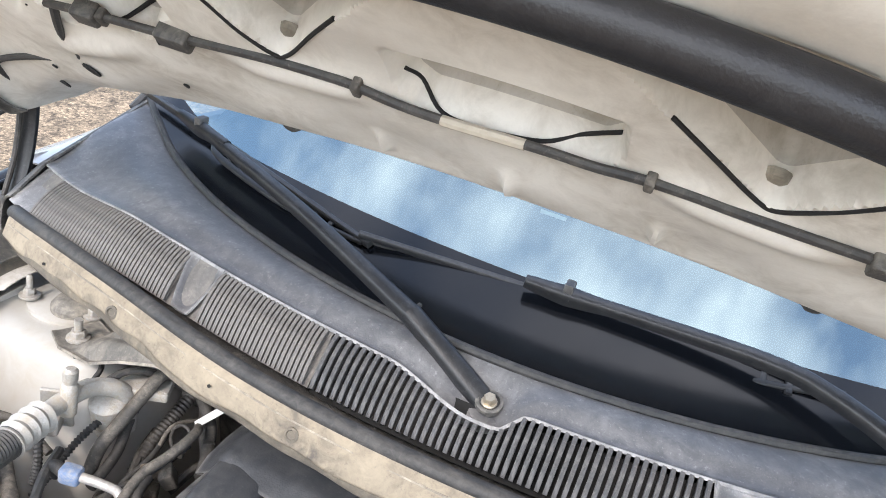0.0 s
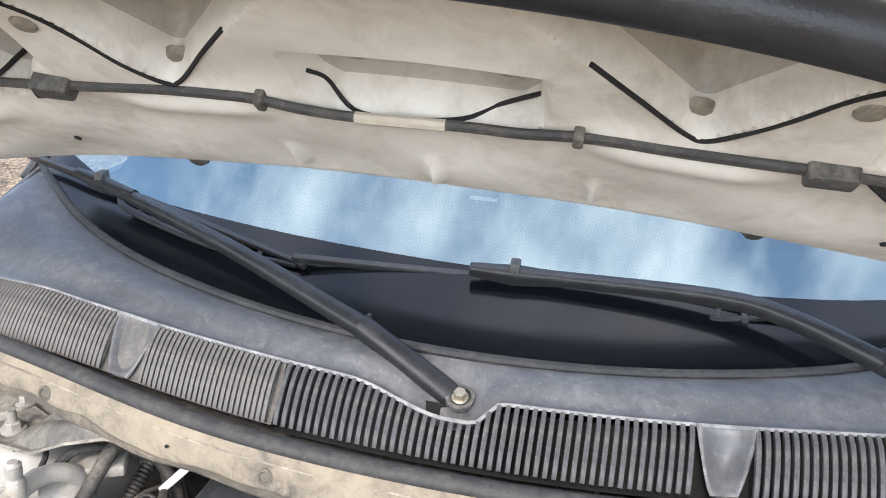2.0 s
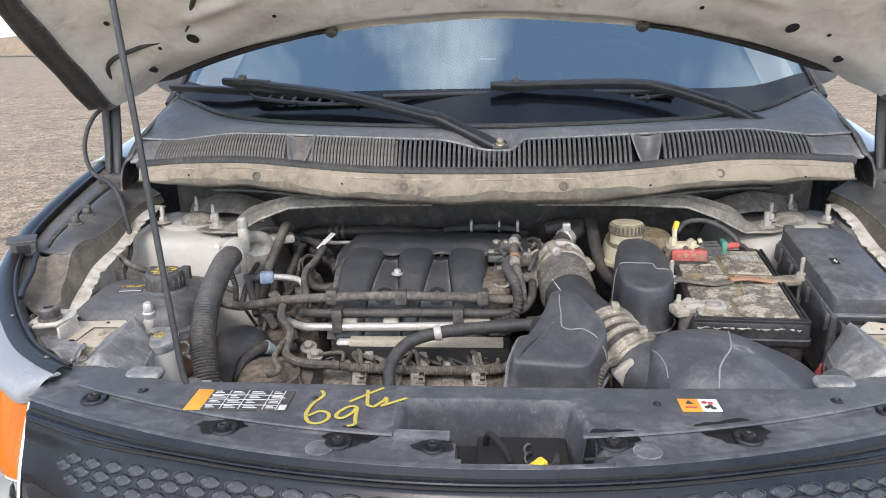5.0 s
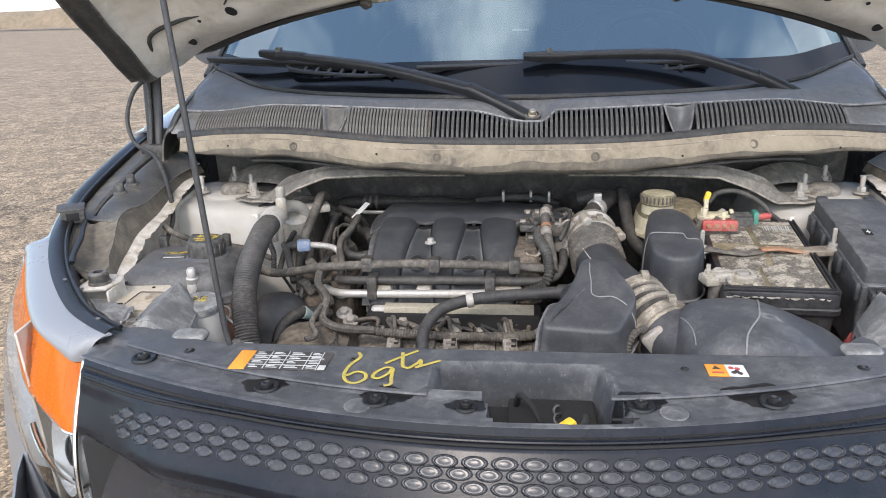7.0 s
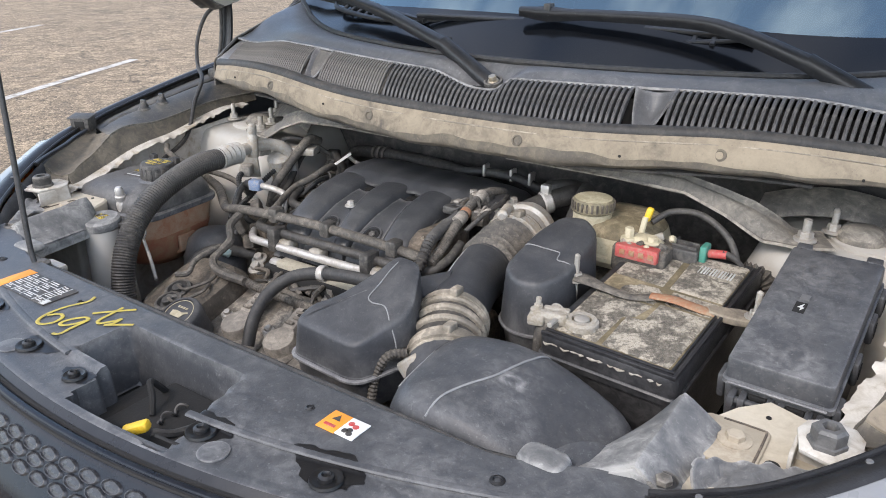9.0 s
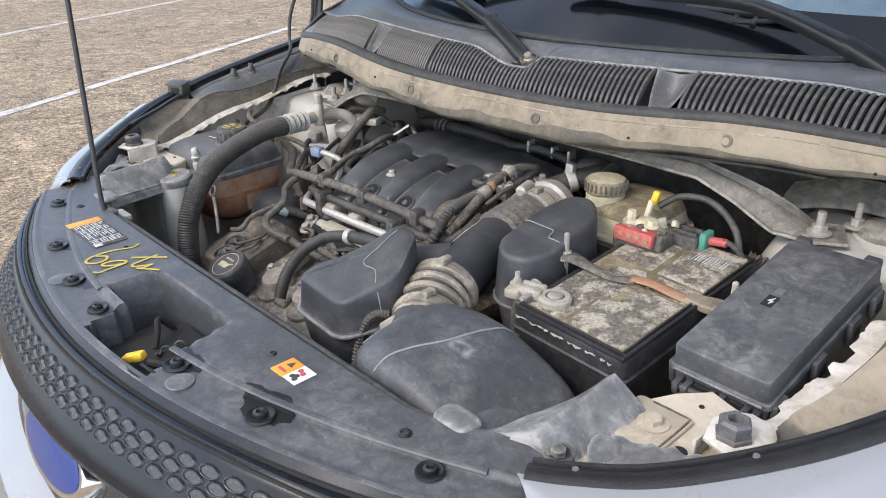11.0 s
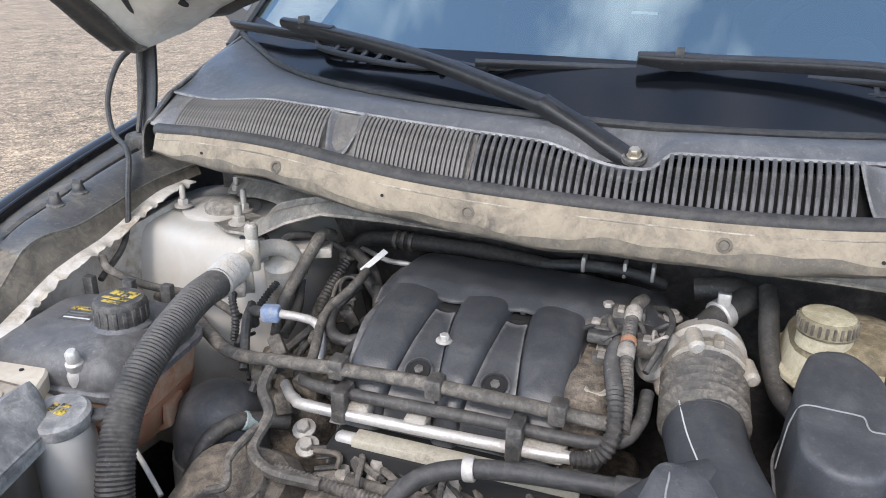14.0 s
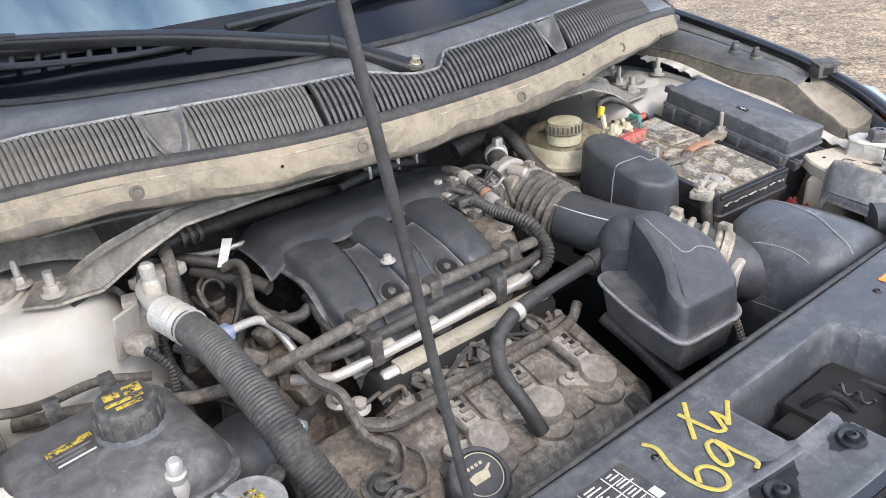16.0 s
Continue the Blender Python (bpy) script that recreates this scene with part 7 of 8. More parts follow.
fc, shell, lift = chamber("front_chamber", soft([(0.036, 0.130), (0.160, 0.122), (0.200, 0.205), (0.155, 0.285), (0.062, 0.300), (0.042, 0.22)]), 0.955, 1.062, 1.000, 0.27, 0.13, "black moulded sound chamber beside the engine", 0.018,
                          soft([(0.040, 0.133), (0.158, 0.125), (0.197, 0.205), (0.155, 0.282), (0.105, 0.285), (0.092, 0.240), (0.070, 0.196), (0.042, 0.170)]))
rise = lambda x, y, d=0.0006: (x, y, lift(Vector((x, y, 0)), 1.0) + d)
part("seam", G().tube([rise(0.121, 0.266, -0.001), rise(0.121, 0.258), rise(0.120, 0.245), rise(0.121, 0.225), rise(0.120, 0.208), rise(0.122, 0.199), rise(0.132, 0.195), rise(0.150, 0.196), rise(0.163, 0.188), rise(0.172, 0.180, -0.002), (0.183, 0.176, 1.000), (0.187, 0.176, 0.975)], 0.0009, 6, 4), M_SEAM, shell)
part("port", G().tube([(0.10, 0.285, 0.985), (0.13, 0.32, 0.99), (0.165, 0.34, 1.0)], 0.028, 16, 6), M_PLASTIC, fc)
_, shell, lift = chamber("rear_chamber", soft([(0.228, 0.355), (0.262, 0.325), (0.305, 0.330), (0.330, 0.375), (0.325, 0.480), (0.290, 0.515), (0.245, 0.505), (0.228, 0.45)]), 0.972, 1.086, 1.048, 0.50, 0.34, "tall black moulded sound chamber beside the battery")
part("seam", G().tube([(0.2262, 0.412, 0.985), (0.2288, 0.412, 1.030), (0.2315, 0.412, 1.048), rise(0.2365, 0.412, -0.003), rise(0.246, 0.412), rise(0.268, 0.411), rise(0.288, 0.410), rise(0.293, 0.407), rise(0.295, 0.396), rise(0.299, 0.392), rise(0.309, 0.392), rise(0.3185, 0.392, -0.003), (0.3245, 0.392, 1.044), (0.329, 0.392, 1.025)], 0.0009, 6, 4), M_SEAM, shell)

# ---- battery ----
bat = thing("battery", (0.428, 0.425, 0.83), "black car battery with a dirt-caked lid", "battery")
BT = Matrix.Translation((0.431, 0.421, 1.026)) @ Matrix.Rotation(radians(-3.5), 4, "Z") @ Matrix.Rotation(radians(6.5), 4, "X") @ Matrix.Translation((0, 0, -1.014))
case = part("case", G().rbox([(0.83, -0.082, 0.082, -0.142, 0.142, 0.008), (0.985, -0.086, 0.086, -0.146, 0.146, 0.008)], BT), M_BATT, bat)
lid = part("lid", G().rbox([(0.985, -0.090, 0.090, -0.150, 0.150, 0.010), (1.010, -0.090, 0.090, -0.150, 0.150, 0.010), (1.016, -0.087, 0.087, -0.147, 0.147, 0.009)], BT), M_BATT, bat, "dirt-caked battery lid")
part("lid_ledge", G().rbox([(0.978, -0.092, 0.092, -0.152, 0.152, 0.010), (0.987, -0.093, 0.093, -0.153, 0.153, 0.010), (0.989, -0.091, 0.091, -0.151, 0.151, 0.009)], BT), M_BATT, bat)
part("lid_dirt", G().rbox([(1.0150, -0.079, 0.077, -0.135, 0.137, 0.004), (1.0168, -0.078, 0.076, -0.134, 0.136, 0.004)], BT), M_SCUM, lid)
for outline, h in (([(-0.012, -0.132), (0.074, -0.133), (0.076, -0.014), (0.010, -0.012), (0.008, -0.058), (-0.014, -0.060)], 0.0036),
                   ([(-0.078, -0.133), (-0.020, -0.132), (-0.018, -0.064), (-0.004, -0.054), (0.004, -0.020), (-0.040, -0.018), (-0.078, -0.014)], 0.0018),
                   ([(0.004, 0.032), (0.076, 0.030), (0.075, 0.135), (0.000, 0.135)], 0.0040),
                   ([(-0.078, 0.034), (-0.006, 0.032), (-0.010, 0.135), (-0.077, 0.135)], 0.0022),
                   ([(-0.030, -0.014), (0.002, -0.016), (0.006, 0.010), (-0.008, 0.024), (-0.034, 0.022), (-0.046, 0.004)], 0.0036),
                   ([(0.012, -0.008), (0.075, -0.010), (0.075, 0.027), (0.010, 0.028)], 0.0014)):
    part("lid_plate", G().prism(outline, [(1.0145, 0.0), (1.0155 + 0.6 * h, 0.0), (1.0158 + h, 0.0022)], BT), M_BATTOP, lid)
for x, y in ((-0.035, 0.0), (-0.03, 0.055)):
    part("vent_plug", G().lathe([(0.016, 0), (0.016, 0.0035), (0.013, 0.005), (0.012, 0.0035)], BT @ Vector((x, y, 1.016)), (0, 0, 1), 18), M_BATTOP, lid)
for j in range(12):
    x, w = 0.02 + 0.004 * j, 0.0022 if j % 3 else 0.001
    part("label_bar", G().box(x, x + w, 0.085, 0.105, 1.0215, 1.0225, 0.0003, m=BT), M_BAR, lid)
for x0, x1, y0, y1 in ((-0.088, 0.088, -0.148, -0.1435), (-0.086, 0.086, -0.1405, -0.1365), (0.0835, 0.088, -0.146, 0.148), (0.0775, 0.0805, -0.138, 0.140)):
    part("lid_rim", G().box(x0, x1, y0, y1, 1.013, 1.0195, 0.0012, m=BT), M_BATT, lid)
rq_ = random.Random(9)
for j in range(13):
    x = -0.078 + 0.0125 * j + rq_.uniform(-0.003, 0.003)
    w = rq_.uniform(0.003, 0.008)
    part("crust", G().tube([BT @ Vector((x - w, -0.1505, 1.006)), BT @ Vector((x, -0.1515, 1.006 + rq_.uniform(-0.002, 0.002))), BT @ Vector((x + w, -0.1505, 1.006))], 0.002, 6, 3, radii=[0.0006, rq_.uniform(0.001, 0.0022), 0.0006]), M_CORRODED, lid)
neg = thing("battery_clamp", (0.365, 0.315, 1.015), "corroded grey negative battery terminal clamp", "terminal")
part("clamp", G().lathe([(0.022, 0), (0.022, 0.008), (0.019, 0.011), (0.013, 0.011), (0.012, 0.005)], (0.372, 0.316, 1.016), (0, 0, 1), 22), M_CORRODED, neg)
part("post", G().lathe([(0.0105, 0), (0.010, 0.011), (0.008, 0.0125)], (0.372, 0.316, 1.016), (0, 0, 1), 16), M_STEEL, neg)
NT = Matrix.Translation((0.366, 0.318, 1.018)) @ Matrix.Rotation(radians(14), 4, "Z")
for y in (-0.013, 0.003):
    part("clamp_ear", G().box(-0.046, -0.012, y, y + 0.009, -0.002, 0.013, 0.002, m=NT), M_CORRODED, neg)
part("clamp_jaw", G().box(-0.062, -0.040, -0.018, 0.016, -0.006, 0.008, 0.003, m=NT), M_CORRODED, neg)
part("clamp_bolt", G().bolt(NT @ Vector((-0.030, 0.012, 0.006)), 0.006, 0.008, (0, 1, 0)).lathe([(0.0035, 0), (0.0035, 0.022)], NT @ Vector((-0.030, -0.030, 0.006)), (0, 1, 0), 8), M_STEEL, neg)
part("jaw_bolt", G().bolt(NT @ Vector((-0.052, 0.002, 0.008)), 0.006, 0.009).lathe([(0.0035, 0.008), (0.0035, 0.018)], NT @ Vector((-0.052, 0.002, 0.008)), n=8), M_CORRODED, neg)
part("ground_cable", G().tube([(0.338, 0.308, 1.022), (0.325, 0.300, 1.0), (0.326, 0.295, 0.96), (0.33, 0.29, 0.90)], 0.009, 10, 6), M_LOOM, neg)
part("ground_cable", G().tube([(0.345, 0.303, 1.020), (0.338, 0.292, 0.995), (0.337, 0.287, 0.95), (0.34, 0.285, 0.90)], 0.005, 8, 6), M_LOOM, neg)
strap = thing("battery_strap", (0.44, 0.417, 1.02), "bent hold-down strap, half black and half bare orange", "strap")
part("strap_black", G().tube([(0.312, 0.398, 1.040), (0.335, 0.400, 1.040), (0.365, 0.402, 1.034), (0.40, 0.404, 1.030), (0.43, 0.412, 1.034)], 0.010, 10, 6, radii=[0.013, 0.015, 0.010, 0.009, 0.010], flat=0.3), M_LOOM, strap)
part("strap_orange", G().tube([(0.425, 0.411, 1.036), (0.455, 0.414, 1.037), (0.49, 0.419, 1.031), (0.515, 0.424, 1.028), (0.54, 0.43, 1.028)], 0.009, 10, 6, radii=[0.009, 0.010, 0.011, 0.009, 0.005], flat=0.3), M_STRAP, strap, "bare orange end")
part("strap_tab", G().prism([(0.500, 0.414), (0.530, 0.412), (0.566, 0.420), (0.574, 0.434), (0.562, 0.448), (0.528, 0.444), (0.492, 0.432)], [(1.024, 0.001), (1.026, 0), (1.032, 0), (1.034, 0.002)]), M_TAN, strap, "tan dusted strap tab")
for p, q in (((0.323, 0.400, 1.036), 0.84), ((0.553, 0.432, 1.032), 0.84)):
    part("stud", G().tube([(p[0], p[1], q), p], 0.004, 8).bolt(p, 0.0085, 0.011).lathe([(0.004, 0.008), (0.004, 0.036), (0.002, 0.038)], p, n=8), M_STEEL, strap)
pos = thing("fuse_terminal", (0.38, 0.51, 1.02), "red and cream positive terminal fuse block", "terminal")
part("red_base", G().box(0.342, 0.404, 0.484, 0.494, 1.046, 1.066, 0.002), M_RED, pos, "red plastic face")
for x in (0.349, 0.363, 0.377, 0.391):
    part("red_slot", G().box(x, x + 0.008, 0.4825, 0.486, 1.052, 1.060, 0.001), M_STRAP, pos)
part("block", G().box(0.333, 0.412, 0.494, 0.560, 1.018, 1.060, 0.005), M_LOOM, pos)
part("red_ledge", G().box(0.345, 0.401, 0.494, 0.508, 1.058, 1.064, 0.002), M_RED, pos)
part("cream_cover", G().rbox([(1.058, 0.348, 0.396, 0.506, 0.548, 0.006), (1.066, 0.352, 0.390, 0.510, 0.543, 0.006), (1.070, 0.358, 0.384, 0.515, 0.536, 0.006)]), M_CREAM, pos)
part("terminal_nut", G().bolt((0.385, 0.515, 1.066), 0.008, 0.010, washer=1.5), M_CREAM, pos)
part("terminal_nut", G().bolt((0.350, 0.515, 1.062), 0.007, 0.020), M_CREAM, pos)
part("terminal_stud", G().tube([(0.358, 0.540, 1.060), (0.360, 0.549, 1.090)], 0.0045, 8), M_CREAM, pos)
part("yellow_cap", G().box(-0.005, 0.005, -0.005, 0.005, -0.010, 0.012, 0.003, m=Matrix.Translation((0.362, 0.555, 1.092)) @ Matrix.Rotation(radians(14), 4, "Y")), M_YELLOW, pos, "yellow terminal cap")
part("black_cover", G().box(0.402, 0.446, 0.530, 0.572, 1.026, 1.060, 0.004), M_RUBBER, pos)
rc_ = random.Random(8)
for j in range(22):
    p = Vector((rc_.uniform(0.340, 0.408), rc_.uniform(0.500, 0.555), rc_.uniform(1.058, 1.068)))
    q = rc_.uniform(0.5, 1.0)
    part("crust", G().box(-0.007 * q, 0.007 * q, -0.005 * q, 0.005 * q, -0.005, 0.006 * q, 0.002, m=Matrix.Translation(p) @ Euler((rc_.uniform(-0.6, 0.6), rc_.uniform(-0.6, 0.6), rc_.uniform(0, 3))).to_matrix().to_4x4()), (M_CREAM, M_CORRODED, M_LOOM, M_CORRODED)[j % 4], pos)
part("green_plug", G().box(0.446, 0.456, 0.536, 0.562, 1.040, 1.068, 0.003), M_GREEN, pos, "green plug")
for x0, x1, y0, y1 in ((0.406, 0.442, 0.536, 0.539), (0.406, 0.442, 0.553, 0.556), (0.406, 0.409, 0.539, 0.568)):
    part("cover_rib", G().box(x0, x1, y0, y1, 1.059, 1.0645, 0.0006), M_RUBBER, pos)
cable = thing("battery_cable", (0.46, 0.56, 1.05), "grey battery cable arching behind the terminal", "cable")
part("cable", G().tube([(0.366, 0.560, 1.080), (0.388, 0.583, 1.094), (0.43, 0.592, 1.094), (0.475, 0.580, 1.07), (0.498, 0.56, 1.03), (0.505, 0.555, 0.98)], 0.0050, 10, 6), M_HOSE, cable)
part("cable", G().tube([(0.456, 0.550, 1.055), (0.485, 0.552, 1.058), (0.510, 0.560, 1.03), (0.515, 0.562, 0.99)], 0.0042, 10, 6), M_HOSE, cable)
part("red_sleeve", G().tube([(0.456, 0.550, 1.055), (0.470, 0.551, 1.057), (0.480, 0.552, 1.0575)], 0.0062, 10, 4), M_RED, cable, "faded red sleeve")
part("ribbed_sleeve", G().tube([(0.50, 0.575, 1.03), (0.53, 0.58, 1.02), (0.55, 0.57, 0.98)], 0.015, 12, 6, ribs=0.007, depth=0.002), M_LOOM, cable)
part("battery_tray", G().box(0.325, 0.53, 0.262, 0.59, 0.805, 0.832, 0.006), M_DARK, car)

# ---- fuse box ----
fuse = thing("fuse_box", (0.61, 0.40, 0.90), "long black fuse box with a flat lid", "fuse box")
FT = Matrix.Translation((0.613, 0.4255, 1.067)) @ Matrix.Rotation(radians(-1.5), 4, "Z") @ Matrix.Rotation(radians(9.8), 4, "X") @ Matrix.Diagonal((0.93, 1.02, 1.0, 1.0))
FZ = 0.0
part("body", G().rbox([(FZ - 0.16, -0.056, 0.056, -0.126, 0.128, 0.006), (FZ - 0.030, -0.060, 0.060, -0.131, 0.133, 0.006)], FT), M_PLASTIC, fuse)
flid = part("lid", G().rbox([(FZ - 0.034, -0.0625, 0.0625, -0.134, 0.136, 0.006), (FZ - 0.028, -0.0625, 0.0625, -0.134, 0.136, 0.006), (FZ - 0.0265, -0.0600, 0.0600, -0.1315, 0.1335, 0.006), (FZ - 0.004, -0.0592, 0.0592, -0.1305, 0.1325, 0.006), (FZ - 0.001, -0.0582, 0.0582, -0.1295, 0.1315, 0.006), (FZ, -0.0565, 0.0565, -0.128, 0.130, 0.006)], FT), M_COVER, fuse)
part("lid_bead", G().tube([FT @ Vector(q) for q in ((-0.055, -0.1350, FZ - 0.030), (0.055, -0.1350, FZ - 0.030))], 0.0018, 6), M_COWL, flid)
part("latch_bar", G().tube([FT @ Vector((-0.042, -0.142, FZ - 0.046)), FT @ Vector((0.046, -0.142, FZ - 0.046))], 0.0045, 10), M_PLASTIC, fuse)
for x in (-0.046, -0.034, -0.004, 0.008, 0.038, 0.050):
    part("latch_lug", G().box(x - 0.004, x + 0.004, -0.149, -0.130, FZ - 0.054, FZ - 0.038, 0.002, m=FT), M_PLASTIC, fuse)
for x in (-0.019, 0.023):
    part("latch_slot", G().box(x - 0.010, x + 0.010, -0.1355, -0.131, FZ - 0.052, FZ - 0.040, 0.001, m=FT), M_DARK, fuse)
for y in (-0.115, -0.03, 0.055, 0.115):
    clip = part("side_clip", G().box(0.060, 0.069, y - 0.013, y + 0.013, FZ - 0.062, FZ - 0.030, 0.003, m=FT), M_PLASTIC, fuse)
    part("clip_slot", G().box(0.0685, 0.0700, y - 0.008, y + 0.008, FZ - 0.054, FZ - 0.040, 0.0006, m=FT), M_DARK, clip)
    part("inner_clip", G().box(-0.069, -0.060, y - 0.013, y + 0.013, FZ - 0.062, FZ - 0.030, 0.003, m=FT), M_PLASTIC, fuse)
for x, y in ((-0.045, 0.137), (0.045, 0.137)):
    part("hinge_tab", G().box(x - 0.010, x + 0.010, y - 0.008, y + 0.006, FZ - 0.012, FZ + 0.001, 0.002, m=FT), M_PLASTIC, flid)
part("moulded_mark", G().box(-0.020, -0.006, -0.016, 0.006, FZ - 0.0005, FZ + 0.0008, 0.0004, m=FT), M_DARK, flid)
part("moulded_mark", G().prism([(-0.012, -0.012), (-0.008, -0.005), (-0.011, -0.005), (-0.0095, 0.003), (-0.016, -0.006), (-0.0125, -0.006)], [(FZ + 0.0006, 0), (FZ + 0.0013, 0)], FT), M_BAR, flid)
part("moulded_mark", G().box(-0.018, -0.007, 0.012, 0.024, FZ - 0.0005, FZ + 0.0008, 0.0004, m=FT), M_FAINT, flid)

# ---- fluid tanks ----
brake = thing("brake_fluid_tank", (0.295, 0.58, 0.97), "yellowed brake fluid tank with a ribbed cap", "fluid tank")
part("tank", G().rbox([(1.000, 0.256, 0.350, 0.540, 0.64, 0.035), (1.006, 0.240, 0.372, 0.524, 0.668, 0.05), (1.015, 0.235, 0.378, 0.520, 0.674, 0.05), (1.018, 0.231, 0.383, 0.515, 0.680, 0.05), (1.024, 0.231, 0.383, 0.515, 0.680, 0.05), (1.027, 0.235, 0.378, 0.520, 0.674, 0.05), (1.052, 0.240, 0.372, 0.524, 0.668, 0.05)]), M_CREAM, brake)
part("tank_top", G().rbox([(1.0522, 0.240, 0.372, 0.524, 0.668, 0.05), (1.060, 0.243, 0.368, 0.527, 0.664, 0.05), (1.068, 0.250, 0.360, 0.534, 0.656, 0.045), (1.072, 0.266, 0.342, 0.550, 0.638, 0.036)]), M_SCUM, brake, "grimy brown tank top")
part("neck", G().lathe([(0.030, 0), (0.030, 0.02)], (0.272, 0.560, 1.062), (0, 0, 1), 24), M_CREAM, brake)
bcap = part("cap", G().lathe([(0.032, 0), (0.0335, 0.003), (0.032, 0.004), (0.0315, 0.017), (0.029, 0.020), (0.022, 0.0205), (0.020, 0.019)], (0.272, 0.560, 1.080), (0, 0, 1), 30), M_CAPSIDE, brake)
part("cap_top", G().lathe([(0.0285, 0), (0.0285, 0.0008), (0.024, 0.0018), (0.010, 0.0022)], (0.272, 0.560, 1.0995), (0, 0, 1), 28), M_CAP, bcap, "dusty cap top")
for j in range(26):
    a = 2 * math.pi * j / 26
    part("cap_rib", G().box(0.0305, 0.0335, -0.0016, 0.0016, 0.004, 0.017, 0.0006, m=Matrix.Translation((0.272, 0.560, 1.080)) @ Matrix.Rotation(a, 4, "Z")), M_BROWN, bcap)
part("cylinder", G().tube([(0.295, 0.50, 0.945), (0.295, 0.62, 0.955), (0.295, 0.70, 0.96)], 0.022, 14, 4), M_ALU, brake)
part("mount", G().box(0.265, 0.335, 0.55, 0.65, 0.955, 1.004, 0.01), M_GRIME, brake)

cool = thing("coolant_tank", (-0.60, 0.37, 0.78), "grey coolant tank, its lower half stained red", "coolant tank")
CT = Matrix.Translation((-0.595, 0.365, 0)) @ Matrix.Rotation(radians(6), 4, "Z")
part("upper_half", G().rbox([(0.984, -0.104, 0.100, -0.094, 0.094, 0.035), (1.002, -0.103, 0.098, -0.092, 0.092, 0.035), (1.016, -0.096, 0.090, -0.085, 0.086, 0.035), (1.026, -0.080, 0.070, -0.068, 0.070, 0.035)], CT), M_TANKTOP, cool)
part("seam_rim", G().rbox([(0.974, -0.108, 0.104, -0.098, 0.098, 0.036), (0.976, -0.110, 0.106, -0.100, 0.100, 0.036), (0.984, -0.110, 0.106, -0.100, 0.100, 0.036), (0.987, -0.107, 0.103, -0.097, 0.097, 0.036)], CT), M_COVER, cool)
part("lower_half", G().rbox([(0.925, -0.098, 0.095, -0.088, 0.088, 0.040), (0.976, -0.102, 0.099, -0.093, 0.093, 0.036)], CT), M_TANK, cool, "amber-stained translucent lower half")
part("coolant_level", G().rbox([(0.865, -0.070, 0.066, -0.06, 0.06, 0.05), (0.885, -0.090, 0.086, -0.080, 0.080, 0.045), (0.926, -0.0985, 0.0955, -0.0885, 0.0885, 0.040), (0.934, -0.0995, 0.0965, -0.0895, 0.0895, 0.040)], CT), M_TANKRED, cool, "red coolant showing through the tank")
part("tank_strap", G().rbox([(0.86, 0.03, 0.05, -0.02, 0.02, 0.006), (0.895, 0.092, 0.104, -0.02, 0.02, 0.004), (0.925, 0.095, 0.101, -0.02, 0.02, 0.002)], CT), M_TANK, cool)
part("neck", G().lathe([(0.044, 0), (0.044, 0.006), (0.039, 0.008), (0.039, 0.018), (0.034, 0.022)], (-0.561, 0.376, 1.008), (0, 0, 1), 26), M_COVER, cool)
ccap = part("cap", G().lathe([(0.032, 0), (0.0335, 0.006), (0.0325, 0.032), (0.030, 0.037), (0.025, 0.038)], (-0.561, 0.376, 1.022), (0, 0, 1), 28), M_RUBBER, cool)
for j in range(18):
    part("cap_rib", G().box(0.0310, 0.0342, -0.0028, 0.0028, 0.007, 0.030, 0.001, m=Matrix.Translation((-0.561, 0.376, 1.022)) @ Matrix.Rotation(2 * math.pi * j / 18, 4, "Z")), M_RUBBER, ccap)
for x0, x1, y0, y1 in ((-0.018, -0.002, 0.004, 0.016), (0.002, 0.020, 0.002, 0.018), (-0.020, 0.018, -0.008, -0.002), (-0.012, 0.014, -0.018, -0.012)):
    part("print", G().box(x0, x1, y0, y1, 0.0375, 0.0385, 0.0003, m=Matrix.Translation((-0.561, 0.376, 1.022))), M_WORNPRINT, ccap)
LM = Matrix.Translation((-0.622, 0.372, 1.0262)) @ Matrix.Rotation(radians(8), 4, "Z") @ Matrix.Rotation(radians(2), 4, "X")
lab = part("label", G().box(-0.022, 0.026, -0.018, 0.018, -0.002, 0.0012, 0.0004, m=LM), M_INK, cool)
part("label_strip", G().box(-0.021, 0.025, 0.008, 0.017, 0.001, 0.0018, 0.0003, m=LM), M_WORNPRINT, lab)
for j in range(3):
    part("label_bar", G().box(-0.018, 0.020 - 0.008 * (j % 2), 0.001 - 0.007 * j, 0.0035 - 0.007 * j, 0.001, 0.0018, 0.0003, m=LM), M_FAINT if j < 2 else M_BAR, lab)
for x, y in ((-0.68, 0.45), (-0.62, 0.46), (-0.56, 0.465)):
    part("tank_clip", G().box(x - 0.008, x + 0.008, y - 0.006, y + 0.006, 1.005, 1.040, 0.002), M_RUBBER, cool)
part("overflow_nipple", G().lathe([(0.012, -0.05), (0.012, 0.0), (0.009, 0.006), (0.0105, 0.010), (0.0105, 0.016), (0.008, 0.018), (0.008, 0.03), (0.005, 0.034)], (-0.552, 0.285, 1.002), (0.05, -0.15, 1), 16), M_BRIGHT, cool, "pale overflow nipple")
wash = thing("washer_filler", (-0.509, 0.213, 0.86), "pale washer filler neck with a black cap", "filler neck")
part("neck", G().tube([(-0.50, 0.215, 0.80), (-0.505, 0.214, 0.90), (-0.509, 0.213, 0.985)], 0.03, 20, 6, radii=[0.040, 0.036, 0.032]), M_WHITE, wash)
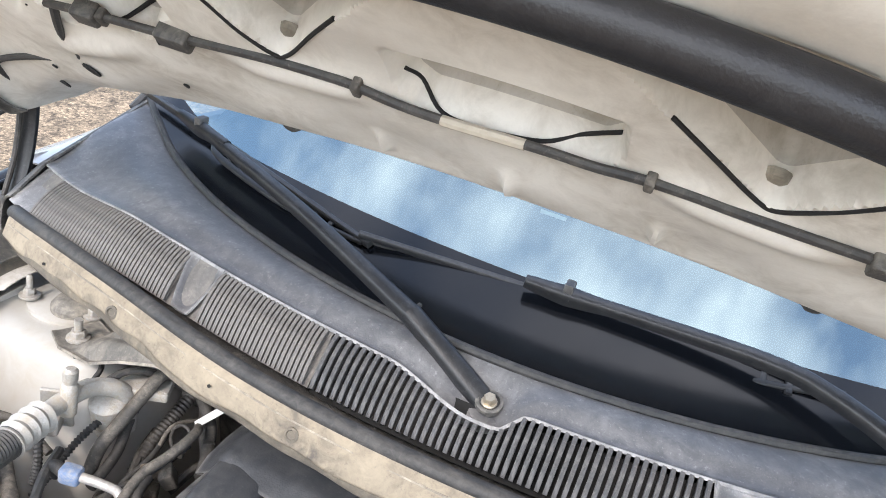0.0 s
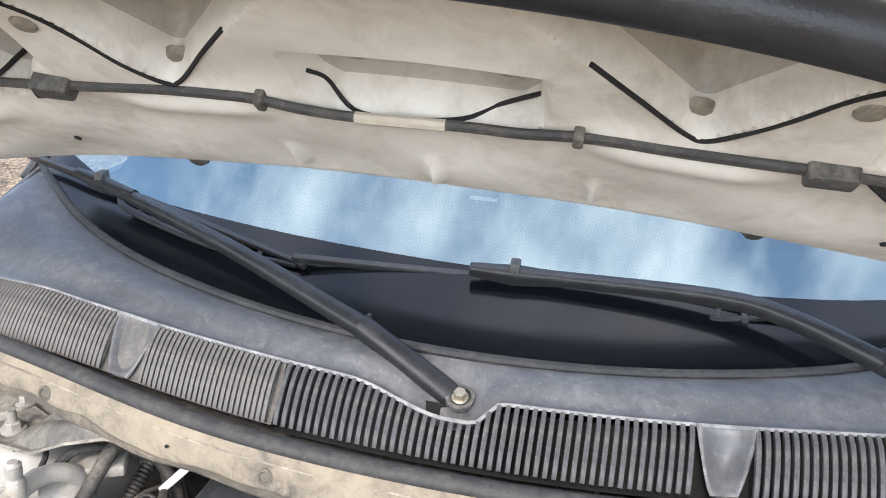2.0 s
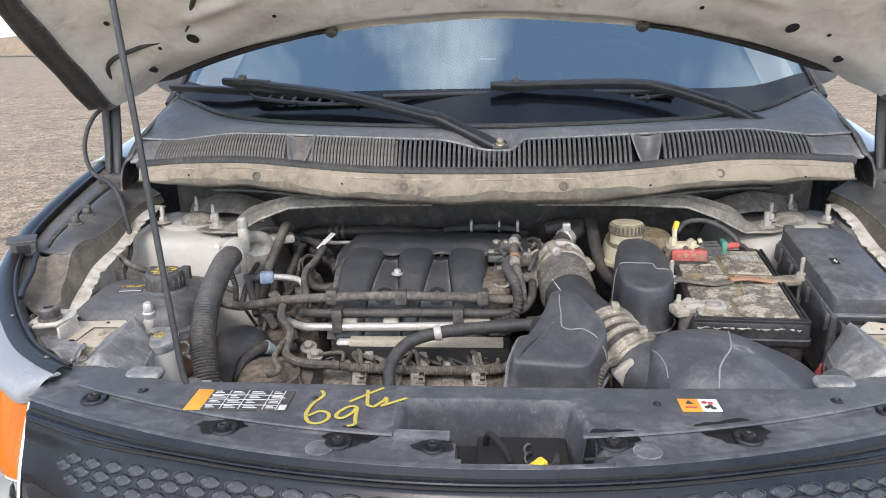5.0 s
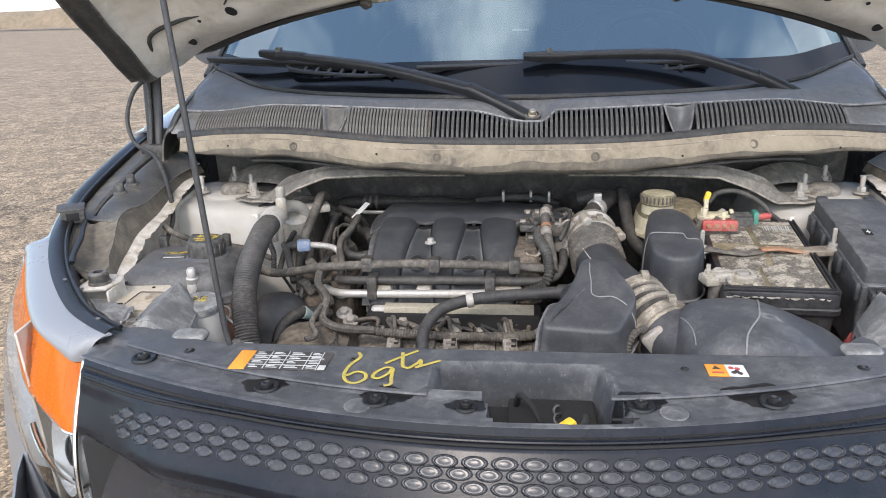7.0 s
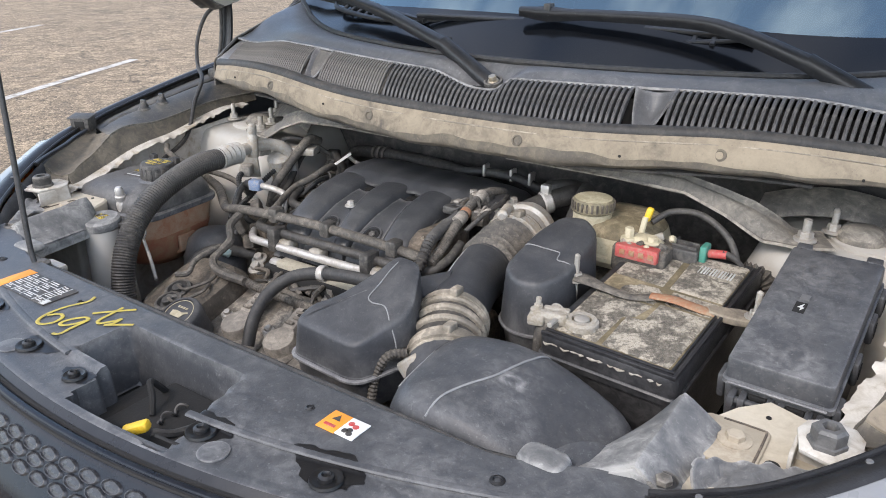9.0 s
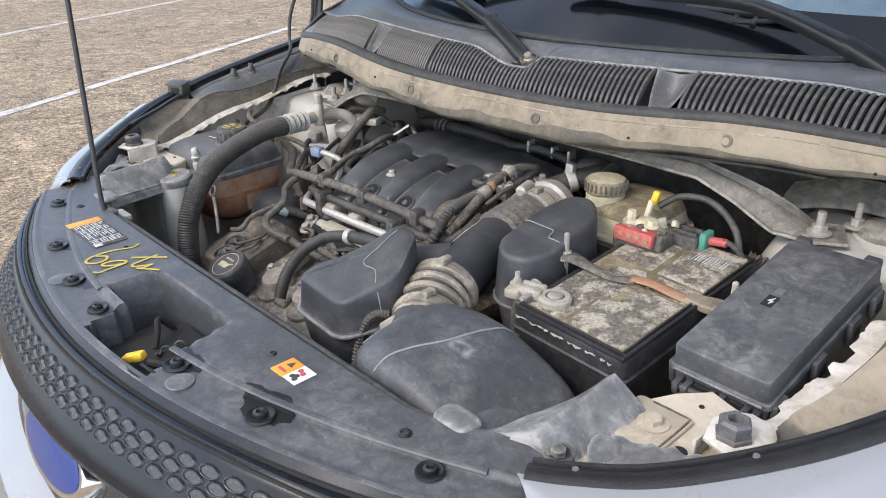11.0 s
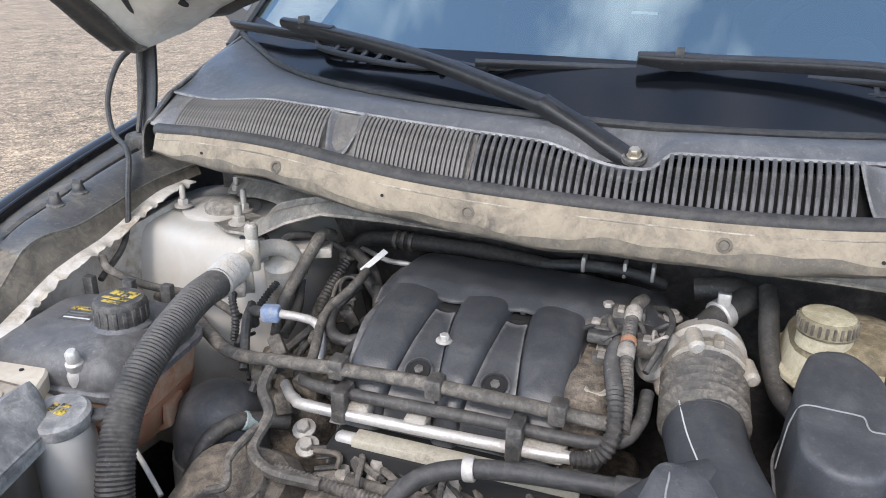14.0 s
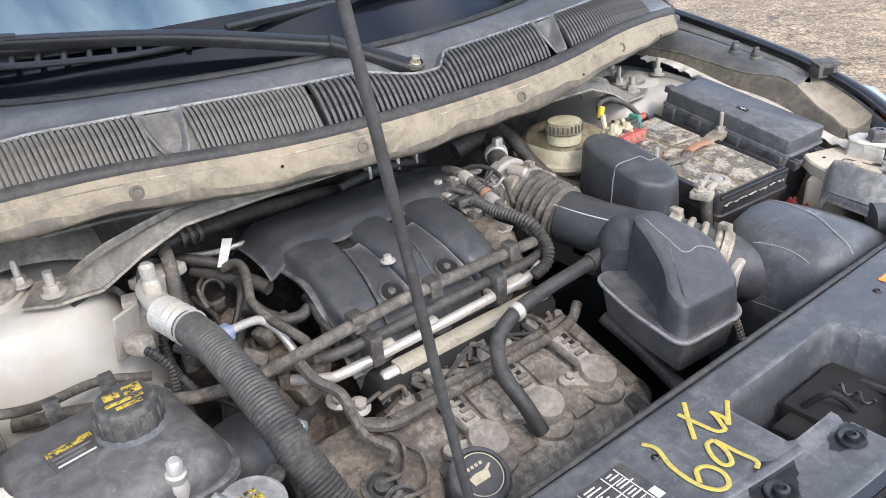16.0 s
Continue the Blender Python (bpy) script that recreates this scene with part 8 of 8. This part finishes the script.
wcap = part("cap", G().lathe([(0.033, 0), (0.0345, 0.004), (0.034, 0.014), (0.030, 0.018), (0.020, 0.0185)], (-0.509, 0.213, 0.988), (0, -0.1, 1), 26), M_ARM, wash)
part("cap_tab", G().box(0.028, 0.058, -0.010, 0.010, 0.002, 0.010, 0.003, m=Matrix.Translation((-0.509, 0.213, 0.988)) @ Matrix.Rotation(radians(35), 4, "Z")), M_RUBBER, wcap)
for x0, x1, y0, y1 in ((-0.012, -0.004, -0.004, 0.010), (0.0, 0.012, -0.006, 0.004), (-0.002, 0.010, 0.007, 0.012)):
    part("print", G().box(x0, x1, y0, y1, 0.018, 0.0192, 0.0003, m=Matrix.Translation((-0.509, 0.213, 0.988)) @ Matrix.Rotation(radians(5), 4, "X")), M_WORNPRINT, wcap)
dome = thing("engine_mount", (-0.445, 0.40, 0.86), "black conical engine mount cover", "engine mount")
part("cone", G().lathe([(0.063, -0.06), (0.062, -0.02), (0.058, -0.014), (0.050, 0.012), (0.034, 0.026), (0.014, 0.030)], (-0.445, 0.40, 0.908), (0, 0, 1), 30), M_PLASTIC, dome)
part("seat", G().lathe([(0.068, -0.12), (0.066, -0.062)], (-0.445, 0.40, 0.908), (0, 0, 1), 24), M_ALU, dome)

# ---- hoses and clutter on the passenger side ----
ac = thing("air_conditioner_hose", (-0.43, 0.25, 0.86), "thick ribbed black hose with a pale metal end", "hose")
part("ribbed_hose", G().tube([(-0.463, 0.448, 1.066), (-0.458, 0.396, 1.067), (-0.454, 0.345, 1.056), (-0.451, 0.305, 1.043), (-0.448, 0.270, 1.026), (-0.443, 0.235, 0.998), (-0.432, 0.204, 0.962), (-0.422, 0.184, 0.92), (-0.412, 0.172, 0.85)], 0.0198, 18, 8, ribs=0.0046, depth=0.0008), M_HOSE, ac)
part("collar", G().tube([(-0.462, 0.443, 1.066), (-0.468, 0.475, 1.066), (-0.472, 0.50, 1.064)], 0.0205, 18, 5, ribs=0.014, depth=0.0022), M_ALU, ac)
part("metal_pipe", G().tube([(-0.470, 0.49, 1.065), (-0.474, 0.53, 1.066), (-0.470, 0.575, 1.066), (-0.452, 0.605, 1.056), (-0.446, 0.62, 1.03), (-0.446, 0.625, 0.98)], 0.0125, 14, 6), M_ALU, ac)
part("charge_port", G().lathe([(0.011, -0.03), (0.011, 0.012), (0.008, 0.016), (0.0095, 0.02), (0.0095, 0.034), (0.006, 0.038)], (-0.469, 0.540, 1.078), (0, 0.05, 1), 14), M_ALU, ac)
part("canister", G().lathe([(0.024, -0.05), (0.026, -0.02), (0.026, 0.012), (0.02, 0.018), (0.008, 0.02)], (-0.464, 0.606, 1.022), (0.1, -0.3, 1), 18), M_ALU, ac)
part("canister_plate", G().box(-0.03, 0.04, -0.02, 0.02, -0.008, 0.008, 0.003, m=Matrix.Translation((-0.44, 0.64, 1.045)) @ Matrix.Rotation(radians(25), 4, "Z")), M_ALU, ac)
rnd = random.Random(11)


def loose_hose(name, pts, r, mat, label, ribs=0.0):
    h = thing(name, pts[0], label, "hose" if "hose" in name else "cable")
    part("run", G().tube(pts, r, 10, 6, ribs=ribs, depth=0.001 if ribs else 0.0), mat, h)
    return h


loose_hose("heater_hose", [(-0.412, 0.675, 1.060), (-0.416, 0.650, 1.070), (-0.421, 0.625, 1.052), (-0.432, 0.595, 1.018), (-0.442, 0.568, 0.985), (-0.446, 0.55, 0.94)], 0.0095, M_LOOM, "dusty grey heater hose")
thick = loose_hose("heater_hose", [(-0.430, 0.77, 0.94), (-0.428, 0.785, 0.985), (-0.410, 0.79, 1.012), (-0.375, 0.792, 1.018), (-0.30, 0.792, 1.020), (-0.20, 0.79, 1.020), (-0.10, 0.785, 1.014), (-0.02, 0.78, 1.0)], 0.0135, M_HOSE, "thick dusty heater hose behind the manifold")
for x in (-0.352, -0.338, -0.324):
    part("hose_band", G().lathe([(0.0145, -0.004), (0.0165, -0.003), (0.0165, 0.003), (0.0145, 0.004)], (x, 0.792, 1.019), (1, 0, 0), 16), M_HOSE, thick)
quick = loose_hose("fuel_hose", [(-0.402, 0.707, 1.022), (-0.385, 0.695, 1.030), (-0.355, 0.675, 1.022), (-0.335, 0.660, 1.012), (-0.322, 0.64, 1.004)], 0.0085, M_HOSE, "dusty fuel hose with a square connector")
part("connector", G().box(-0.014, 0.014, -0.012, 0.012, -0.013, 0.013, 0.004, m=Matrix.Translation((-0.404, 0.708, 1.022)) @ Matrix.Rotation(radians(25), 4, "Z")), M_HOSE, quick)
part("drop_sleeve", G().tube([(-0.402, 0.702, 1.01), (-0.406, 0.67, 0.99), (-0.410, 0.63, 0.965), (-0.412, 0.60, 0.93)], 0.0095, 10, 6, ribs=0.006, depth=0.0008), M_HOSE, quick)
loose_hose("fuel_hose", [(-0.372, 0.70, 1.005), (-0.345, 0.665, 0.998), (-0.315, 0.63, 0.992), (-0.30, 0.60, 0.985)], 0.011, M_HOSE, "thick dusty fuel hose")
loose_hose("vacuum_hose", [(-0.345, 0.645, 1.018), (-0.333, 0.625, 1.030), (-0.331, 0.600, 1.029), (-0.341, 0.570, 1.016), (-0.350, 0.542, 1.008), (-0.346, 0.505, 0.998), (-0.333, 0.465, 0.988), (-0.326, 0.437, 0.980), (-0.33, 0.41, 0.965)], 0.0068, M_LOOM, "thin wavy vacuum hose")
loose_hose("vacuum_hose", [(-0.348, 0.548, 1.000), (-0.342, 0.525, 0.994), (-0.326, 0.503, 0.988), (-0.305, 0.497, 0.986), (-0.287, 0.505, 0.988)], 0.0085, M_HOSE, "dusty bent hose beside the manifold")
loose_hose("vacuum_hose", [(-0.442, 0.70, 1.03), (-0.448, 0.66, 1.03), (-0.440, 0.62, 1.0), (-0.425, 0.58, 0.975), (-0.42, 0.53, 0.955)], 0.0075, M_HOSE, "dusty dark vacuum hose")
loose_hose("vacuum_hose", [(-0.283, 0.50, 0.995), (-0.290, 0.47, 0.985), (-0.287, 0.44, 0.975), (-0.295, 0.42, 0.96)], 0.005, M_RUBBER, "thin black vacuum hose")
loose_hose("wire_cable", [(-0.455, 0.60, 1.02), (-0.47, 0.56, 0.99), (-0.472, 0.52, 0.965), (-0.465, 0.48, 0.955)], 0.005, M_RUBBER, "black wire beside the canister", 0.005)
loose_hose("wire_cable", [(-0.395, 0.655, 0.985), (-0.385, 0.60, 0.975), (-0.39, 0.55, 0.96), (-0.38, 0.50, 0.945)], 0.004, M_RUBBER, "thin black wire under the fuel pipe")
loose_hose("wire_cable", [(-0.70, 0.50, 1.045), (-0.675, 0.485, 1.035), (-0.63, 0.505, 1.01), (-0.56, 0.545, 0.985), (-0.5, 0.54, 0.965)], 0.006, M_LOOM, "dusty wire along the wheel house")
blue = loose_hose("fuel_hose", [(-0.402, 0.494, 1.010), (-0.375, 0.503, 1.005), (-0.355, 0.508, 0.997), (-0.340, 0.495, 0.980), (-0.333, 0.47, 0.955)], 0.0062, M_BRIGHT, "bright pipe with a blue coupling")
part("blue_coupling", G().box(-0.013, 0.013, -0.010, 0.010, -0.011, 0.011, 0.004, m=Matrix.Translation((-0.414, 0.491, 1.010)) @ Matrix.Rotation(radians(14), 4, "Z")), M_BLUE, blue, "dusty blue coupling")
part("coupling_hose", G().tube([(-0.424, 0.489, 1.010), (-0.445, 0.495, 1.005), (-0.452, 0.505, 0.98)], 0.008, 10, 6), M_HOSE, blue)
ringc = thing("spring_clip", (-0.368, 0.647, 0.986), "round wire spring clip on a hose", "clip")
part("ring", G().tube([(-0.368 + 0.016 * math.cos(a), 0.640 + 0.006 * math.sin(a), 0.990 + 0.018 * math.sin(a)) for a in lin(0, 5.6, 14)], 0.0028, 8, 4), M_HOSE, ringc)
part("ears", G().box(-0.376, -0.358, 0.632, 0.640, 0.962, 0.978, 0.002), M_HOSE, ringc)
bra = thing("pipe_bracket", (-0.505, 0.56, 0.99), "dusty bracket with plugs beside the hose pipe", "bracket")
part("plate", G().box(-0.020, 0.020, -0.003, 0.003, -0.035, 0.035, 0.002, m=Matrix.Translation((-0.508, 0.560, 1.025)) @ Matrix.Rotation(radians(28), 4, "Z") @ Matrix.Rotation(radians(12), 4, "X")), M_ALU, bra)
part("plug", G().box(-0.012, 0.012, -0.016, 0.016, -0.012, 0.012, 0.004, m=Matrix.Translation((-0.502, 0.545, 1.012)) @ Matrix.Rotation(radians(30), 4, "Z")), M_COIL, bra)
part("plug", G().box(-0.010, 0.010, -0.014, 0.014, -0.010, 0.010, 0.003, m=Matrix.Translation((-0.490, 0.585, 1.048)) @ Matrix.Rotation(radians(-15), 4, "Z")), M_COIL, bra)
part("wire", G().tube([(-0.502, 0.535, 1.010), (-0.492, 0.515, 1.005), (-0.482, 0.505, 0.985), (-0.484, 0.500, 0.95)], 0.0055, 8, 6, ribs=0.005, depth=0.0008), M_RUBBER, bra)
part("wire", G().tube([(-0.490, 0.598, 1.050), (-0.498, 0.625, 1.058), (-0.52, 0.64, 1.056), (-0.55, 0.63, 1.05)], 0.004, 8, 6), M_RUBBER, bra)
part("wire", G().tube([(-0.470, 0.60, 1.06), (-0.455, 0.63, 1.07), (-0.43, 0.66, 1.06), (-0.40, 0.69, 1.03)], 0.0055, 8, 6), M_HOSE, bra)
dip = thing("dipstick_tube", (-0.42, 0.245, 0.89), "thin pale dipstick tube beside the hose", "dipstick")
part("tube", G().tube([(-0.500, 0.282, 0.945), (-0.455, 0.262, 0.922), (-0.412, 0.240, 0.898)], 0.0032, 8, 5), M_BRIGHT, dip)
part("pull_ring", G().tube([(-0.500 + 0.010 * math.cos(a), 0.282 + 0.004 * math.sin(a), 0.954 + 0.010 * math.sin(a)) for a in lin(0, 6.1, 14)], 0.002, 6, 4), M_BRIGHT, dip)
tag = thing("hose_tag", (-0.335, 0.660, 1.02), "white paper tag on a bright pipe", "tag")
part("tag", G().prism([(-0.0065, -0.024), (0.0065, -0.024), (0.0075, 0.024), (-0.0075, 0.024)], [(-0.0008, 0), (0.0008, 0)], Matrix.Translation((-0.334, 0.656, 1.036)) @ Matrix.Rotation(radians(-42), 4, "Z") @ Matrix.Rotation(radians(32), 4, "X")), M_PAPER, tag)
part("bright_pipe", G().tube([(-0.395, 0.745, 1.012), (-0.385, 0.735, 1.018), (-0.33, 0.70, 1.020), (-0.282, 0.695, 1.019), (-0.278, 0.69, 0.99)], 0.0042, 8, 5), M_BRIGHT, tag)
mount = thing("engine_bracket", (-0.39, 0.47, 0.86), "cast bracket with bolts beside the engine", "bracket")
part("bracket", G().rbox([(0.80, -0.42, -0.30, 0.42, 0.60, 0.02), (0.92, -0.41, -0.31, 0.43, 0.58, 0.02), (0.945, -0.395, -0.32, 0.45, 0.56, 0.02)]), M_GRIME, mount)
part("aqua_fitting", G().lathe([(0.010, -0.012), (0.0125, -0.010), (0.0125, 0.004), (0.010, 0.006)], (-0.388, 0.378, 0.915), (-0.5, -0.6, 0.4), 14), M_AQUA, mount, "aqua hose fitting")
part("fitting_hose", G().tube([(-0.350, 0.415, 0.90), (-0.372, 0.395, 0.910), (-0.396, 0.368, 0.918), (-0.418, 0.335, 0.905), (-0.425, 0.305, 0.87)], 0.0105, 12, 6), M_HOSE, mount)
for p in ((-0.318, 0.40, 0.905), (-0.33, 0.44, 0.93), (-0.30, 0.375, 0.90)):
    part("bracket_bolt", G().bolt(p, 0.009, 0.012, (0, -0.4, 0.9)), M_STEEL, mount)
for i in range(14):
    p = Vector((rnd.uniform(-0.40, -0.29), rnd.uniform(0.40, 0.60), rnd.uniform(0.925, 0.975)))
    d = Vector((rnd.uniform(0.008, 0.02), rnd.uniform(0.008, 0.02), rnd.uniform(0.008, 0.016)))
    part("fitting", G().box(-d.x, d.x, -d.y, d.y, -d.z, d.z, 0.003, m=Matrix.Translation(p) @ Euler((rnd.uniform(-0.5, 0.5), rnd.uniform(-0.5, 0.5), rnd.uniform(0, 3))).to_matrix().to_4x4()), rnd.choice((M_GRIME, M_LOOM, M_BROWN, M_RUBBER)), mount)
for i in range(18):
    a = Vector((rnd.uniform(-0.43, -0.30), rnd.uniform(0.42, 0.62), rnd.uniform(0.90, 0.96)))
    b = a + Vector((rnd.uniform(-0.06, 0.06), rnd.uniform(0.02, 0.12), rnd.uniform(-0.01, 0.07)))
    part("wire", G().tube([a, a.lerp(b, 0.5) + Vector((rnd.uniform(-0.02, 0.02), 0, 0.02)), b], rnd.uniform(0.003, 0.007), 8, 6), rnd.choice((M_LOOM, M_HOSE, M_RUBBER)), mount)

# ---- hoses at the rear, driver's side ----
booster = thing("booster_hose", (0.17, 0.62, 1.05), "black hose with a spring clamp by the firewall", "hose")
part("run", G().tube([(0.135, 0.575, 1.040), (0.158, 0.612, 1.052), (0.185, 0.645, 1.062), (0.195, 0.672, 1.062), (0.17, 0.69, 1.06), (0.13, 0.695, 1.05)], 0.017, 14, 6), M_HOSE, booster)
part("spring_clamp", G().lathe([(0.0185, -0.008), (0.0205, -0.006), (0.0205, 0.006), (0.0185, 0.008)], (0.163, 0.618, 1.054), (0.6, 0.75, 0.25), 18), M_BRIGHT, booster)
part("clamp_ear", G().box(0.155, 0.171, 0.608, 0.620, 1.070, 1.086, 0.002), M_BRIGHT, booster)
loose_hose("brake_hose", [(0.215, 0.665, 1.075), (0.218, 0.635, 1.065), (0.222, 0.59, 1.03), (0.235, 0.54, 1.0), (0.265, 0.50, 0.99), (0.30, 0.485, 0.975)], 0.0125, M_HOSE, "dusty hose beside the brake tank")
loose_hose("vapour_hose", [(-0.09, 0.735, 1.036), (-0.02, 0.738, 1.044), (0.04, 0.735, 1.044), (0.09, 0.74, 1.03)], 0.009, M_RUBBER, "black hose with clips behind the manifold")
for x in (-0.03, 0.03, 0.07):
    part("hose_clip", G().box(x - 0.003, x + 0.003, 0.727, 0.748, 1.036, 1.060, 0.002), M_BRIGHT, car)
rag = G().sheet(lambda u, v: (0.500 + 0.075 * u - 0.030 * v, 0.165 + 0.115 * u + 0.022 * v, 0.928 + 0.010 * math.sin(u * 19 + v * 6) + 0.006 * math.sin(v * 17)), lin(0, 1, 24), lin(0, 1, 16), thick=0.0015)
single("rag", rag, M_RED, "crumpled red rag tucked beside the air box", "rag")

# ---- stickers and paint marks ----
Z = 1.0183


def sticker(name, x0, x1, y0, y1, label):
    return thing(name, ((x0 + x1) / 2, (y0 + y1) / 2, Z - 0.001), label, "sticker")


st = sticker("data_sticker", -0.358, -0.232, -0.045, 0.006, "black and orange data sticker with white tables")
part("orange_end", G().box(-0.359, -0.338, -0.046, 0.007, Z - 0.001, Z + 0.0004, 0.0003), M_ORANGE, st)
field = part("field", G().box(-0.338, -0.232, -0.045, 0.006, Z - 0.001, Z + 0.0004, 0.0003), M_INK, st)
for x in (-0.315, -0.292, -0.262, -0.245):
    part("rule", G().box(x, x + 0.0012, -0.044, 0.005, Z + 0.0003, Z + 0.0009, 0.0002), M_BAR, field)
for y in (-0.034, -0.020, -0.008):
    part("rule", G().box(-0.337, -0.246, y, y + 0.0012, Z + 0.0003, Z + 0.0009, 0.0002), M_BAR, field)
for i, x in enumerate((-0.334, -0.311, -0.287, -0.258)):
    for j, y in enumerate((-0.041, -0.028, -0.015, -0.003)):
        for k in (0.0, 0.004):
            part("print_bar", G().box(x, x + 0.012 + 0.003 * ((i + j) % 3) - k, y + k, y + k + 0.0016, Z + 0.0003, Z + 0.0009, 0.0002), M_BAR, field)
part("print_square", G().box(-0.242, -0.233, -0.044, -0.032, Z + 0.0003, Z + 0.0009, 0.0002), M_BAR, field)
st = sticker("warning_sticker", 0.245, 0.291, -0.030, 0.0, "orange and white warning sticker")
part("orange_half", G().box(0.244, 0.268, -0.030, 0.0005, Z - 0.001, Z + 0.0004, 0.0003), M_ORANGE, st)
part("white_half", G().box(0.268, 0.291, -0.029, 0.0005, Z - 0.001, Z + 0.0004, 0.0003), M_PAPER, st)
part("symbol", G().prism([(0.251, -0.013), (0.261, -0.013), (0.256, -0.004)], [(Z + 0.0003, 0), (Z + 0.0009, 0)]), M_INK, st)
part("symbol", G().box(0.249, 0.263, -0.024, -0.020, Z + 0.0003, Z + 0.0009, 0.0002), M_RED, st)
for x, y, m in ((0.274, -0.009, M_RED), (0.281, -0.011, M_RED), (0.275, -0.021, M_INK), (0.282, -0.023, M_INK), (0.279, -0.018, M_INK)):
    part("symbol", G().lathe([(0.0035, 0), (0.0035, 0.0006)], (x, y, Z + 0.0003), (0, 0, 1), 10), m, st)

note = thing("paint_note", (-0.155, -0.03, Z - 0.001), "hand-written yellow note reading 6 qts", "writing")
STROKES = {
    "digit": [(-0.199, 0.009), (-0.194, -0.004), (-0.203, -0.028), (-0.2045, -0.054), (-0.197, -0.071), (-0.185, -0.074), (-0.176, -0.063), (-0.179, -0.049), (-0.190, -0.045), (-0.201, -0.056)],
    "letter_q": [(-0.146, -0.032), (-0.156, -0.032), (-0.166, -0.046), (-0.167, -0.058), (-0.159, -0.060), (-0.150, -0.048), (-0.146, -0.034), (-0.144, -0.056), (-0.142, -0.074), (-0.150, -0.079)],
    "letter_t": [(-0.140, 0.012), (-0.137, -0.010), (-0.134, -0.027), (-0.126, -0.032)],
    "cross_stroke": [(-0.158, -0.020), (-0.140, 0.000), (-0.121, 0.019)],
    "letter_s": [(-0.126, -0.032), (-0.116, -0.015), (-0.114, -0.008), (-0.112, -0.021), (-0.117, -0.029), (-0.106, -0.021), (-0.088, -0.008)],
}
for name, pts in STROKES.items():
    part(name, G().tube([(x, y, Z) for x, y in pts], 0.0024, 8, 8, flat=0.2), M_MARK, note)
